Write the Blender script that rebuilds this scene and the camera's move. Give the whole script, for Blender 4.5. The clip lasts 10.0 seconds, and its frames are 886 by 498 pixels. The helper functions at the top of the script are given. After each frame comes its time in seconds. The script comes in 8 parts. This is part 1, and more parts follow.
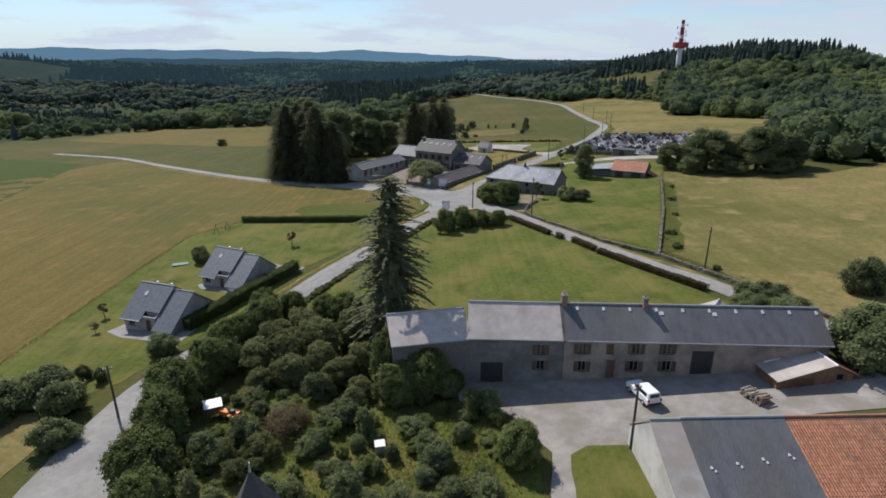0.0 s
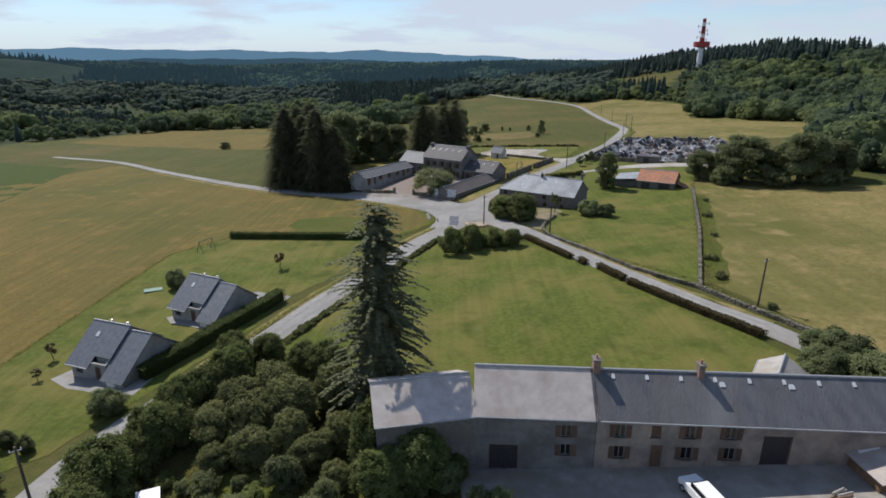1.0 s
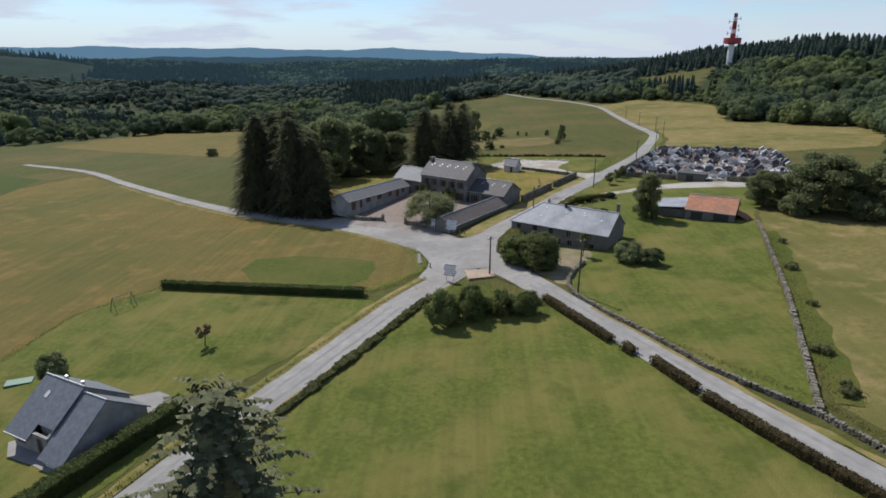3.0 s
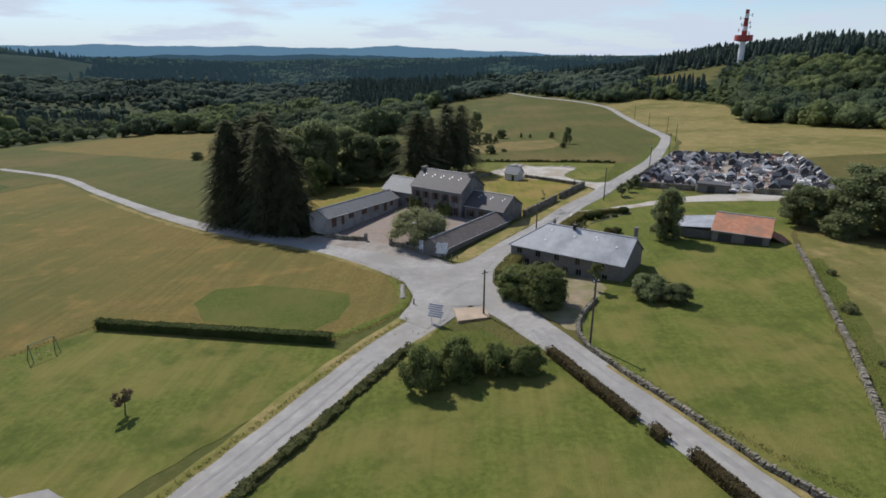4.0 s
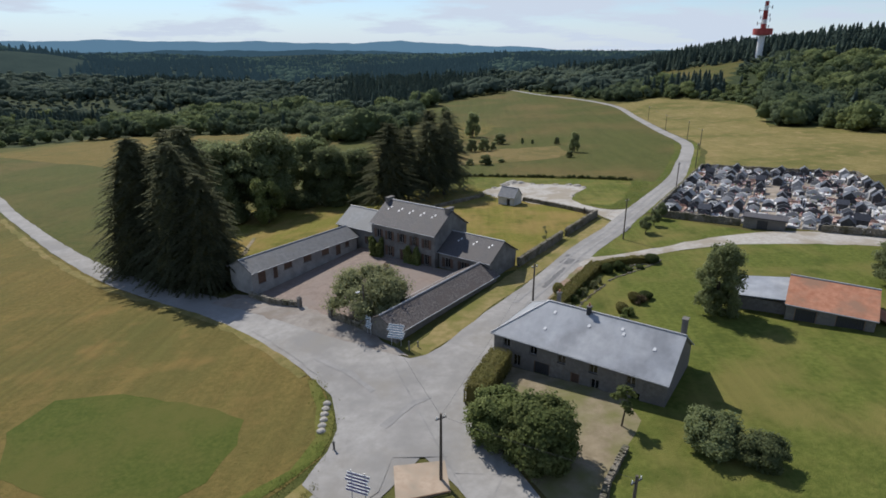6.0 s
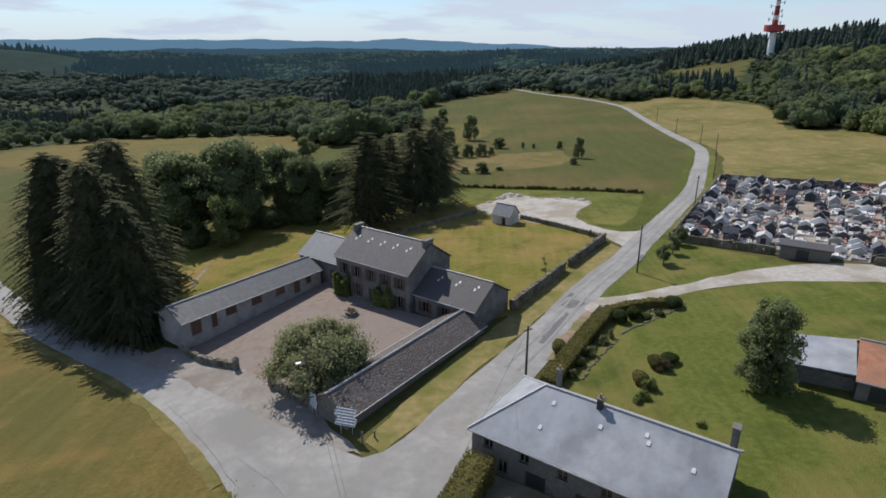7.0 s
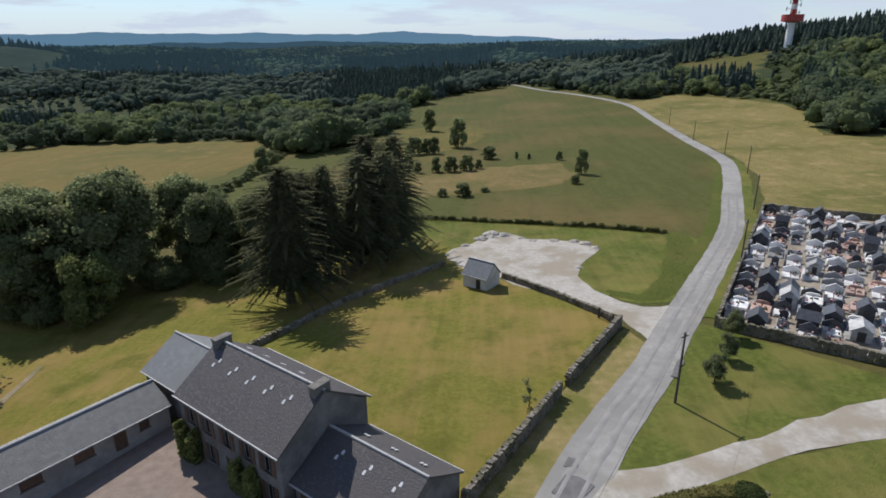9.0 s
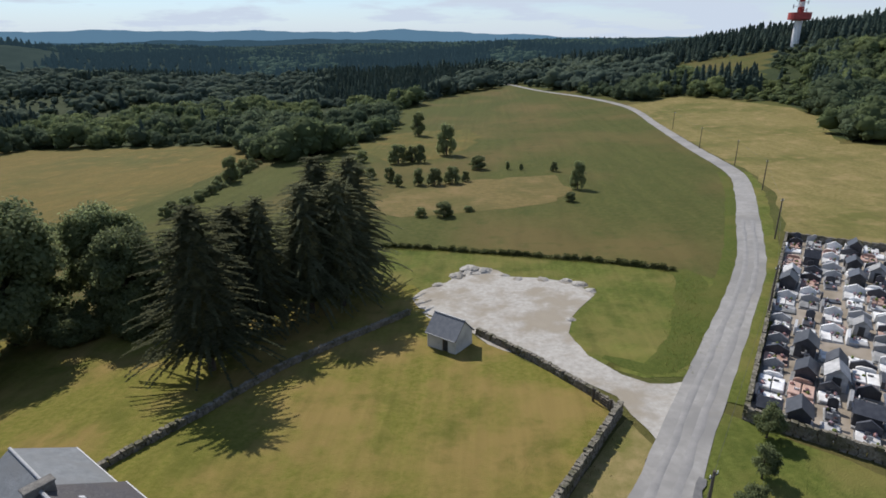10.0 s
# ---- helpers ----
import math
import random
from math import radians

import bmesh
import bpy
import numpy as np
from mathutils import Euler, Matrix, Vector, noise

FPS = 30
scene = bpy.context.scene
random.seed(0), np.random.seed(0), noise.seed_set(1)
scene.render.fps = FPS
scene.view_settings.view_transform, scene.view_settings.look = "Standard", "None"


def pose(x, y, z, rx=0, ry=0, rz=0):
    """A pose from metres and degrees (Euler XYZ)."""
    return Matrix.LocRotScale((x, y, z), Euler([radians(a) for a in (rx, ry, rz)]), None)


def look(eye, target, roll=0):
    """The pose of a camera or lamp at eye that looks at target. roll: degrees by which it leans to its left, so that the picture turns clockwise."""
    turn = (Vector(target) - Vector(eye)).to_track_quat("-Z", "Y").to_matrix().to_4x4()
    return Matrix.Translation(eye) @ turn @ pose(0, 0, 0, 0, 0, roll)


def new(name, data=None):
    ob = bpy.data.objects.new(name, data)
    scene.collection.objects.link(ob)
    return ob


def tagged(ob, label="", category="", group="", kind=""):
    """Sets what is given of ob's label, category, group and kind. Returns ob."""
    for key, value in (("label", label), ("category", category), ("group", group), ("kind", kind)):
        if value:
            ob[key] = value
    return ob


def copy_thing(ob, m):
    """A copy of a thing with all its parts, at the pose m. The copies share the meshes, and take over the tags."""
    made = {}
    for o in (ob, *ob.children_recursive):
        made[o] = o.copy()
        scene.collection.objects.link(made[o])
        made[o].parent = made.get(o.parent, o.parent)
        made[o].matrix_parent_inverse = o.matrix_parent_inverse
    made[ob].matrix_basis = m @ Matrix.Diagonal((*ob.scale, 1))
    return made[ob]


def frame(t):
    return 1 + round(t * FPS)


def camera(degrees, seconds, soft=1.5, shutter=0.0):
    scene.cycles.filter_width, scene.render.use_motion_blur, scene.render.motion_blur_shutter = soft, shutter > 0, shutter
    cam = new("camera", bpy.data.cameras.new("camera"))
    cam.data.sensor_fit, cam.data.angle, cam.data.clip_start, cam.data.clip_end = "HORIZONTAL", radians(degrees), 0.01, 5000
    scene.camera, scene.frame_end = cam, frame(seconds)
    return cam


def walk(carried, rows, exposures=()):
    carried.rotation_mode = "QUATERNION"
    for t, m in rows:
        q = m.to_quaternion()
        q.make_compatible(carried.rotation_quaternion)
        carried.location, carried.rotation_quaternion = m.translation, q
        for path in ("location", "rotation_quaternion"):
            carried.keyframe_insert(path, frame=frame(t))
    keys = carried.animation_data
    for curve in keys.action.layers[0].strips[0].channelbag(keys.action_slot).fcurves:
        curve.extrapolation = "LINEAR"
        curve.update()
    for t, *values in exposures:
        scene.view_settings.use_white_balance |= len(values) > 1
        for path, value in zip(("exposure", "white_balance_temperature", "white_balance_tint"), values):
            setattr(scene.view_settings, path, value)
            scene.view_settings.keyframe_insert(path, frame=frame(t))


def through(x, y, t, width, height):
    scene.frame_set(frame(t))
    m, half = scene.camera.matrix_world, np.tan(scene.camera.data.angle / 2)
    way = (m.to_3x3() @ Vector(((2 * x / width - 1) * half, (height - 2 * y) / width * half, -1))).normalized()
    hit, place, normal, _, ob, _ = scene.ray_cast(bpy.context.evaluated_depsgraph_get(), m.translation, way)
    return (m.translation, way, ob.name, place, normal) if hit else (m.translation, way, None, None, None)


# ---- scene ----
cam = camera(74.7, 10.0, soft=1.7)
METRES, EYE, TILT, LEAN, TURN = 175.0, 33.4, -1.2, -1.7, 0.0
ROWS = [
    (0.0, 0.0, 0.0, 0.0, -0.45, -17.0, 1.47),
    (0.5, 0.0035, 0.0396, 0.0003, 0.26, -16.96, 1.5),
    (1.0, 0.0075, 0.0835, 0.0012, 0.9, -16.97, 1.49),
    (1.5, 0.0117, 0.1265, 0.0018, 1.42, -16.99, 1.5),
    (2.0, 0.0161, 0.1704, 0.0025, 1.84, -17.03, 1.49),
    (2.5, 0.0211, 0.2192, 0.0032, 2.2, -17.05, 1.51),
    (4.0, 0.0377, 0.3644, 0.005, 2.94, -17.28, 1.54),
    (4.5, 0.0441, 0.4137, 0.0059, 3.07, -17.34, 1.55),
    (5.0, 0.0513, 0.4669, 0.0066, 3.21, -17.51, 1.62),
    (5.5, 0.0573, 0.5135, 0.008, 3.31, -17.59, 1.62),
    (7.0, 0.079, 0.6674, 0.0109, 3.79, -17.89, 1.69),
    (7.5, 0.0866, 0.7217, 0.0111, 3.92, -17.89, 1.78),
    (8.0, 0.0938, 0.7728, 0.0105, 3.99, -17.96, 1.76),
    (8.5, 0.1017, 0.8255, 0.0132, 3.97, -18.36, 1.84),
    (9.0, 0.1112, 0.882, 0.017, 3.96, -18.53, 1.96),
    (9.5, 0.1218, 0.9347, 0.0206, 3.95, -18.77, 1.95),
    (10.0, 0.1338, 0.99, 0.0227, 3.97, -18.73, 1.92),
]
walk(cam, [(t, pose(0, 0, EYE, TILT, LEAN, TURN) @ pose(METRES * x, METRES * y, METRES * z, 90 + pitch, roll, yaw)) for t, x, y, z, yaw, pitch, roll in ROWS])


# ---- light ----
SUN_AZ, SUN_EL = math.atan2(-0.57, 0.82), radians(45)      # from the left and ahead
to_sun = Vector((math.sin(SUN_AZ) * math.cos(SUN_EL), math.cos(SUN_AZ) * math.cos(SUN_EL), math.sin(SUN_EL)))
world = bpy.data.worlds.new("world")
scene.world = world
world.use_nodes = True
wt = world.node_tree
wt.nodes.clear()
w_out = wt.nodes.new("ShaderNodeOutputWorld")
w_bg = wt.nodes.new("ShaderNodeBackground")
w_sky = wt.nodes.new("ShaderNodeTexSky")
w_sky.sky_type, w_sky.sun_disc, w_sky.sun_elevation, w_sky.sun_rotation = "NISHITA", False, SUN_EL, SUN_AZ
w_sky.air_density, w_sky.dust_density, w_sky.ozone_density = 1.0, 0.0, 1.5
w_geo = wt.nodes.new("ShaderNodeTexCoord")
w_map = wt.nodes.new("ShaderNodeMapping")
w_map.inputs["Scale"].default_value = (2.6, 2.6, 16.0)
w_noise = wt.nodes.new("ShaderNodeTexNoise")
w_noise.inputs["Scale"].default_value, w_noise.inputs["Detail"].default_value, w_noise.inputs["Roughness"].default_value = 1.7, 9.0, 0.56
w_ramp = wt.nodes.new("ShaderNodeValToRGB")
w_ramp.color_ramp.elements[0].position, w_ramp.color_ramp.elements[1].position = 0.36, 0.56
w_mix = wt.nodes.new("ShaderNodeMix")
w_mix.data_type = "RGBA"
w_mix.inputs["B"].default_value = (5.5, 6.3, 7.5, 1)
wt.links.new(w_geo.outputs["Generated"], w_map.inputs["Vector"])
wt.links.new(w_map.outputs["Vector"], w_noise.inputs["Vector"])
wt.links.new(w_noise.outputs["Fac"], w_ramp.inputs["Fac"])
w_sep = wt.nodes.new("ShaderNodeSeparateXYZ")
w_low = wt.nodes.new("ShaderNodeMapRange")          # clouds thick over the horizon, thinner overhead
w_low.inputs["From Min"].default_value, w_low.inputs["From Max"].default_value = 0.10, 0.60
w_low.inputs["To Min"].default_value, w_low.inputs["To Max"].default_value = 1.0, 0.25
w_mul = wt.nodes.new("ShaderNodeMath")
w_mul.operation = "MULTIPLY"
wt.links.new(w_geo.outputs["Generated"], w_sep.inputs["Vector"])
wt.links.new(w_sep.outputs["Z"], w_low.inputs["Value"])
wt.links.new(w_low.outputs["Result"], w_mul.inputs[0])
wt.links.new(w_ramp.outputs["Color"], w_mul.inputs[1])
w_veil = wt.nodes.new("ShaderNodeMapRange")         # pale veil right above the horizon
w_veil.inputs["From Min"].default_value, w_veil.inputs["From Max"].default_value = 0.0, 0.10
w_veil.inputs["To Min"].default_value, w_veil.inputs["To Max"].default_value = 0.9, 0.0
w_max = wt.nodes.new("ShaderNodeMath")
w_max.operation = "MAXIMUM"
wt.links.new(w_sep.outputs["Z"], w_veil.inputs["Value"])
wt.links.new(w_veil.outputs["Result"], w_max.inputs[0])
wt.links.new(w_mul.outputs["Value"], w_max.inputs[1])
wt.links.new(w_max.outputs["Value"], w_mix.inputs["Factor"])
w_deep = wt.nodes.new("ShaderNodeMapRange")         # deeper blue towards the zenith
w_deep.inputs["From Min"].default_value, w_deep.inputs["From Max"].default_value = 0.02, 0.25
w_deep.inputs["To Min"].default_value, w_deep.inputs["To Max"].default_value = 0.95, 1.0
w_tint = wt.nodes.new("ShaderNodeVectorMath")
w_tint.operation = "SCALE"
w_blue = wt.nodes.new("ShaderNodeVectorMath")
w_blue.operation = "MULTIPLY"
w_blue.inputs[1].default_value = (0.80, 0.93, 1.14)
wt.links.new(w_sep.outputs["Z"], w_deep.inputs["Value"])
wt.links.new(w_sky.outputs["Color"], w_blue.inputs[0])
wt.links.new(w_blue.outputs["Vector"], w_tint.inputs[0])
wt.links.new(w_deep.outputs["Result"], w_tint.inputs["Scale"])
wt.links.new(w_tint.outputs["Vector"], w_mix.inputs["A"])
wt.links.new(w_mix.outputs["Result"], w_bg.inputs["Color"])
wt.links.new(w_bg.outputs["Background"], w_out.inputs["Surface"])
w_bg.inputs["Strength"].default_value = 0.108
sun_data = bpy.data.lights.new("sun", "SUN")
sun_data.energy, sun_data.angle, sun_data.color = 5.0, radians(0.5), (1.0, 0.955, 0.9)
sun = new("sun", sun_data)
sun.matrix_world = look((0, 0, 300), Vector((0, 0, 300)) - to_sun)


# ---- materials ----
def mat(name, c1, c2, c3=None, scale=1.0, big=0.08, rough=0.9, bump=0.3, bscale=12.0, metal=0.0, island=0.0, each=0.0, spec=0.3, stretch=(1, 1, 1), lo=0.35, hi=0.65, mottle=None, streak=None):
    """Two colours mixed by a fine noise, a third by a broad one, with relief; island and each vary brightness piece by piece."""
    m = bpy.data.materials.new(name)
    m.use_nodes = True
    nt = m.node_tree
    p = nt.nodes["Principled BSDF"]
    p.inputs["Roughness"].default_value, p.inputs["Metallic"].default_value = rough, metal
    p.inputs["Specular IOR Level"].default_value = spec
    tc = nt.nodes.new("ShaderNodeTexCoord")
    mp = nt.nodes.new("ShaderNodeMapping")
    mp.inputs["Scale"].default_value = stretch
    nt.links.new(tc.outputs["Object"], mp.inputs["Vector"])

    def noise_of(s, detail, a, b):
        n = nt.nodes.new("ShaderNodeTexNoise")
        n.inputs["Scale"].default_value, n.inputs["Detail"].default_value, n.inputs["Roughness"].default_value = s, detail, 0.62
        nt.links.new(mp.outputs["Vector"], n.inputs["Vector"])
        r = nt.nodes.new("ShaderNodeMapRange")
        r.inputs["From Min"].default_value, r.inputs["From Max"].default_value = a, b
        nt.links.new(n.outputs["Fac"], r.inputs["Value"])
        return n, r

    def mixed(fac, a, b):
        mx = nt.nodes.new("ShaderNodeMix")
        mx.data_type = "RGBA"
        nt.links.new(fac, mx.inputs["Factor"])
        for sock, v in (("A", a), ("B", b)):
            if isinstance(v, tuple):
                mx.inputs[sock].default_value = (*v, 1)
            else:
                nt.links.new(v, mx.inputs[sock])
        return mx.outputs["Result"]

    n1, r1 = noise_of(scale, 8, lo, hi)
    col = mixed(r1.outputs["Result"], c1, c2)
    if c3 is not None:
        n2, r2 = noise_of(big, 5, 0.45, 0.62)
        col = mixed(r2.outputs["Result"], col, c3)
    if mottle is not None:
        n4, r4 = noise_of(0.16, 9, 0.52, 0.7)
        col = mixed(r4.outputs["Result"], col, mottle)
    for amount, kind, sock in ((island, "ShaderNodeNewGeometry", "Random Per Island"), (each, "ShaderNodeObjectInfo", "Random")):
        if amount > 0:
            g_node = nt.nodes.new(kind)
            rr = nt.nodes.new("ShaderNodeMapRange")
            rr.inputs["To Min"].default_value, rr.inputs["To Max"].default_value = 1 - amount, 1 + amount
            nt.links.new(g_node.outputs[sock], rr.inputs["Value"])
            hsv = nt.nodes.new("ShaderNodeHueSaturation")
            nt.links.new(rr.outputs["Result"], hsv.inputs["Value"])
            nt.links.new(col, hsv.inputs["Color"])
            col = hsv.outputs["Color"]
    if streak is not None:
        angle, width, amount = streak           # faint stripes along a direction, as left by mowing
        m2 = nt.nodes.new("ShaderNodeMapping")
        m2.inputs["Rotation"].default_value = (0, 0, radians(angle))
        m2.inputs["Scale"].default_value = (1 / width, 0.02 / width, 1)
        nt.links.new(tc.outputs["Object"], m2.inputs["Vector"])
        ns = nt.nodes.new("ShaderNodeTexNoise")
        ns.inputs["Scale"].default_value, ns.inputs["Detail"].default_value = 1.0, 3.0
        nt.links.new(m2.outputs["Vector"], ns.inputs["Vector"])
        rs = nt.nodes.new("ShaderNodeMapRange")
        rs.inputs["From Min"].default_value, rs.inputs["From Max"].default_value = 0.3, 0.7
        rs.inputs["To Min"].default_value, rs.inputs["To Max"].default_value = 1 - amount, 1 + amount
        nt.links.new(ns.outputs["Fac"], rs.inputs["Value"])
        hs = nt.nodes.new("ShaderNodeHueSaturation")
        nt.links.new(rs.outputs["Result"], hs.inputs["Value"])
        nt.links.new(col, hs.inputs["Color"])
        col = hs.outputs["Color"]
    nt.links.new(col, p.inputs["Base Color"])
    if bump > 0:
        n3, r3 = noise_of(bscale, 6, 0, 1)
        b = nt.nodes.new("ShaderNodeBump")
        b.inputs["Strength"].default_value, b.inputs["Distance"].default_value = bump, 1.0 / bscale
        nt.links.new(n3.outputs["Fac"], b.inputs["Height"])
        nt.links.new(b.outputs["Normal"], p.inputs["Normal"])
    return m


def leafy(name, c1, c2, island=0.45, each=0.2, rough=0.8, scale=0.35, through=0.5, bump=0.0, bscale=1.0, spec=0.12):
    m = mat(name, c1, c2, scale=scale, rough=rough, bump=bump, bscale=bscale, island=island, each=each, spec=spec)
    nt = m.node_tree
    p = nt.nodes["Principled BSDF"]
    col = p.inputs["Base Color"].links[0].from_socket
    tr = nt.nodes.new("ShaderNodeBsdfTranslucent")
    nt.links.new(col, tr.inputs["Color"])
    mx = nt.nodes.new("ShaderNodeMixShader")
    mx.inputs["Fac"].default_value = through
    nt.links.new(p.outputs["BSDF"], mx.inputs[1])
    nt.links.new(tr.outputs["BSDF"], mx.inputs[2])
    nt.links.new(mx.outputs["Shader"], nt.nodes["Material Output"].inputs["Surface"])
    return m


M_MEADOW = mat("meadow", (0.062, 0.071, 0.02), (0.094, 0.094, 0.03), (0.118, 0.094, 0.036), scale=0.9, big=0.02, bump=0.7, bscale=4.0, mottle=(0.066, 0.076, 0.022), streak=(20, 3.0, 0.08), spec=0.05)
M_LAWN = mat("lawn", (0.076, 0.096, 0.02), (0.122, 0.134, 0.032), (0.152, 0.138, 0.042), scale=1.6, big=0.085, bump=0.8, bscale=6.0, mottle=(0.066, 0.084, 0.018), streak=(-24, 0.9, 0.09), spec=0.05)
M_LAWN_DRY = mat("dry_lawn", (0.125, 0.125, 0.024), (0.18, 0.16, 0.04), (0.225, 0.165, 0.055), scale=1.8, big=0.09, bump=0.8, bscale=6.0, mottle=(0.1, 0.105, 0.021), streak=(35, 1.0, 0.08), spec=0.05)
M_HAY = mat("hay_meadow", (0.115, 0.095, 0.029), (0.17, 0.127, 0.042), (0.1, 0.097, 0.03), scale=1.6, big=0.016, bump=0.8, bscale=4.0, mottle=(0.18, 0.128, 0.044), streak=(38, 1.2, 0.1), spec=0.05)
M_STRAW = mat("straw_meadow", (0.145, 0.125, 0.043), (0.235, 0.19, 0.078), (0.12, 0.117, 0.036), scale=1.2, big=0.025, bump=0.8, bscale=4.0, mottle=(0.265, 0.2, 0.09), streak=(10, 2.0, 0.09), spec=0.05)
M_CROP = mat("crop", (0.05, 0.07, 0.017), (0.068, 0.086, 0.024), scale=0.8, bump=0.6, bscale=3.0, spec=0.05)
M_MOWN = mat("mown_green", (0.058, 0.076, 0.016), (0.09, 0.104, 0.024), (0.1, 0.1, 0.027), scale=2.0, big=0.08, bump=0.7, bscale=6.0, spec=0.05)
# far ground with the haze of distance put into its bluish colour
M_FARFLOOR_HAZED = mat("far_floor_hazed", (0.035, 0.052, 0.048), (0.05, 0.07, 0.06), scale=0.02, bump=0.4, bscale=0.2, spec=0.0)
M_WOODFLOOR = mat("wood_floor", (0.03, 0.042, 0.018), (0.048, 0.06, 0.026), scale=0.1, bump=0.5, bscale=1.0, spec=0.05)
M_ROAD = mat("asphalt", (0.235, 0.224, 0.207), (0.30, 0.288, 0.268), (0.205, 0.197, 0.184), scale=0.9, big=0.1, rough=0.92, bump=0.25, bscale=25.0, mottle=(0.215, 0.2, 0.176))
M_TAR = mat("tar_patch", (0.105, 0.103, 0.102), (0.15, 0.146, 0.142), scale=1.4, rough=0.85, bump=0.3, bscale=20.0)
M_TRACK = mat("worn_track", (0.2, 0.194, 0.185), (0.255, 0.245, 0.232), scale=0.6, rough=0.9, bump=0.2, bscale=25.0)
M_REDEARTH = mat("red_earth", (0.21, 0.145, 0.1), (0.28, 0.2, 0.145), (0.13, 0.13, 0.045), scale=1.2, big=0.25, rough=0.95, bump=0.5, bscale=12.0)
M_GRAVEL = mat("pale_gravel", (0.30, 0.28, 0.245), (0.41, 0.385, 0.345), (0.25, 0.215, 0.165), scale=1.4, big=0.16, rough=0.95, bump=0.5, bscale=18.0, mottle=(0.28, 0.245, 0.19))
M_COURT = mat("court_gravel", (0.175, 0.135, 0.112), (0.235, 0.185, 0.152), (0.21, 0.172, 0.148), scale=1.2, big=0.12, rough=0.95, bump=0.4, bscale=20.0)
M_YARD = mat("yard_concrete", (0.235, 0.212, 0.185), (0.32, 0.295, 0.262), (0.19, 0.175, 0.15), scale=0.6, big=0.16, rough=0.9, bump=0.3, bscale=14.0, mottle=(0.25, 0.2, 0.14))
M_APRON = mat("apron_gravel", (0.2, 0.178, 0.155), (0.265, 0.242, 0.215), (0.17, 0.145, 0.12), scale=0.9, big=0.2, rough=0.95, bump=0.4, bscale=18.0, mottle=(0.225, 0.18, 0.145))
M_ROUGH = mat("rough_brown_grass", (0.13, 0.105, 0.04), (0.185, 0.142, 0.058), (0.11, 0.1, 0.035), scale=0.7, big=0.05, bump=0.8, bscale=4.0, mottle=(0.2, 0.145, 0.065), spec=0.05)
M_EARTH = mat("dry_earth", (0.19, 0.155, 0.1), (0.26, 0.215, 0.145), (0.15, 0.145, 0.06), scale=0.9, big=0.16, rough=0.95, bump=0.5, bscale=10.0, spec=0.1)
M_COTTAGE = mat("cottage_render", (0.27, 0.26, 0.245), (0.34, 0.325, 0.305), (0.22, 0.21, 0.2), scale=0.9, big=0.4, rough=0.92, bump=0.15, bscale=14.0)
M_ROOFLIGHT = mat("roof_light", (0.5, 0.5, 0.5), (0.6, 0.6, 0.6), scale=3.0, rough=0.4, bump=0)
M_TILE_BED = mat("tile_bed", (0.16, 0.075, 0.05), (0.22, 0.11, 0.075), scale=2.0, rough=0.9, bump=0.2, bscale=8.0)
M_VERGE = mat("dry_verge", (0.27, 0.21, 0.095), (0.19, 0.16, 0.062), (0.14, 0.135, 0.04), scale=1.0, big=0.16, rough=0.95, bump=0.6, bscale=6.0, spec=0.05)
M_GRAVE_GROUND = mat("cemetery_gravel", (0.25, 0.21, 0.165), (0.33, 0.285, 0.23), (0.2, 0.165, 0.12), scale=1.0, big=0.25, rough=0.95, bump=0.4, bscale=15.0)
M_GR_WHITE = mat("white_granite", (0.6, 0.59, 0.57), (0.74, 0.73, 0.71), (0.46, 0.45, 0.43), scale=2.0, big=0.6, rough=0.45, bump=0.05, each=0.25)
M_FIBRO_PALE = mat("pale_fibre_cement", (0.4, 0.355, 0.32), (0.5, 0.445, 0.4), (0.36, 0.3, 0.26), scale=0.9, big=0.3, rough=0.85, bump=0.25, bscale=9.0, mottle=(0.42, 0.35, 0.31))
M_SLATE_ROUGH = mat("rough_brown_slate", (0.085, 0.072, 0.066), (0.2, 0.175, 0.16), (0.11, 0.09, 0.08), scale=3.2, big=0.5, rough=0.8, bump=0.9, bscale=4.5, lo=0.42, hi=0.7)
M_GR_GREY = mat("grey_granite", (0.28, 0.28, 0.28), (0.4, 0.39, 0.38), (0.2, 0.2, 0.19), scale=2.0, big=0.6, rough=0.55, bump=0.1, each=0.3)
# dark stone of some graves and plaques; also painted shade on gabled heads
M_GR_DARK_SHADE = mat("dark_granite_and_shade", (0.045, 0.047, 0.055), (0.075, 0.077, 0.085), scale=2.0, rough=0.3, bump=0.03, each=0.3)
M_GR_PINK = mat("pink_granite", (0.36, 0.23, 0.18), (0.45, 0.31, 0.25), scale=2.0, rough=0.4, bump=0.05, each=0.25)
M_FLOWER = mat("flowers", (0.33, 0.1, 0.1), (0.42, 0.33, 0.25), (0.3, 0.24, 0.3), scale=6.0, big=3.0, bump=0, each=0.3)
M_PURPLE = mat("sign_purple", (0.10, 0.06, 0.2), (0.13, 0.08, 0.24), scale=3.0, rough=0.4, bump=0)
M_BLUE = mat("sign_blue", (0.09, 0.2, 0.32), (0.12, 0.25, 0.38), scale=3.0, rough=0.4, bump=0)
M_ORANGE = mat("orange_paint", (0.7, 0.2, 0.025), (0.76, 0.25, 0.04), scale=3.0, rough=0.4, bump=0)
M_GREENPAINT = mat("green_paint", (0.03, 0.12, 0.07), (0.045, 0.15, 0.09), scale=3.0, rough=0.5, bump=0)
M_HEDGE = leafy("hedge_leaf", (0.07, 0.095, 0.03), (0.115, 0.14, 0.05), island=0.25)
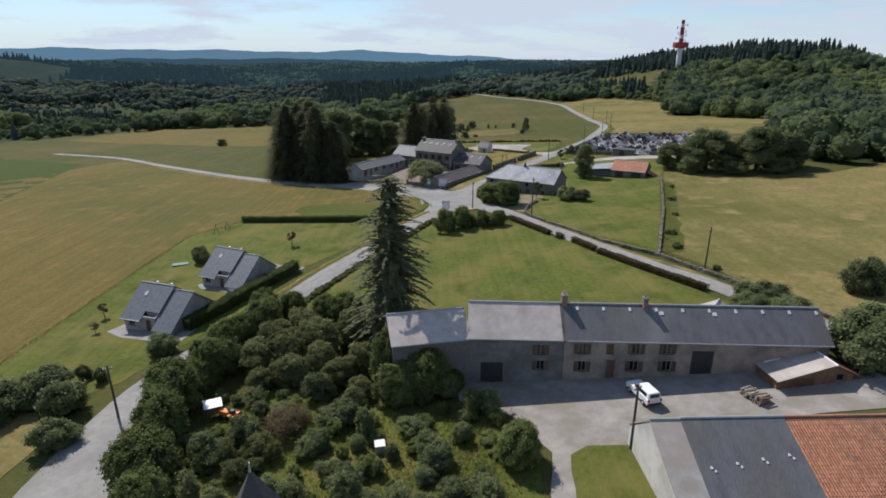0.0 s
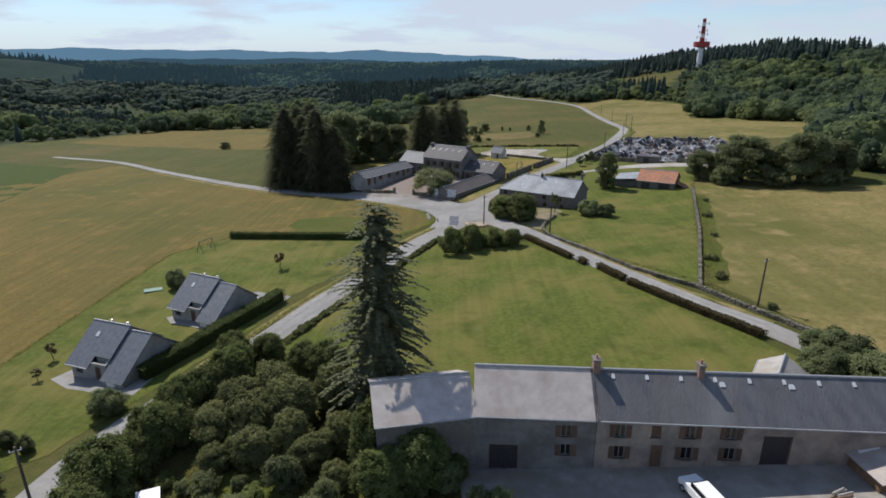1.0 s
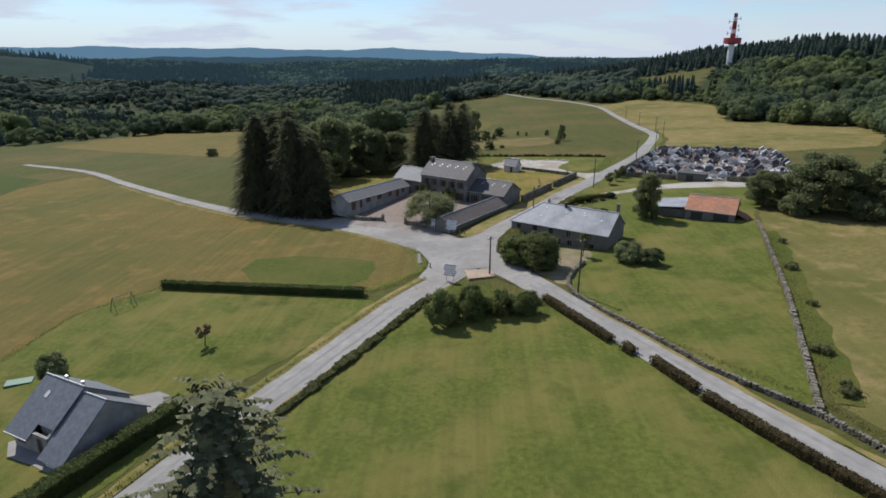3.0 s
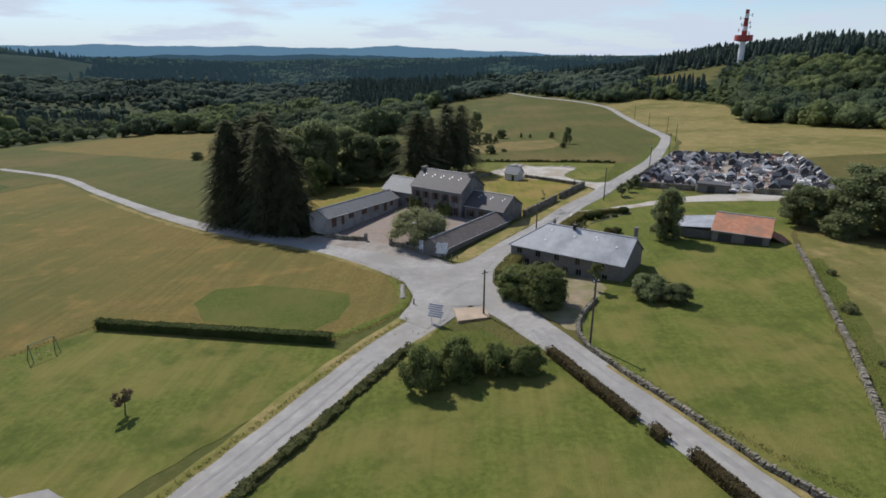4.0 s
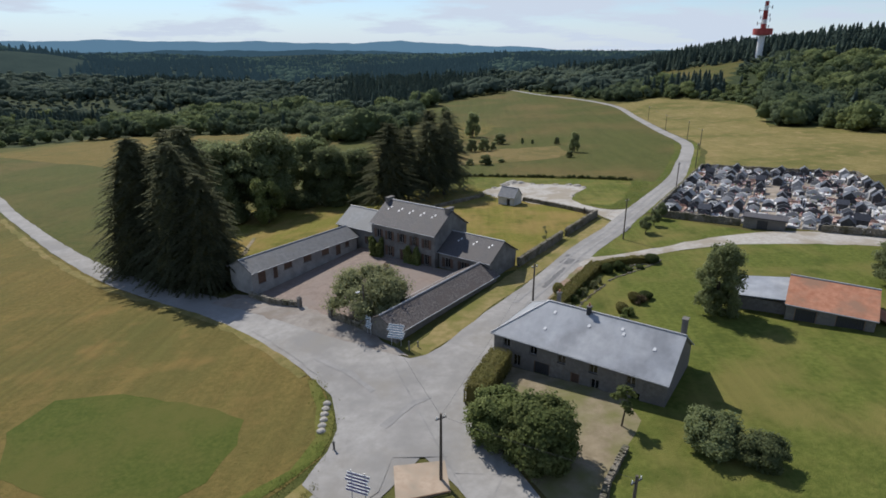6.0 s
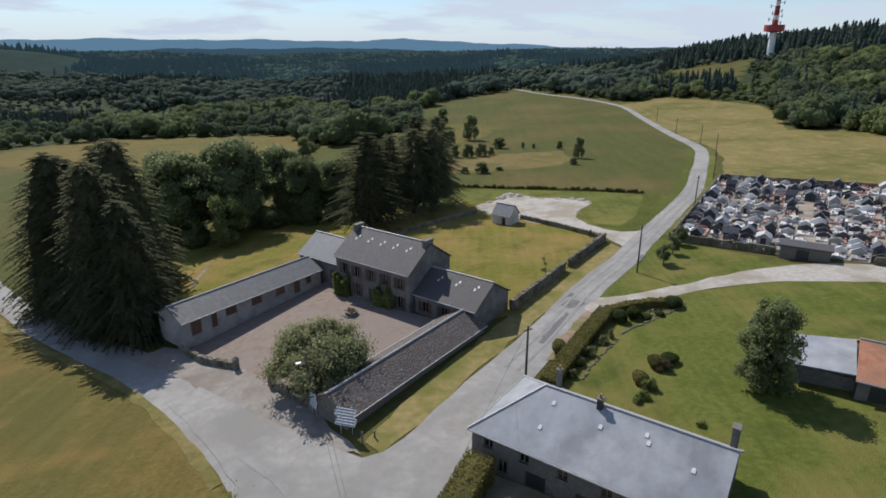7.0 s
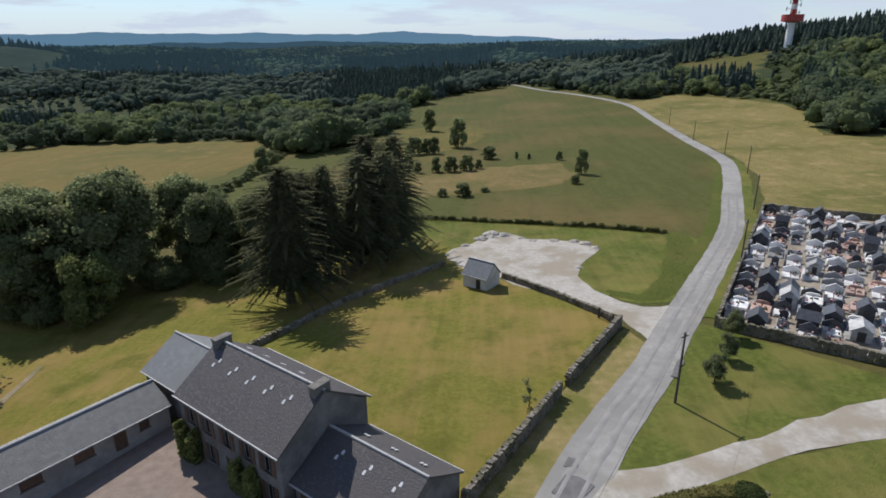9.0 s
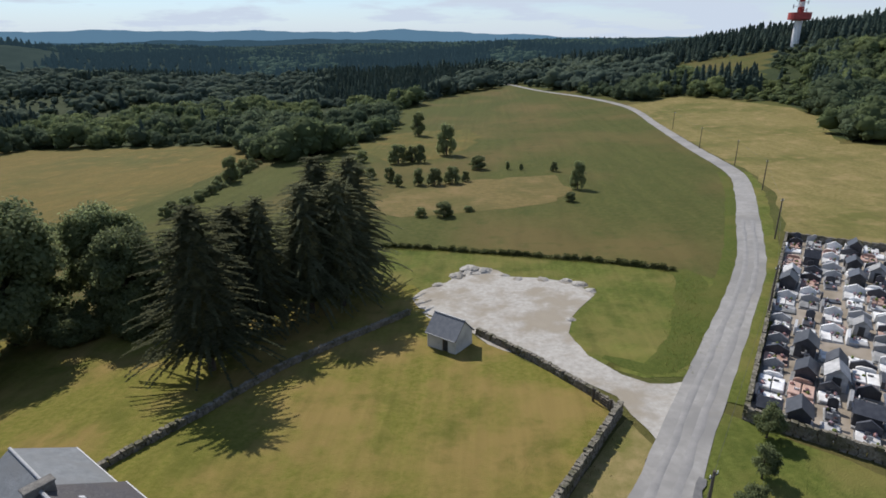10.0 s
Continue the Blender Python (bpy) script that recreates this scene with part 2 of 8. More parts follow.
M_BANK = leafy("bank_weeds", (0.085, 0.1, 0.035), (0.15, 0.15, 0.06), island=0.35)
M_HEDGE_GOLD = leafy("hedge_leaf_yellowed", (0.17, 0.165, 0.052), (0.23, 0.205, 0.075), island=0.2)
M_HEDGE_BROWN = leafy("hedge_leaf_brown", (0.075, 0.06, 0.03), (0.12, 0.095, 0.045))
M_TUFT = leafy("rough_grass", (0.15, 0.165, 0.04), (0.22, 0.215, 0.07), scale=0.2, island=0.2, through=0.5)
M_NEEDLE_OLIVE = leafy("needle_olive", (0.09, 0.1, 0.05), (0.145, 0.15, 0.08), through=0.25, island=0.3)
M_TUFT_DRY = leafy("dry_grass", (0.24, 0.19, 0.075), (0.34, 0.27, 0.12), scale=0.2)
M_TYRE = mat("tyre_rubber", (0.02, 0.02, 0.02), (0.03, 0.03, 0.03), scale=5.0, rough=0.8, bump=0.1)
M_LAMP = mat("red_lens", (0.45, 0.02, 0.02), (0.5, 0.03, 0.03), scale=5.0, rough=0.2, bump=0)
M_SLATE = mat("slate", (0.064, 0.06, 0.064), (0.15, 0.143, 0.138), (0.08, 0.072, 0.07), scale=4.5, big=0.35, rough=0.65, bump=0.5, bscale=7.0, lo=0.5, hi=0.78)
M_SLATE_FARM = mat("old_blue_slate", (0.092, 0.093, 0.099), (0.138, 0.138, 0.144), (0.11, 0.104, 0.1), scale=1.2, big=0.3, rough=0.6, bump=0.4, bscale=7.0, stretch=(1, 0.35, 0.35), mottle=(0.17, 0.168, 0.166))
M_RIDGE = mat("weathered_zinc", (0.3, 0.3, 0.3), (0.38, 0.38, 0.38), scale=3.0, rough=0.6, bump=0.1, bscale=6.0, metal=0.2)
M_SLATE_GREY = mat("grey_slate", (0.11, 0.11, 0.11), (0.16, 0.16, 0.158), (0.13, 0.128, 0.12), scale=1.6, big=0.35, rough=0.6, bump=0.3, bscale=7.0)
M_SLATE_BLUE = mat("blue_slate", (0.115, 0.125, 0.14), (0.165, 0.175, 0.19), scale=2.0, rough=0.55, bump=0.25, bscale=8.0)
M_SLATE_PALE = mat("pale_grey_slate", (0.15, 0.16, 0.165), (0.205, 0.215, 0.22), (0.17, 0.175, 0.175), scale=1.6, big=0.35, rough=0.65, bump=0.3, bscale=7.0)
M_ZINC = mat("grey_sheet_roof", (0.235, 0.25, 0.27), (0.3, 0.315, 0.335), (0.2, 0.21, 0.225), scale=0.5, big=0.2, rough=0.5, bump=0.08, bscale=5.0, mottle=(0.33, 0.34, 0.35), streak=(58.6, 0.9, 0.07))
M_FRAME = mat("grey_window_frame", (0.2, 0.195, 0.185), (0.26, 0.25, 0.24), scale=4.0, rough=0.6, bump=0.02)
M_SAND = mat("sandy_concrete", (0.33, 0.25, 0.18), (0.42, 0.33, 0.245), (0.28, 0.23, 0.17), scale=1.6, big=0.4, rough=0.92, bump=0.4, bscale=14.0)
M_FIBRO = mat("fibre_cement", (0.30, 0.28, 0.255), (0.38, 0.355, 0.325), (0.27, 0.24, 0.205), scale=0.9, big=0.3, rough=0.85, bump=0.2, bscale=9.0, mottle=(0.33, 0.275, 0.235))
M_TILE = mat("clay_tile", (0.36, 0.15, 0.085), (0.48, 0.23, 0.14), (0.30, 0.17, 0.11), scale=1.3, big=0.3, rough=0.85, bump=0.3, bscale=9.0, island=0.18, each=0.18)
M_STONE = mat("granite_wall", (0.13, 0.12, 0.108), (0.21, 0.195, 0.172), (0.15, 0.14, 0.125), scale=2.2, big=0.3, rough=0.95, bump=0.6, bscale=4.0)
M_RENDER = mat("grey_render", (0.15, 0.147, 0.14), (0.21, 0.204, 0.192), (0.12, 0.116, 0.108), scale=0.8, big=0.35, rough=0.92, bump=0.25, bscale=12.0)
M_BEIGE = mat("beige_render", (0.24, 0.208, 0.172), (0.34, 0.295, 0.245), (0.17, 0.155, 0.138), scale=0.9, big=0.3, rough=0.92, bump=0.25, bscale=12.0)
M_WHITEWALL = mat("pale_render", (0.52, 0.50, 0.45), (0.62, 0.6, 0.55), (0.42, 0.4, 0.36), scale=0.8, big=0.4, rough=0.92, bump=0.2, bscale=12.0)
M_WALLSTONE = mat("dry_stone", (0.15, 0.132, 0.1), (0.28, 0.25, 0.2), (0.1, 0.095, 0.055), scale=3.0, big=0.6, rough=0.95, bump=0.9, bscale=3.5)
M_WOOD = mat("weathered_wood", (0.16, 0.10, 0.06), (0.24, 0.155, 0.095), scale=2.5, rough=0.8, bump=0.3, bscale=9.0, stretch=(1, 1, 0.15))
M_SHUTTER = mat("brown_shutter", (0.085, 0.052, 0.037), (0.125, 0.078, 0.055), scale=3.0, rough=0.7, bump=0.15, bscale=12.0, each=0.2)
M_POLE = mat("creosoted_pole", (0.075, 0.06, 0.048), (0.12, 0.1, 0.08), scale=3.0, rough=0.85, bump=0.3, bscale=8.0, stretch=(1, 1, 0.1))
M_WHITE = mat("white_paint", (0.74, 0.74, 0.73), (0.8, 0.8, 0.79), scale=4.0, rough=0.45, bump=0.02)
M_METAL = mat("galvanised", (0.45, 0.46, 0.47), (0.56, 0.57, 0.58), scale=4.0, rough=0.45, metal=0.7, bump=0.05)
M_DARK = mat("dark_metal", (0.03, 0.03, 0.033), (0.05, 0.05, 0.05), scale=6.0, rough=0.5, bump=0.05)
M_MAST_RED = mat("weathered_red_paint", (0.33, 0.05, 0.045), (0.42, 0.075, 0.06), scale=0.6, rough=0.6, bump=0.02)
M_RED = mat("red_paint", (0.5, 0.06, 0.035), (0.6, 0.09, 0.05), scale=2.0, rough=0.5, bump=0.02)
M_BRICK = mat("chimney_brick", (0.2, 0.13, 0.1), (0.3, 0.2, 0.15), (0.16, 0.13, 0.11), scale=3.0, big=0.8, rough=0.9, bump=0.4, bscale=10.0)
M_BARK = mat("bark", (0.055, 0.042, 0.03), (0.1, 0.08, 0.06), scale=4.0, rough=0.95, bump=0.8, bscale=8.0, stretch=(1, 1, 0.3))
M_LEAF = leafy("leaf_mid_green", (0.125, 0.155, 0.05), (0.2, 0.225, 0.085), island=0.25)
M_LEAF_DARK = leafy("leaf_dark_green", (0.165, 0.195, 0.09), (0.23, 0.26, 0.125), island=0.2, through=0.6)
M_LEAF_LIGHT = leafy("leaf_light_green", (0.16, 0.2, 0.06), (0.25, 0.275, 0.1), island=0.3)
M_LEAF_OLIVE = leafy("leaf_grey_green", (0.19, 0.2, 0.095), (0.27, 0.275, 0.14), island=0.25)
M_LEAF_MIX = leafy("leaf_olive_green", (0.14, 0.155, 0.06), (0.23, 0.235, 0.1), scale=0.8, island=0.3)
M_LEAF_RUST = leafy("leaf_rust", (0.15, 0.115, 0.065), (0.23, 0.175, 0.1))
M_LEAF_FIELD = leafy("leaf_field_tree", (0.17, 0.2, 0.09), (0.25, 0.275, 0.13), island=0.2, through=0.6)
M_NEEDLE = leafy("needle", (0.1, 0.108, 0.058), (0.155, 0.16, 0.09), through=0.55, island=0.25, spec=0.03)
# bluer, lighter needles: haze over the far hills put into the colour
M_NEEDLE_FAR_HAZED = leafy("needle_far_hazed", (0.07, 0.1, 0.082), (0.105, 0.142, 0.11), through=0.4, scale=0.07, island=0.2, spec=0.03)
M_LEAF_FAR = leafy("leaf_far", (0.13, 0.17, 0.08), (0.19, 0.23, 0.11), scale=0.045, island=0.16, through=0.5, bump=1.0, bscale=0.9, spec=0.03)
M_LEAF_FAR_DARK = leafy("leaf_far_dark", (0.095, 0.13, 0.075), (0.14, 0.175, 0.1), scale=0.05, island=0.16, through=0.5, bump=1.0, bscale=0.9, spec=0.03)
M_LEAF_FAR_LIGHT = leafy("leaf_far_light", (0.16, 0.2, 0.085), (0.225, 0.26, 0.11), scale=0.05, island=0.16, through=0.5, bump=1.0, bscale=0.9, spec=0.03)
# cooler, paler leaves: haze over the far slopes put into the colour
M_SLOPE_HAZED = leafy("leaf_slope_hazed", (0.14, 0.185, 0.125), (0.195, 0.235, 0.16), scale=0.045, island=0.14, through=0.5, bump=1.0, bscale=0.9, spec=0.03)
M_SLOPE_DARK_HAZED = leafy("leaf_slope_dark_hazed", (0.105, 0.145, 0.11), (0.15, 0.19, 0.14), scale=0.05, island=0.14, through=0.5, bump=1.0, bscale=0.9, spec=0.03)
M_GLASS = mat("window_glass", (0.02, 0.022, 0.025), (0.03, 0.032, 0.035), scale=1.0, rough=0.08, bump=0, spec=0.6)
M_GLASS.node_tree.nodes["Principled BSDF"].inputs["Transmission Weight"].default_value = 0.6


# ---- the lie of the land ----
def bend(v, a, k):
    return np.where(v < a, v, a + k * (1 - np.exp(-(np.maximum(v, a) - a) / k)))


def land(x, y):
    """Height of the ground: a gentle dip ahead and to the left, a wooded hill to the right, rolling country far off."""
    x, y = np.asarray(x, float), np.asarray(y, float)
    X, Y = bend(x / 100, 1.2, 0.8), bend(y / 100, 3.2, 1.3)
    X, Y = -bend(-X, 1.5, 2.0), -bend(-Y, 0.0, 0.5)
    h = -2.575 + 7.691 * X + 1.54 * Y + 0.233 * X * X - 1.042 * X * Y - 0.979 * Y * Y
    h = h + 46 * np.exp(-((x - 375) / np.where(x < 375, 190, 85)) ** 2 - ((y - 790) / 300) ** 2) + 14 * np.exp(-((x - 380) / np.where(x < 380, 120, 60)) ** 2 - ((y - 600) / 120) ** 2)
    h = h + 1.7 * np.exp(-((x + 4) / 18) ** 2 - ((y - 205) / 34) ** 2)
    far = np.clip((np.hypot(x, y) - 650) / 900, 0, 1)
    roll = 7 * np.sin(x / 310 + 1.3) * np.cos(y / 420 + 0.4) + 5 * np.sin(x / 170 + y / 260)
    h = h + far * roll + 20 * np.clip((y - 1100) / 1500, 0, 1.2)
    deep = np.clip((y - 480) / 150, 0, 1) * np.clip((-50 - x) / 130, 0, 1) + np.clip((y - 800) / 250, 0, 1) * np.clip((x + 50) / 130, 0, 1) * np.clip((220 - x) / 150, 0, 1)
    h = h + np.clip(deep, 0, 1) * (6 * np.sin(x / 88 + y / 210 + 0.6) + 5 * np.sin(y / 74 - x / 190 + 1.0) + 4 * np.sin((x + y) / 55)) * np.clip((2400 - y) / 900, 0, 1)
    h = h + 26 * np.exp(-((x - 20) / 260) ** 2 - ((y - 1300) / 330) ** 2) - 14 * np.exp(-((x + 240) / 120) ** 2 - ((y - 800) / 240) ** 2)
    h = h + 58 * np.exp(-((x + 980) / 330) ** 2 - ((y - 1050) / 380) ** 2)
    return h


def G(x, y):
    return float(land(x, y))


def inside(x, y, poly):
    c = False
    for (x0, y0), (x1, y1) in zip(poly, poly[1:] + poly[:1]):
        if (y0 > y) != (y1 > y) and x < (x1 - x0) * (y - y0) / (y1 - y0) + x0:
            c = not c
    return c


# open land: everything else beyond the hamlet is wooded
OPEN = [(-150, -40), (-330, 130), (-310, 330), (-272, 392), (-207, 470), (-183, 463), (-128, 460), (-92, 450), (-78, 414), (-60, 400), (-40, 425), (-30, 470), (-30, 520), (-40, 600), (-15, 680), (20, 735), (57, 765), (75, 700), (104, 615), (120, 556), (148, 570), (168, 530), (182, 492), (180, 462), (154, 394), (166, 390), (192, 330), (150, 250), (118, 200), (112, 163), (140, 150), (250, 90), (260, -40)]
CLEAR = [(166, 650), (203, 592), (236, 640), (262, 688), (196, 742)]      # clearing at the mast's foot
CLEAR2 = [(-880, 1050), (-800, 1190), (-690, 1195), (-640, 1000), (-730, 950)]     # open slope on the far hill


# ---- mesh helpers ----
def mesh_of(name, verts, faces, material):
    me = bpy.data.meshes.new(name)
    me.from_pydata([tuple(v) for v in verts], [], [tuple(f) for f in faces])
    me.materials.append(material)
    me.update()
    return me


def quads_mesh(name, quads, material):
    """A mesh from an array (n, 4, 3) of loose quads."""
    n = len(quads)
    me = bpy.data.meshes.new(name)
    me.vertices.add(4 * n)
    me.vertices.foreach_set("co", np.asarray(quads, np.float32).reshape(-1))
    me.loops.add(4 * n)
    me.loops.foreach_set("vertex_index", np.arange(4 * n, dtype=np.int32))
    me.polygons.add(n)
    me.polygons.foreach_set("loop_start", np.arange(0, 4 * n, 4, dtype=np.int32))
    me.materials.append(material)
    me.update(calc_edges=True)
    return me


def tri_mesh(name, verts, tris, material):
    me = bpy.data.meshes.new(name)
    verts, tris = np.asarray(verts, np.float32), np.asarray(tris, np.int32)
    me.vertices.add(len(verts))
    me.vertices.foreach_set("co", verts.reshape(-1))
    me.loops.add(3 * len(tris))
    me.loops.foreach_set("vertex_index", tris.reshape(-1))
    me.polygons.add(len(tris))
    me.polygons.foreach_set("loop_start", np.arange(0, 3 * len(tris), 3, dtype=np.int32))
    me.materials.append(material)
    me.update(calc_edges=True)
    return me


def part(name, bm, material, parent, label=""):
    """Links a bmesh as one mesh object under a thing or a part."""
    me = bpy.data.meshes.new(name)
    bm.normal_update()
    bm.to_mesh(me)
    bm.free()
    me.materials.append(material)
    ob = new(name, me)
    ob.parent = parent
    if label:
        ob["label"] = label
    return ob


def thing(name, label, category, m=None, group="", kind=""):
    ob = new(name)
    ob.empty_display_size = 0.3
    if m is not None:
        ob.matrix_basis = m
    return tagged(ob, label, category, group, kind)


def solid(name, bm, material, label, category, m=None, group="", kind=""):
    ob = part(name, bm, material, None)
    if m is not None:
        ob.matrix_basis = m
    return tagged(ob, label, category, group, kind)


def box(bm, x0, x1, y0, y1, z0, z1, bevel=0.0):
    vs = [bm.verts.new(c) for c in ((x0, y0, z0), (x1, y0, z0), (x1, y1, z0), (x0, y1, z0), (x0, y0, z1), (x1, y0, z1), (x1, y1, z1), (x0, y1, z1))]
    fs = [bm.faces.new([vs[i] for i in f]) for f in ((3, 2, 1, 0), (4, 5, 6, 7), (0, 1, 5, 4), (1, 2, 6, 5), (2, 3, 7, 6), (3, 0, 4, 7))]
    if bevel > 0:
        es = list({e for f in fs for e in f.edges})
        bmesh.ops.bevel(bm, geom=es, offset=bevel, segments=1, affect="EDGES")
    return bm


def boxed(*a, bevel=0.0):
    return box(bmesh.new(), *a, bevel=bevel)


def slab(bm, pts, thick):
    """A plate under the given corners (counter-clockwise from above)."""
    n = (Vector(pts[1]) - Vector(pts[0])).cross(Vector(pts[2]) - Vector(pts[0])).normalized()
    if n.z < 0:
        pts, n = pts[::-1], -n
    top = [bm.verts.new(p) for p in pts]
    low = [bm.verts.new(Vector(p) - n * thick) for p in pts]
    bm.faces.new(top)
    bm.faces.new(low[::-1])
    for i in range(len(pts)):
        j = (i + 1) % len(pts)
        bm.faces.new((top[j], top[i], low[i], low[j]))
    return bm


def prism(bm, outline, axis_from, axis_to):
    """An outline of (y, z) pushed along x."""
    a = [bm.verts.new((axis_from, y, z)) for y, z in outline]
    b = [bm.verts.new((axis_to, y, z)) for y, z in outline]
    bm.faces.new(a[::-1])
    bm.faces.new(b)
    for i in range(len(outline)):
        j = (i + 1) % len(outline)
        bm.faces.new((a[i], a[j], b[j], b[i]))
    return bm


def tube(bm, p0, p1, r0, r1, n=8):
    d = (Vector(p1) - Vector(p0))
    q = d.to_track_quat("Z", "Y")
    rings = []
    for p, r in ((p0, r0), (p1, r1)):
        rings.append([bm.verts.new(Vector(p) + q @ Vector((r * math.cos(2 * math.pi * i / n), r * math.sin(2 * math.pi * i / n), 0))) for i in range(n)])
    for i in range(n):
        j = (i + 1) % n
        bm.faces.new((rings[0][i], rings[0][j], rings[1][j], rings[1][i]))
    bm.faces.new(rings[0][::-1])
    bm.faces.new(rings[1])
    return bm


def wall_panel(bm, length, z0, z1, y, thick, holes):
    """A wall along x whose outer face is at y, with openings (x0, x1, z0, z1) right through it."""
    xs = sorted({0.0, length, *[h[0] for h in holes], *[h[1] for h in holes]})
    zs = sorted({z0, z1, *[h[2] for h in holes], *[h[3] for h in holes]})

    def full(i, k):
        if i < 0 or k < 0 or i >= len(xs) - 1 or k >= len(zs) - 1:
            return False
        cx, cz = (xs[i] + xs[i + 1]) / 2, (zs[k] + zs[k + 1]) / 2
        return not any(h[0] < cx < h[1] and h[2] < cz < h[3] for h in holes)

    def quad(*p):
        bm.faces.new([bm.verts.new(v) for v in p])
    for i in range(len(xs) - 1):
        for k in range(len(zs) - 1):
            if not full(i, k):
                continue
            a, b, c, d = xs[i], xs[i + 1], zs[k], zs[k + 1]
            quad((a, y, c), (b, y, c), (b, y, d), (a, y, d))
            quad((b, y + thick, c), (a, y + thick, c), (a, y + thick, d), (b, y + thick, d))
            if not full(i - 1, k):
                quad((a, y + thick, c), (a, y, c), (a, y, d), (a, y + thick, d))
            if not full(i + 1, k):
                quad((b, y, c), (b, y + thick, c), (b, y + thick, d), (b, y, d))
            if not full(i, k - 1):
                quad((a, y + thick, c), (b, y + thick, c), (b, y, c), (a, y, c))
            if not full(i, k + 1):
                quad((a, y, d), (b, y, d), (b, y + thick, d), (a, y + thick, d))
    bmesh.ops.remove_doubles(bm, verts=bm.verts, dist=0.001)
    return bm


# ---- the ground sheet ----
def grid_line(lo, hi, fine_lo, fine_hi, step, grow):
    mid = list(np.arange(fine_lo, fine_hi + step, step))
    up, s = [mid[-1]], step
    while up[-1] < hi:
        s *= grow
        up.append(up[-1] + s)
    down, s = [mid[0]], step
    while down[-1] > lo:
        s *= grow
        down.append(down[-1] - s)
    return np.array(down[:0:-1] + mid + up[1:])


gx = grid_line(-4200, 4200, -130, 150, 4.0, 1.09)
gy = grid_line(-1500, 4700, -10, 300, 4.0, 1.05)
GX, GY = np.meshgrid(gx, gy)
GZ = land(GX, GY)
nx, ny = len(gx), len(gy)
idx = np.arange(nx * ny).reshape(ny, nx)
gf = np.stack([idx[:-1, :-1], idx[:-1, 1:], idx[1:, 1:], idx[1:, :-1]], -1).reshape(-1, 4)
me = mesh_of("ground", np.stack([GX, GY, GZ], -1).reshape(-1, 3), gf, M_MEADOW)
me.polygons.foreach_set("use_smooth", np.ones(len(me.polygons), bool))
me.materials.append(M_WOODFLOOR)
me.materials.append(M_FARFLOOR_HAZED)
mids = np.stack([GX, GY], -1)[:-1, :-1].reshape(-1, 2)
# 2: haze-coloured far ground, 1: wood floor, 0: meadow
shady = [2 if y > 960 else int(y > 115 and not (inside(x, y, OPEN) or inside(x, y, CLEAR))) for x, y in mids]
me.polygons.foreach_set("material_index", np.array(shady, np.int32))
tagged(new("ground", me), "rolling olive-green summer meadow reaching to the horizon", "ground", kind="structure")


def jagged(pts, jag, step, seed):
    """The outline with more corners, each a little off the line."""
    rnd = random.Random(seed)
    out = []
    for (x0, y0), (x1, y1) in zip(pts, pts[1:] + pts[:1]):
        n = max(1, int(math.hypot(x1 - x0, y1 - y0) / step))
        for i in range(n):
            f = i / n
            j = jag if 0 < i else jag * 0.5
            out.append((x0 + (x1 - x0) * f + rnd.uniform(-j, j), y0 + (y1 - y0) * f + rnd.uniform(-j, j)))
    return out


def drape(name, pts, material, dz, label, category, step=12.0, jag=0.25, every=2.0, seed=1):
    """A sheet with the outline pts that lies dz above the ground."""
    pts = jagged(pts, jag, every, seed) if jag > 0 else pts
    bm = bmesh.new()
    bm.faces.new([bm.verts.new((x, y, 0)) for x, y in pts])
    bmesh.ops.triangulate(bm, faces=bm.faces[:])
    for axis in (0, 1):
        lo, hi = min(p[axis] for p in pts), max(p[axis] for p in pts)
        v = lo + step
        while v < hi:
            co, no = [0, 0, 0], [0, 0, 0]
            co[axis], no[axis] = v, 1
            bmesh.ops.bisect_plane(bm, geom=bm.verts[:] + bm.edges[:] + bm.faces[:], plane_co=co, plane_no=no)
            v += step
    for v in bm.verts:
        v.co.z = G(v.co.x, v.co.y) + dz
    bmesh.ops.recalc_face_normals(bm, faces=bm.faces[:])
    if bm.faces[:] and sum(f.normal.z for f in bm.faces) < 0:
        bmesh.ops.reverse_faces(bm, faces=bm.faces[:])
    for f in bm.faces:
        f.smooth = True
    return solid(name, bm, material, label, category, kind="structure")


def smooth_line(pts, step=2.5):
    """A Catmull-Rom line through the points, at even steps."""
    p = [Vector(q) for q in pts]
    p = [p[0] * 2 - p[1]] + p + [p[-1] * 2 - p[-2]]
    out = []
    for i in range(1, len(p) - 2):
        n = max(2, int((p[i + 1] - p[i]).length / step))
        for k in range(n):
            t = k / n
            out.append(0.5 * (2 * p[i] + (p[i + 1] - p[i - 1]) * t + (2 * p[i - 1] - 5 * p[i] + 4 * p[i + 1] - p[i + 2]) * t * t + (3 * p[i] - p[i - 1] - 3 * p[i + 1] + p[i + 2]) * t ** 3))
    return out + [p[-2]]


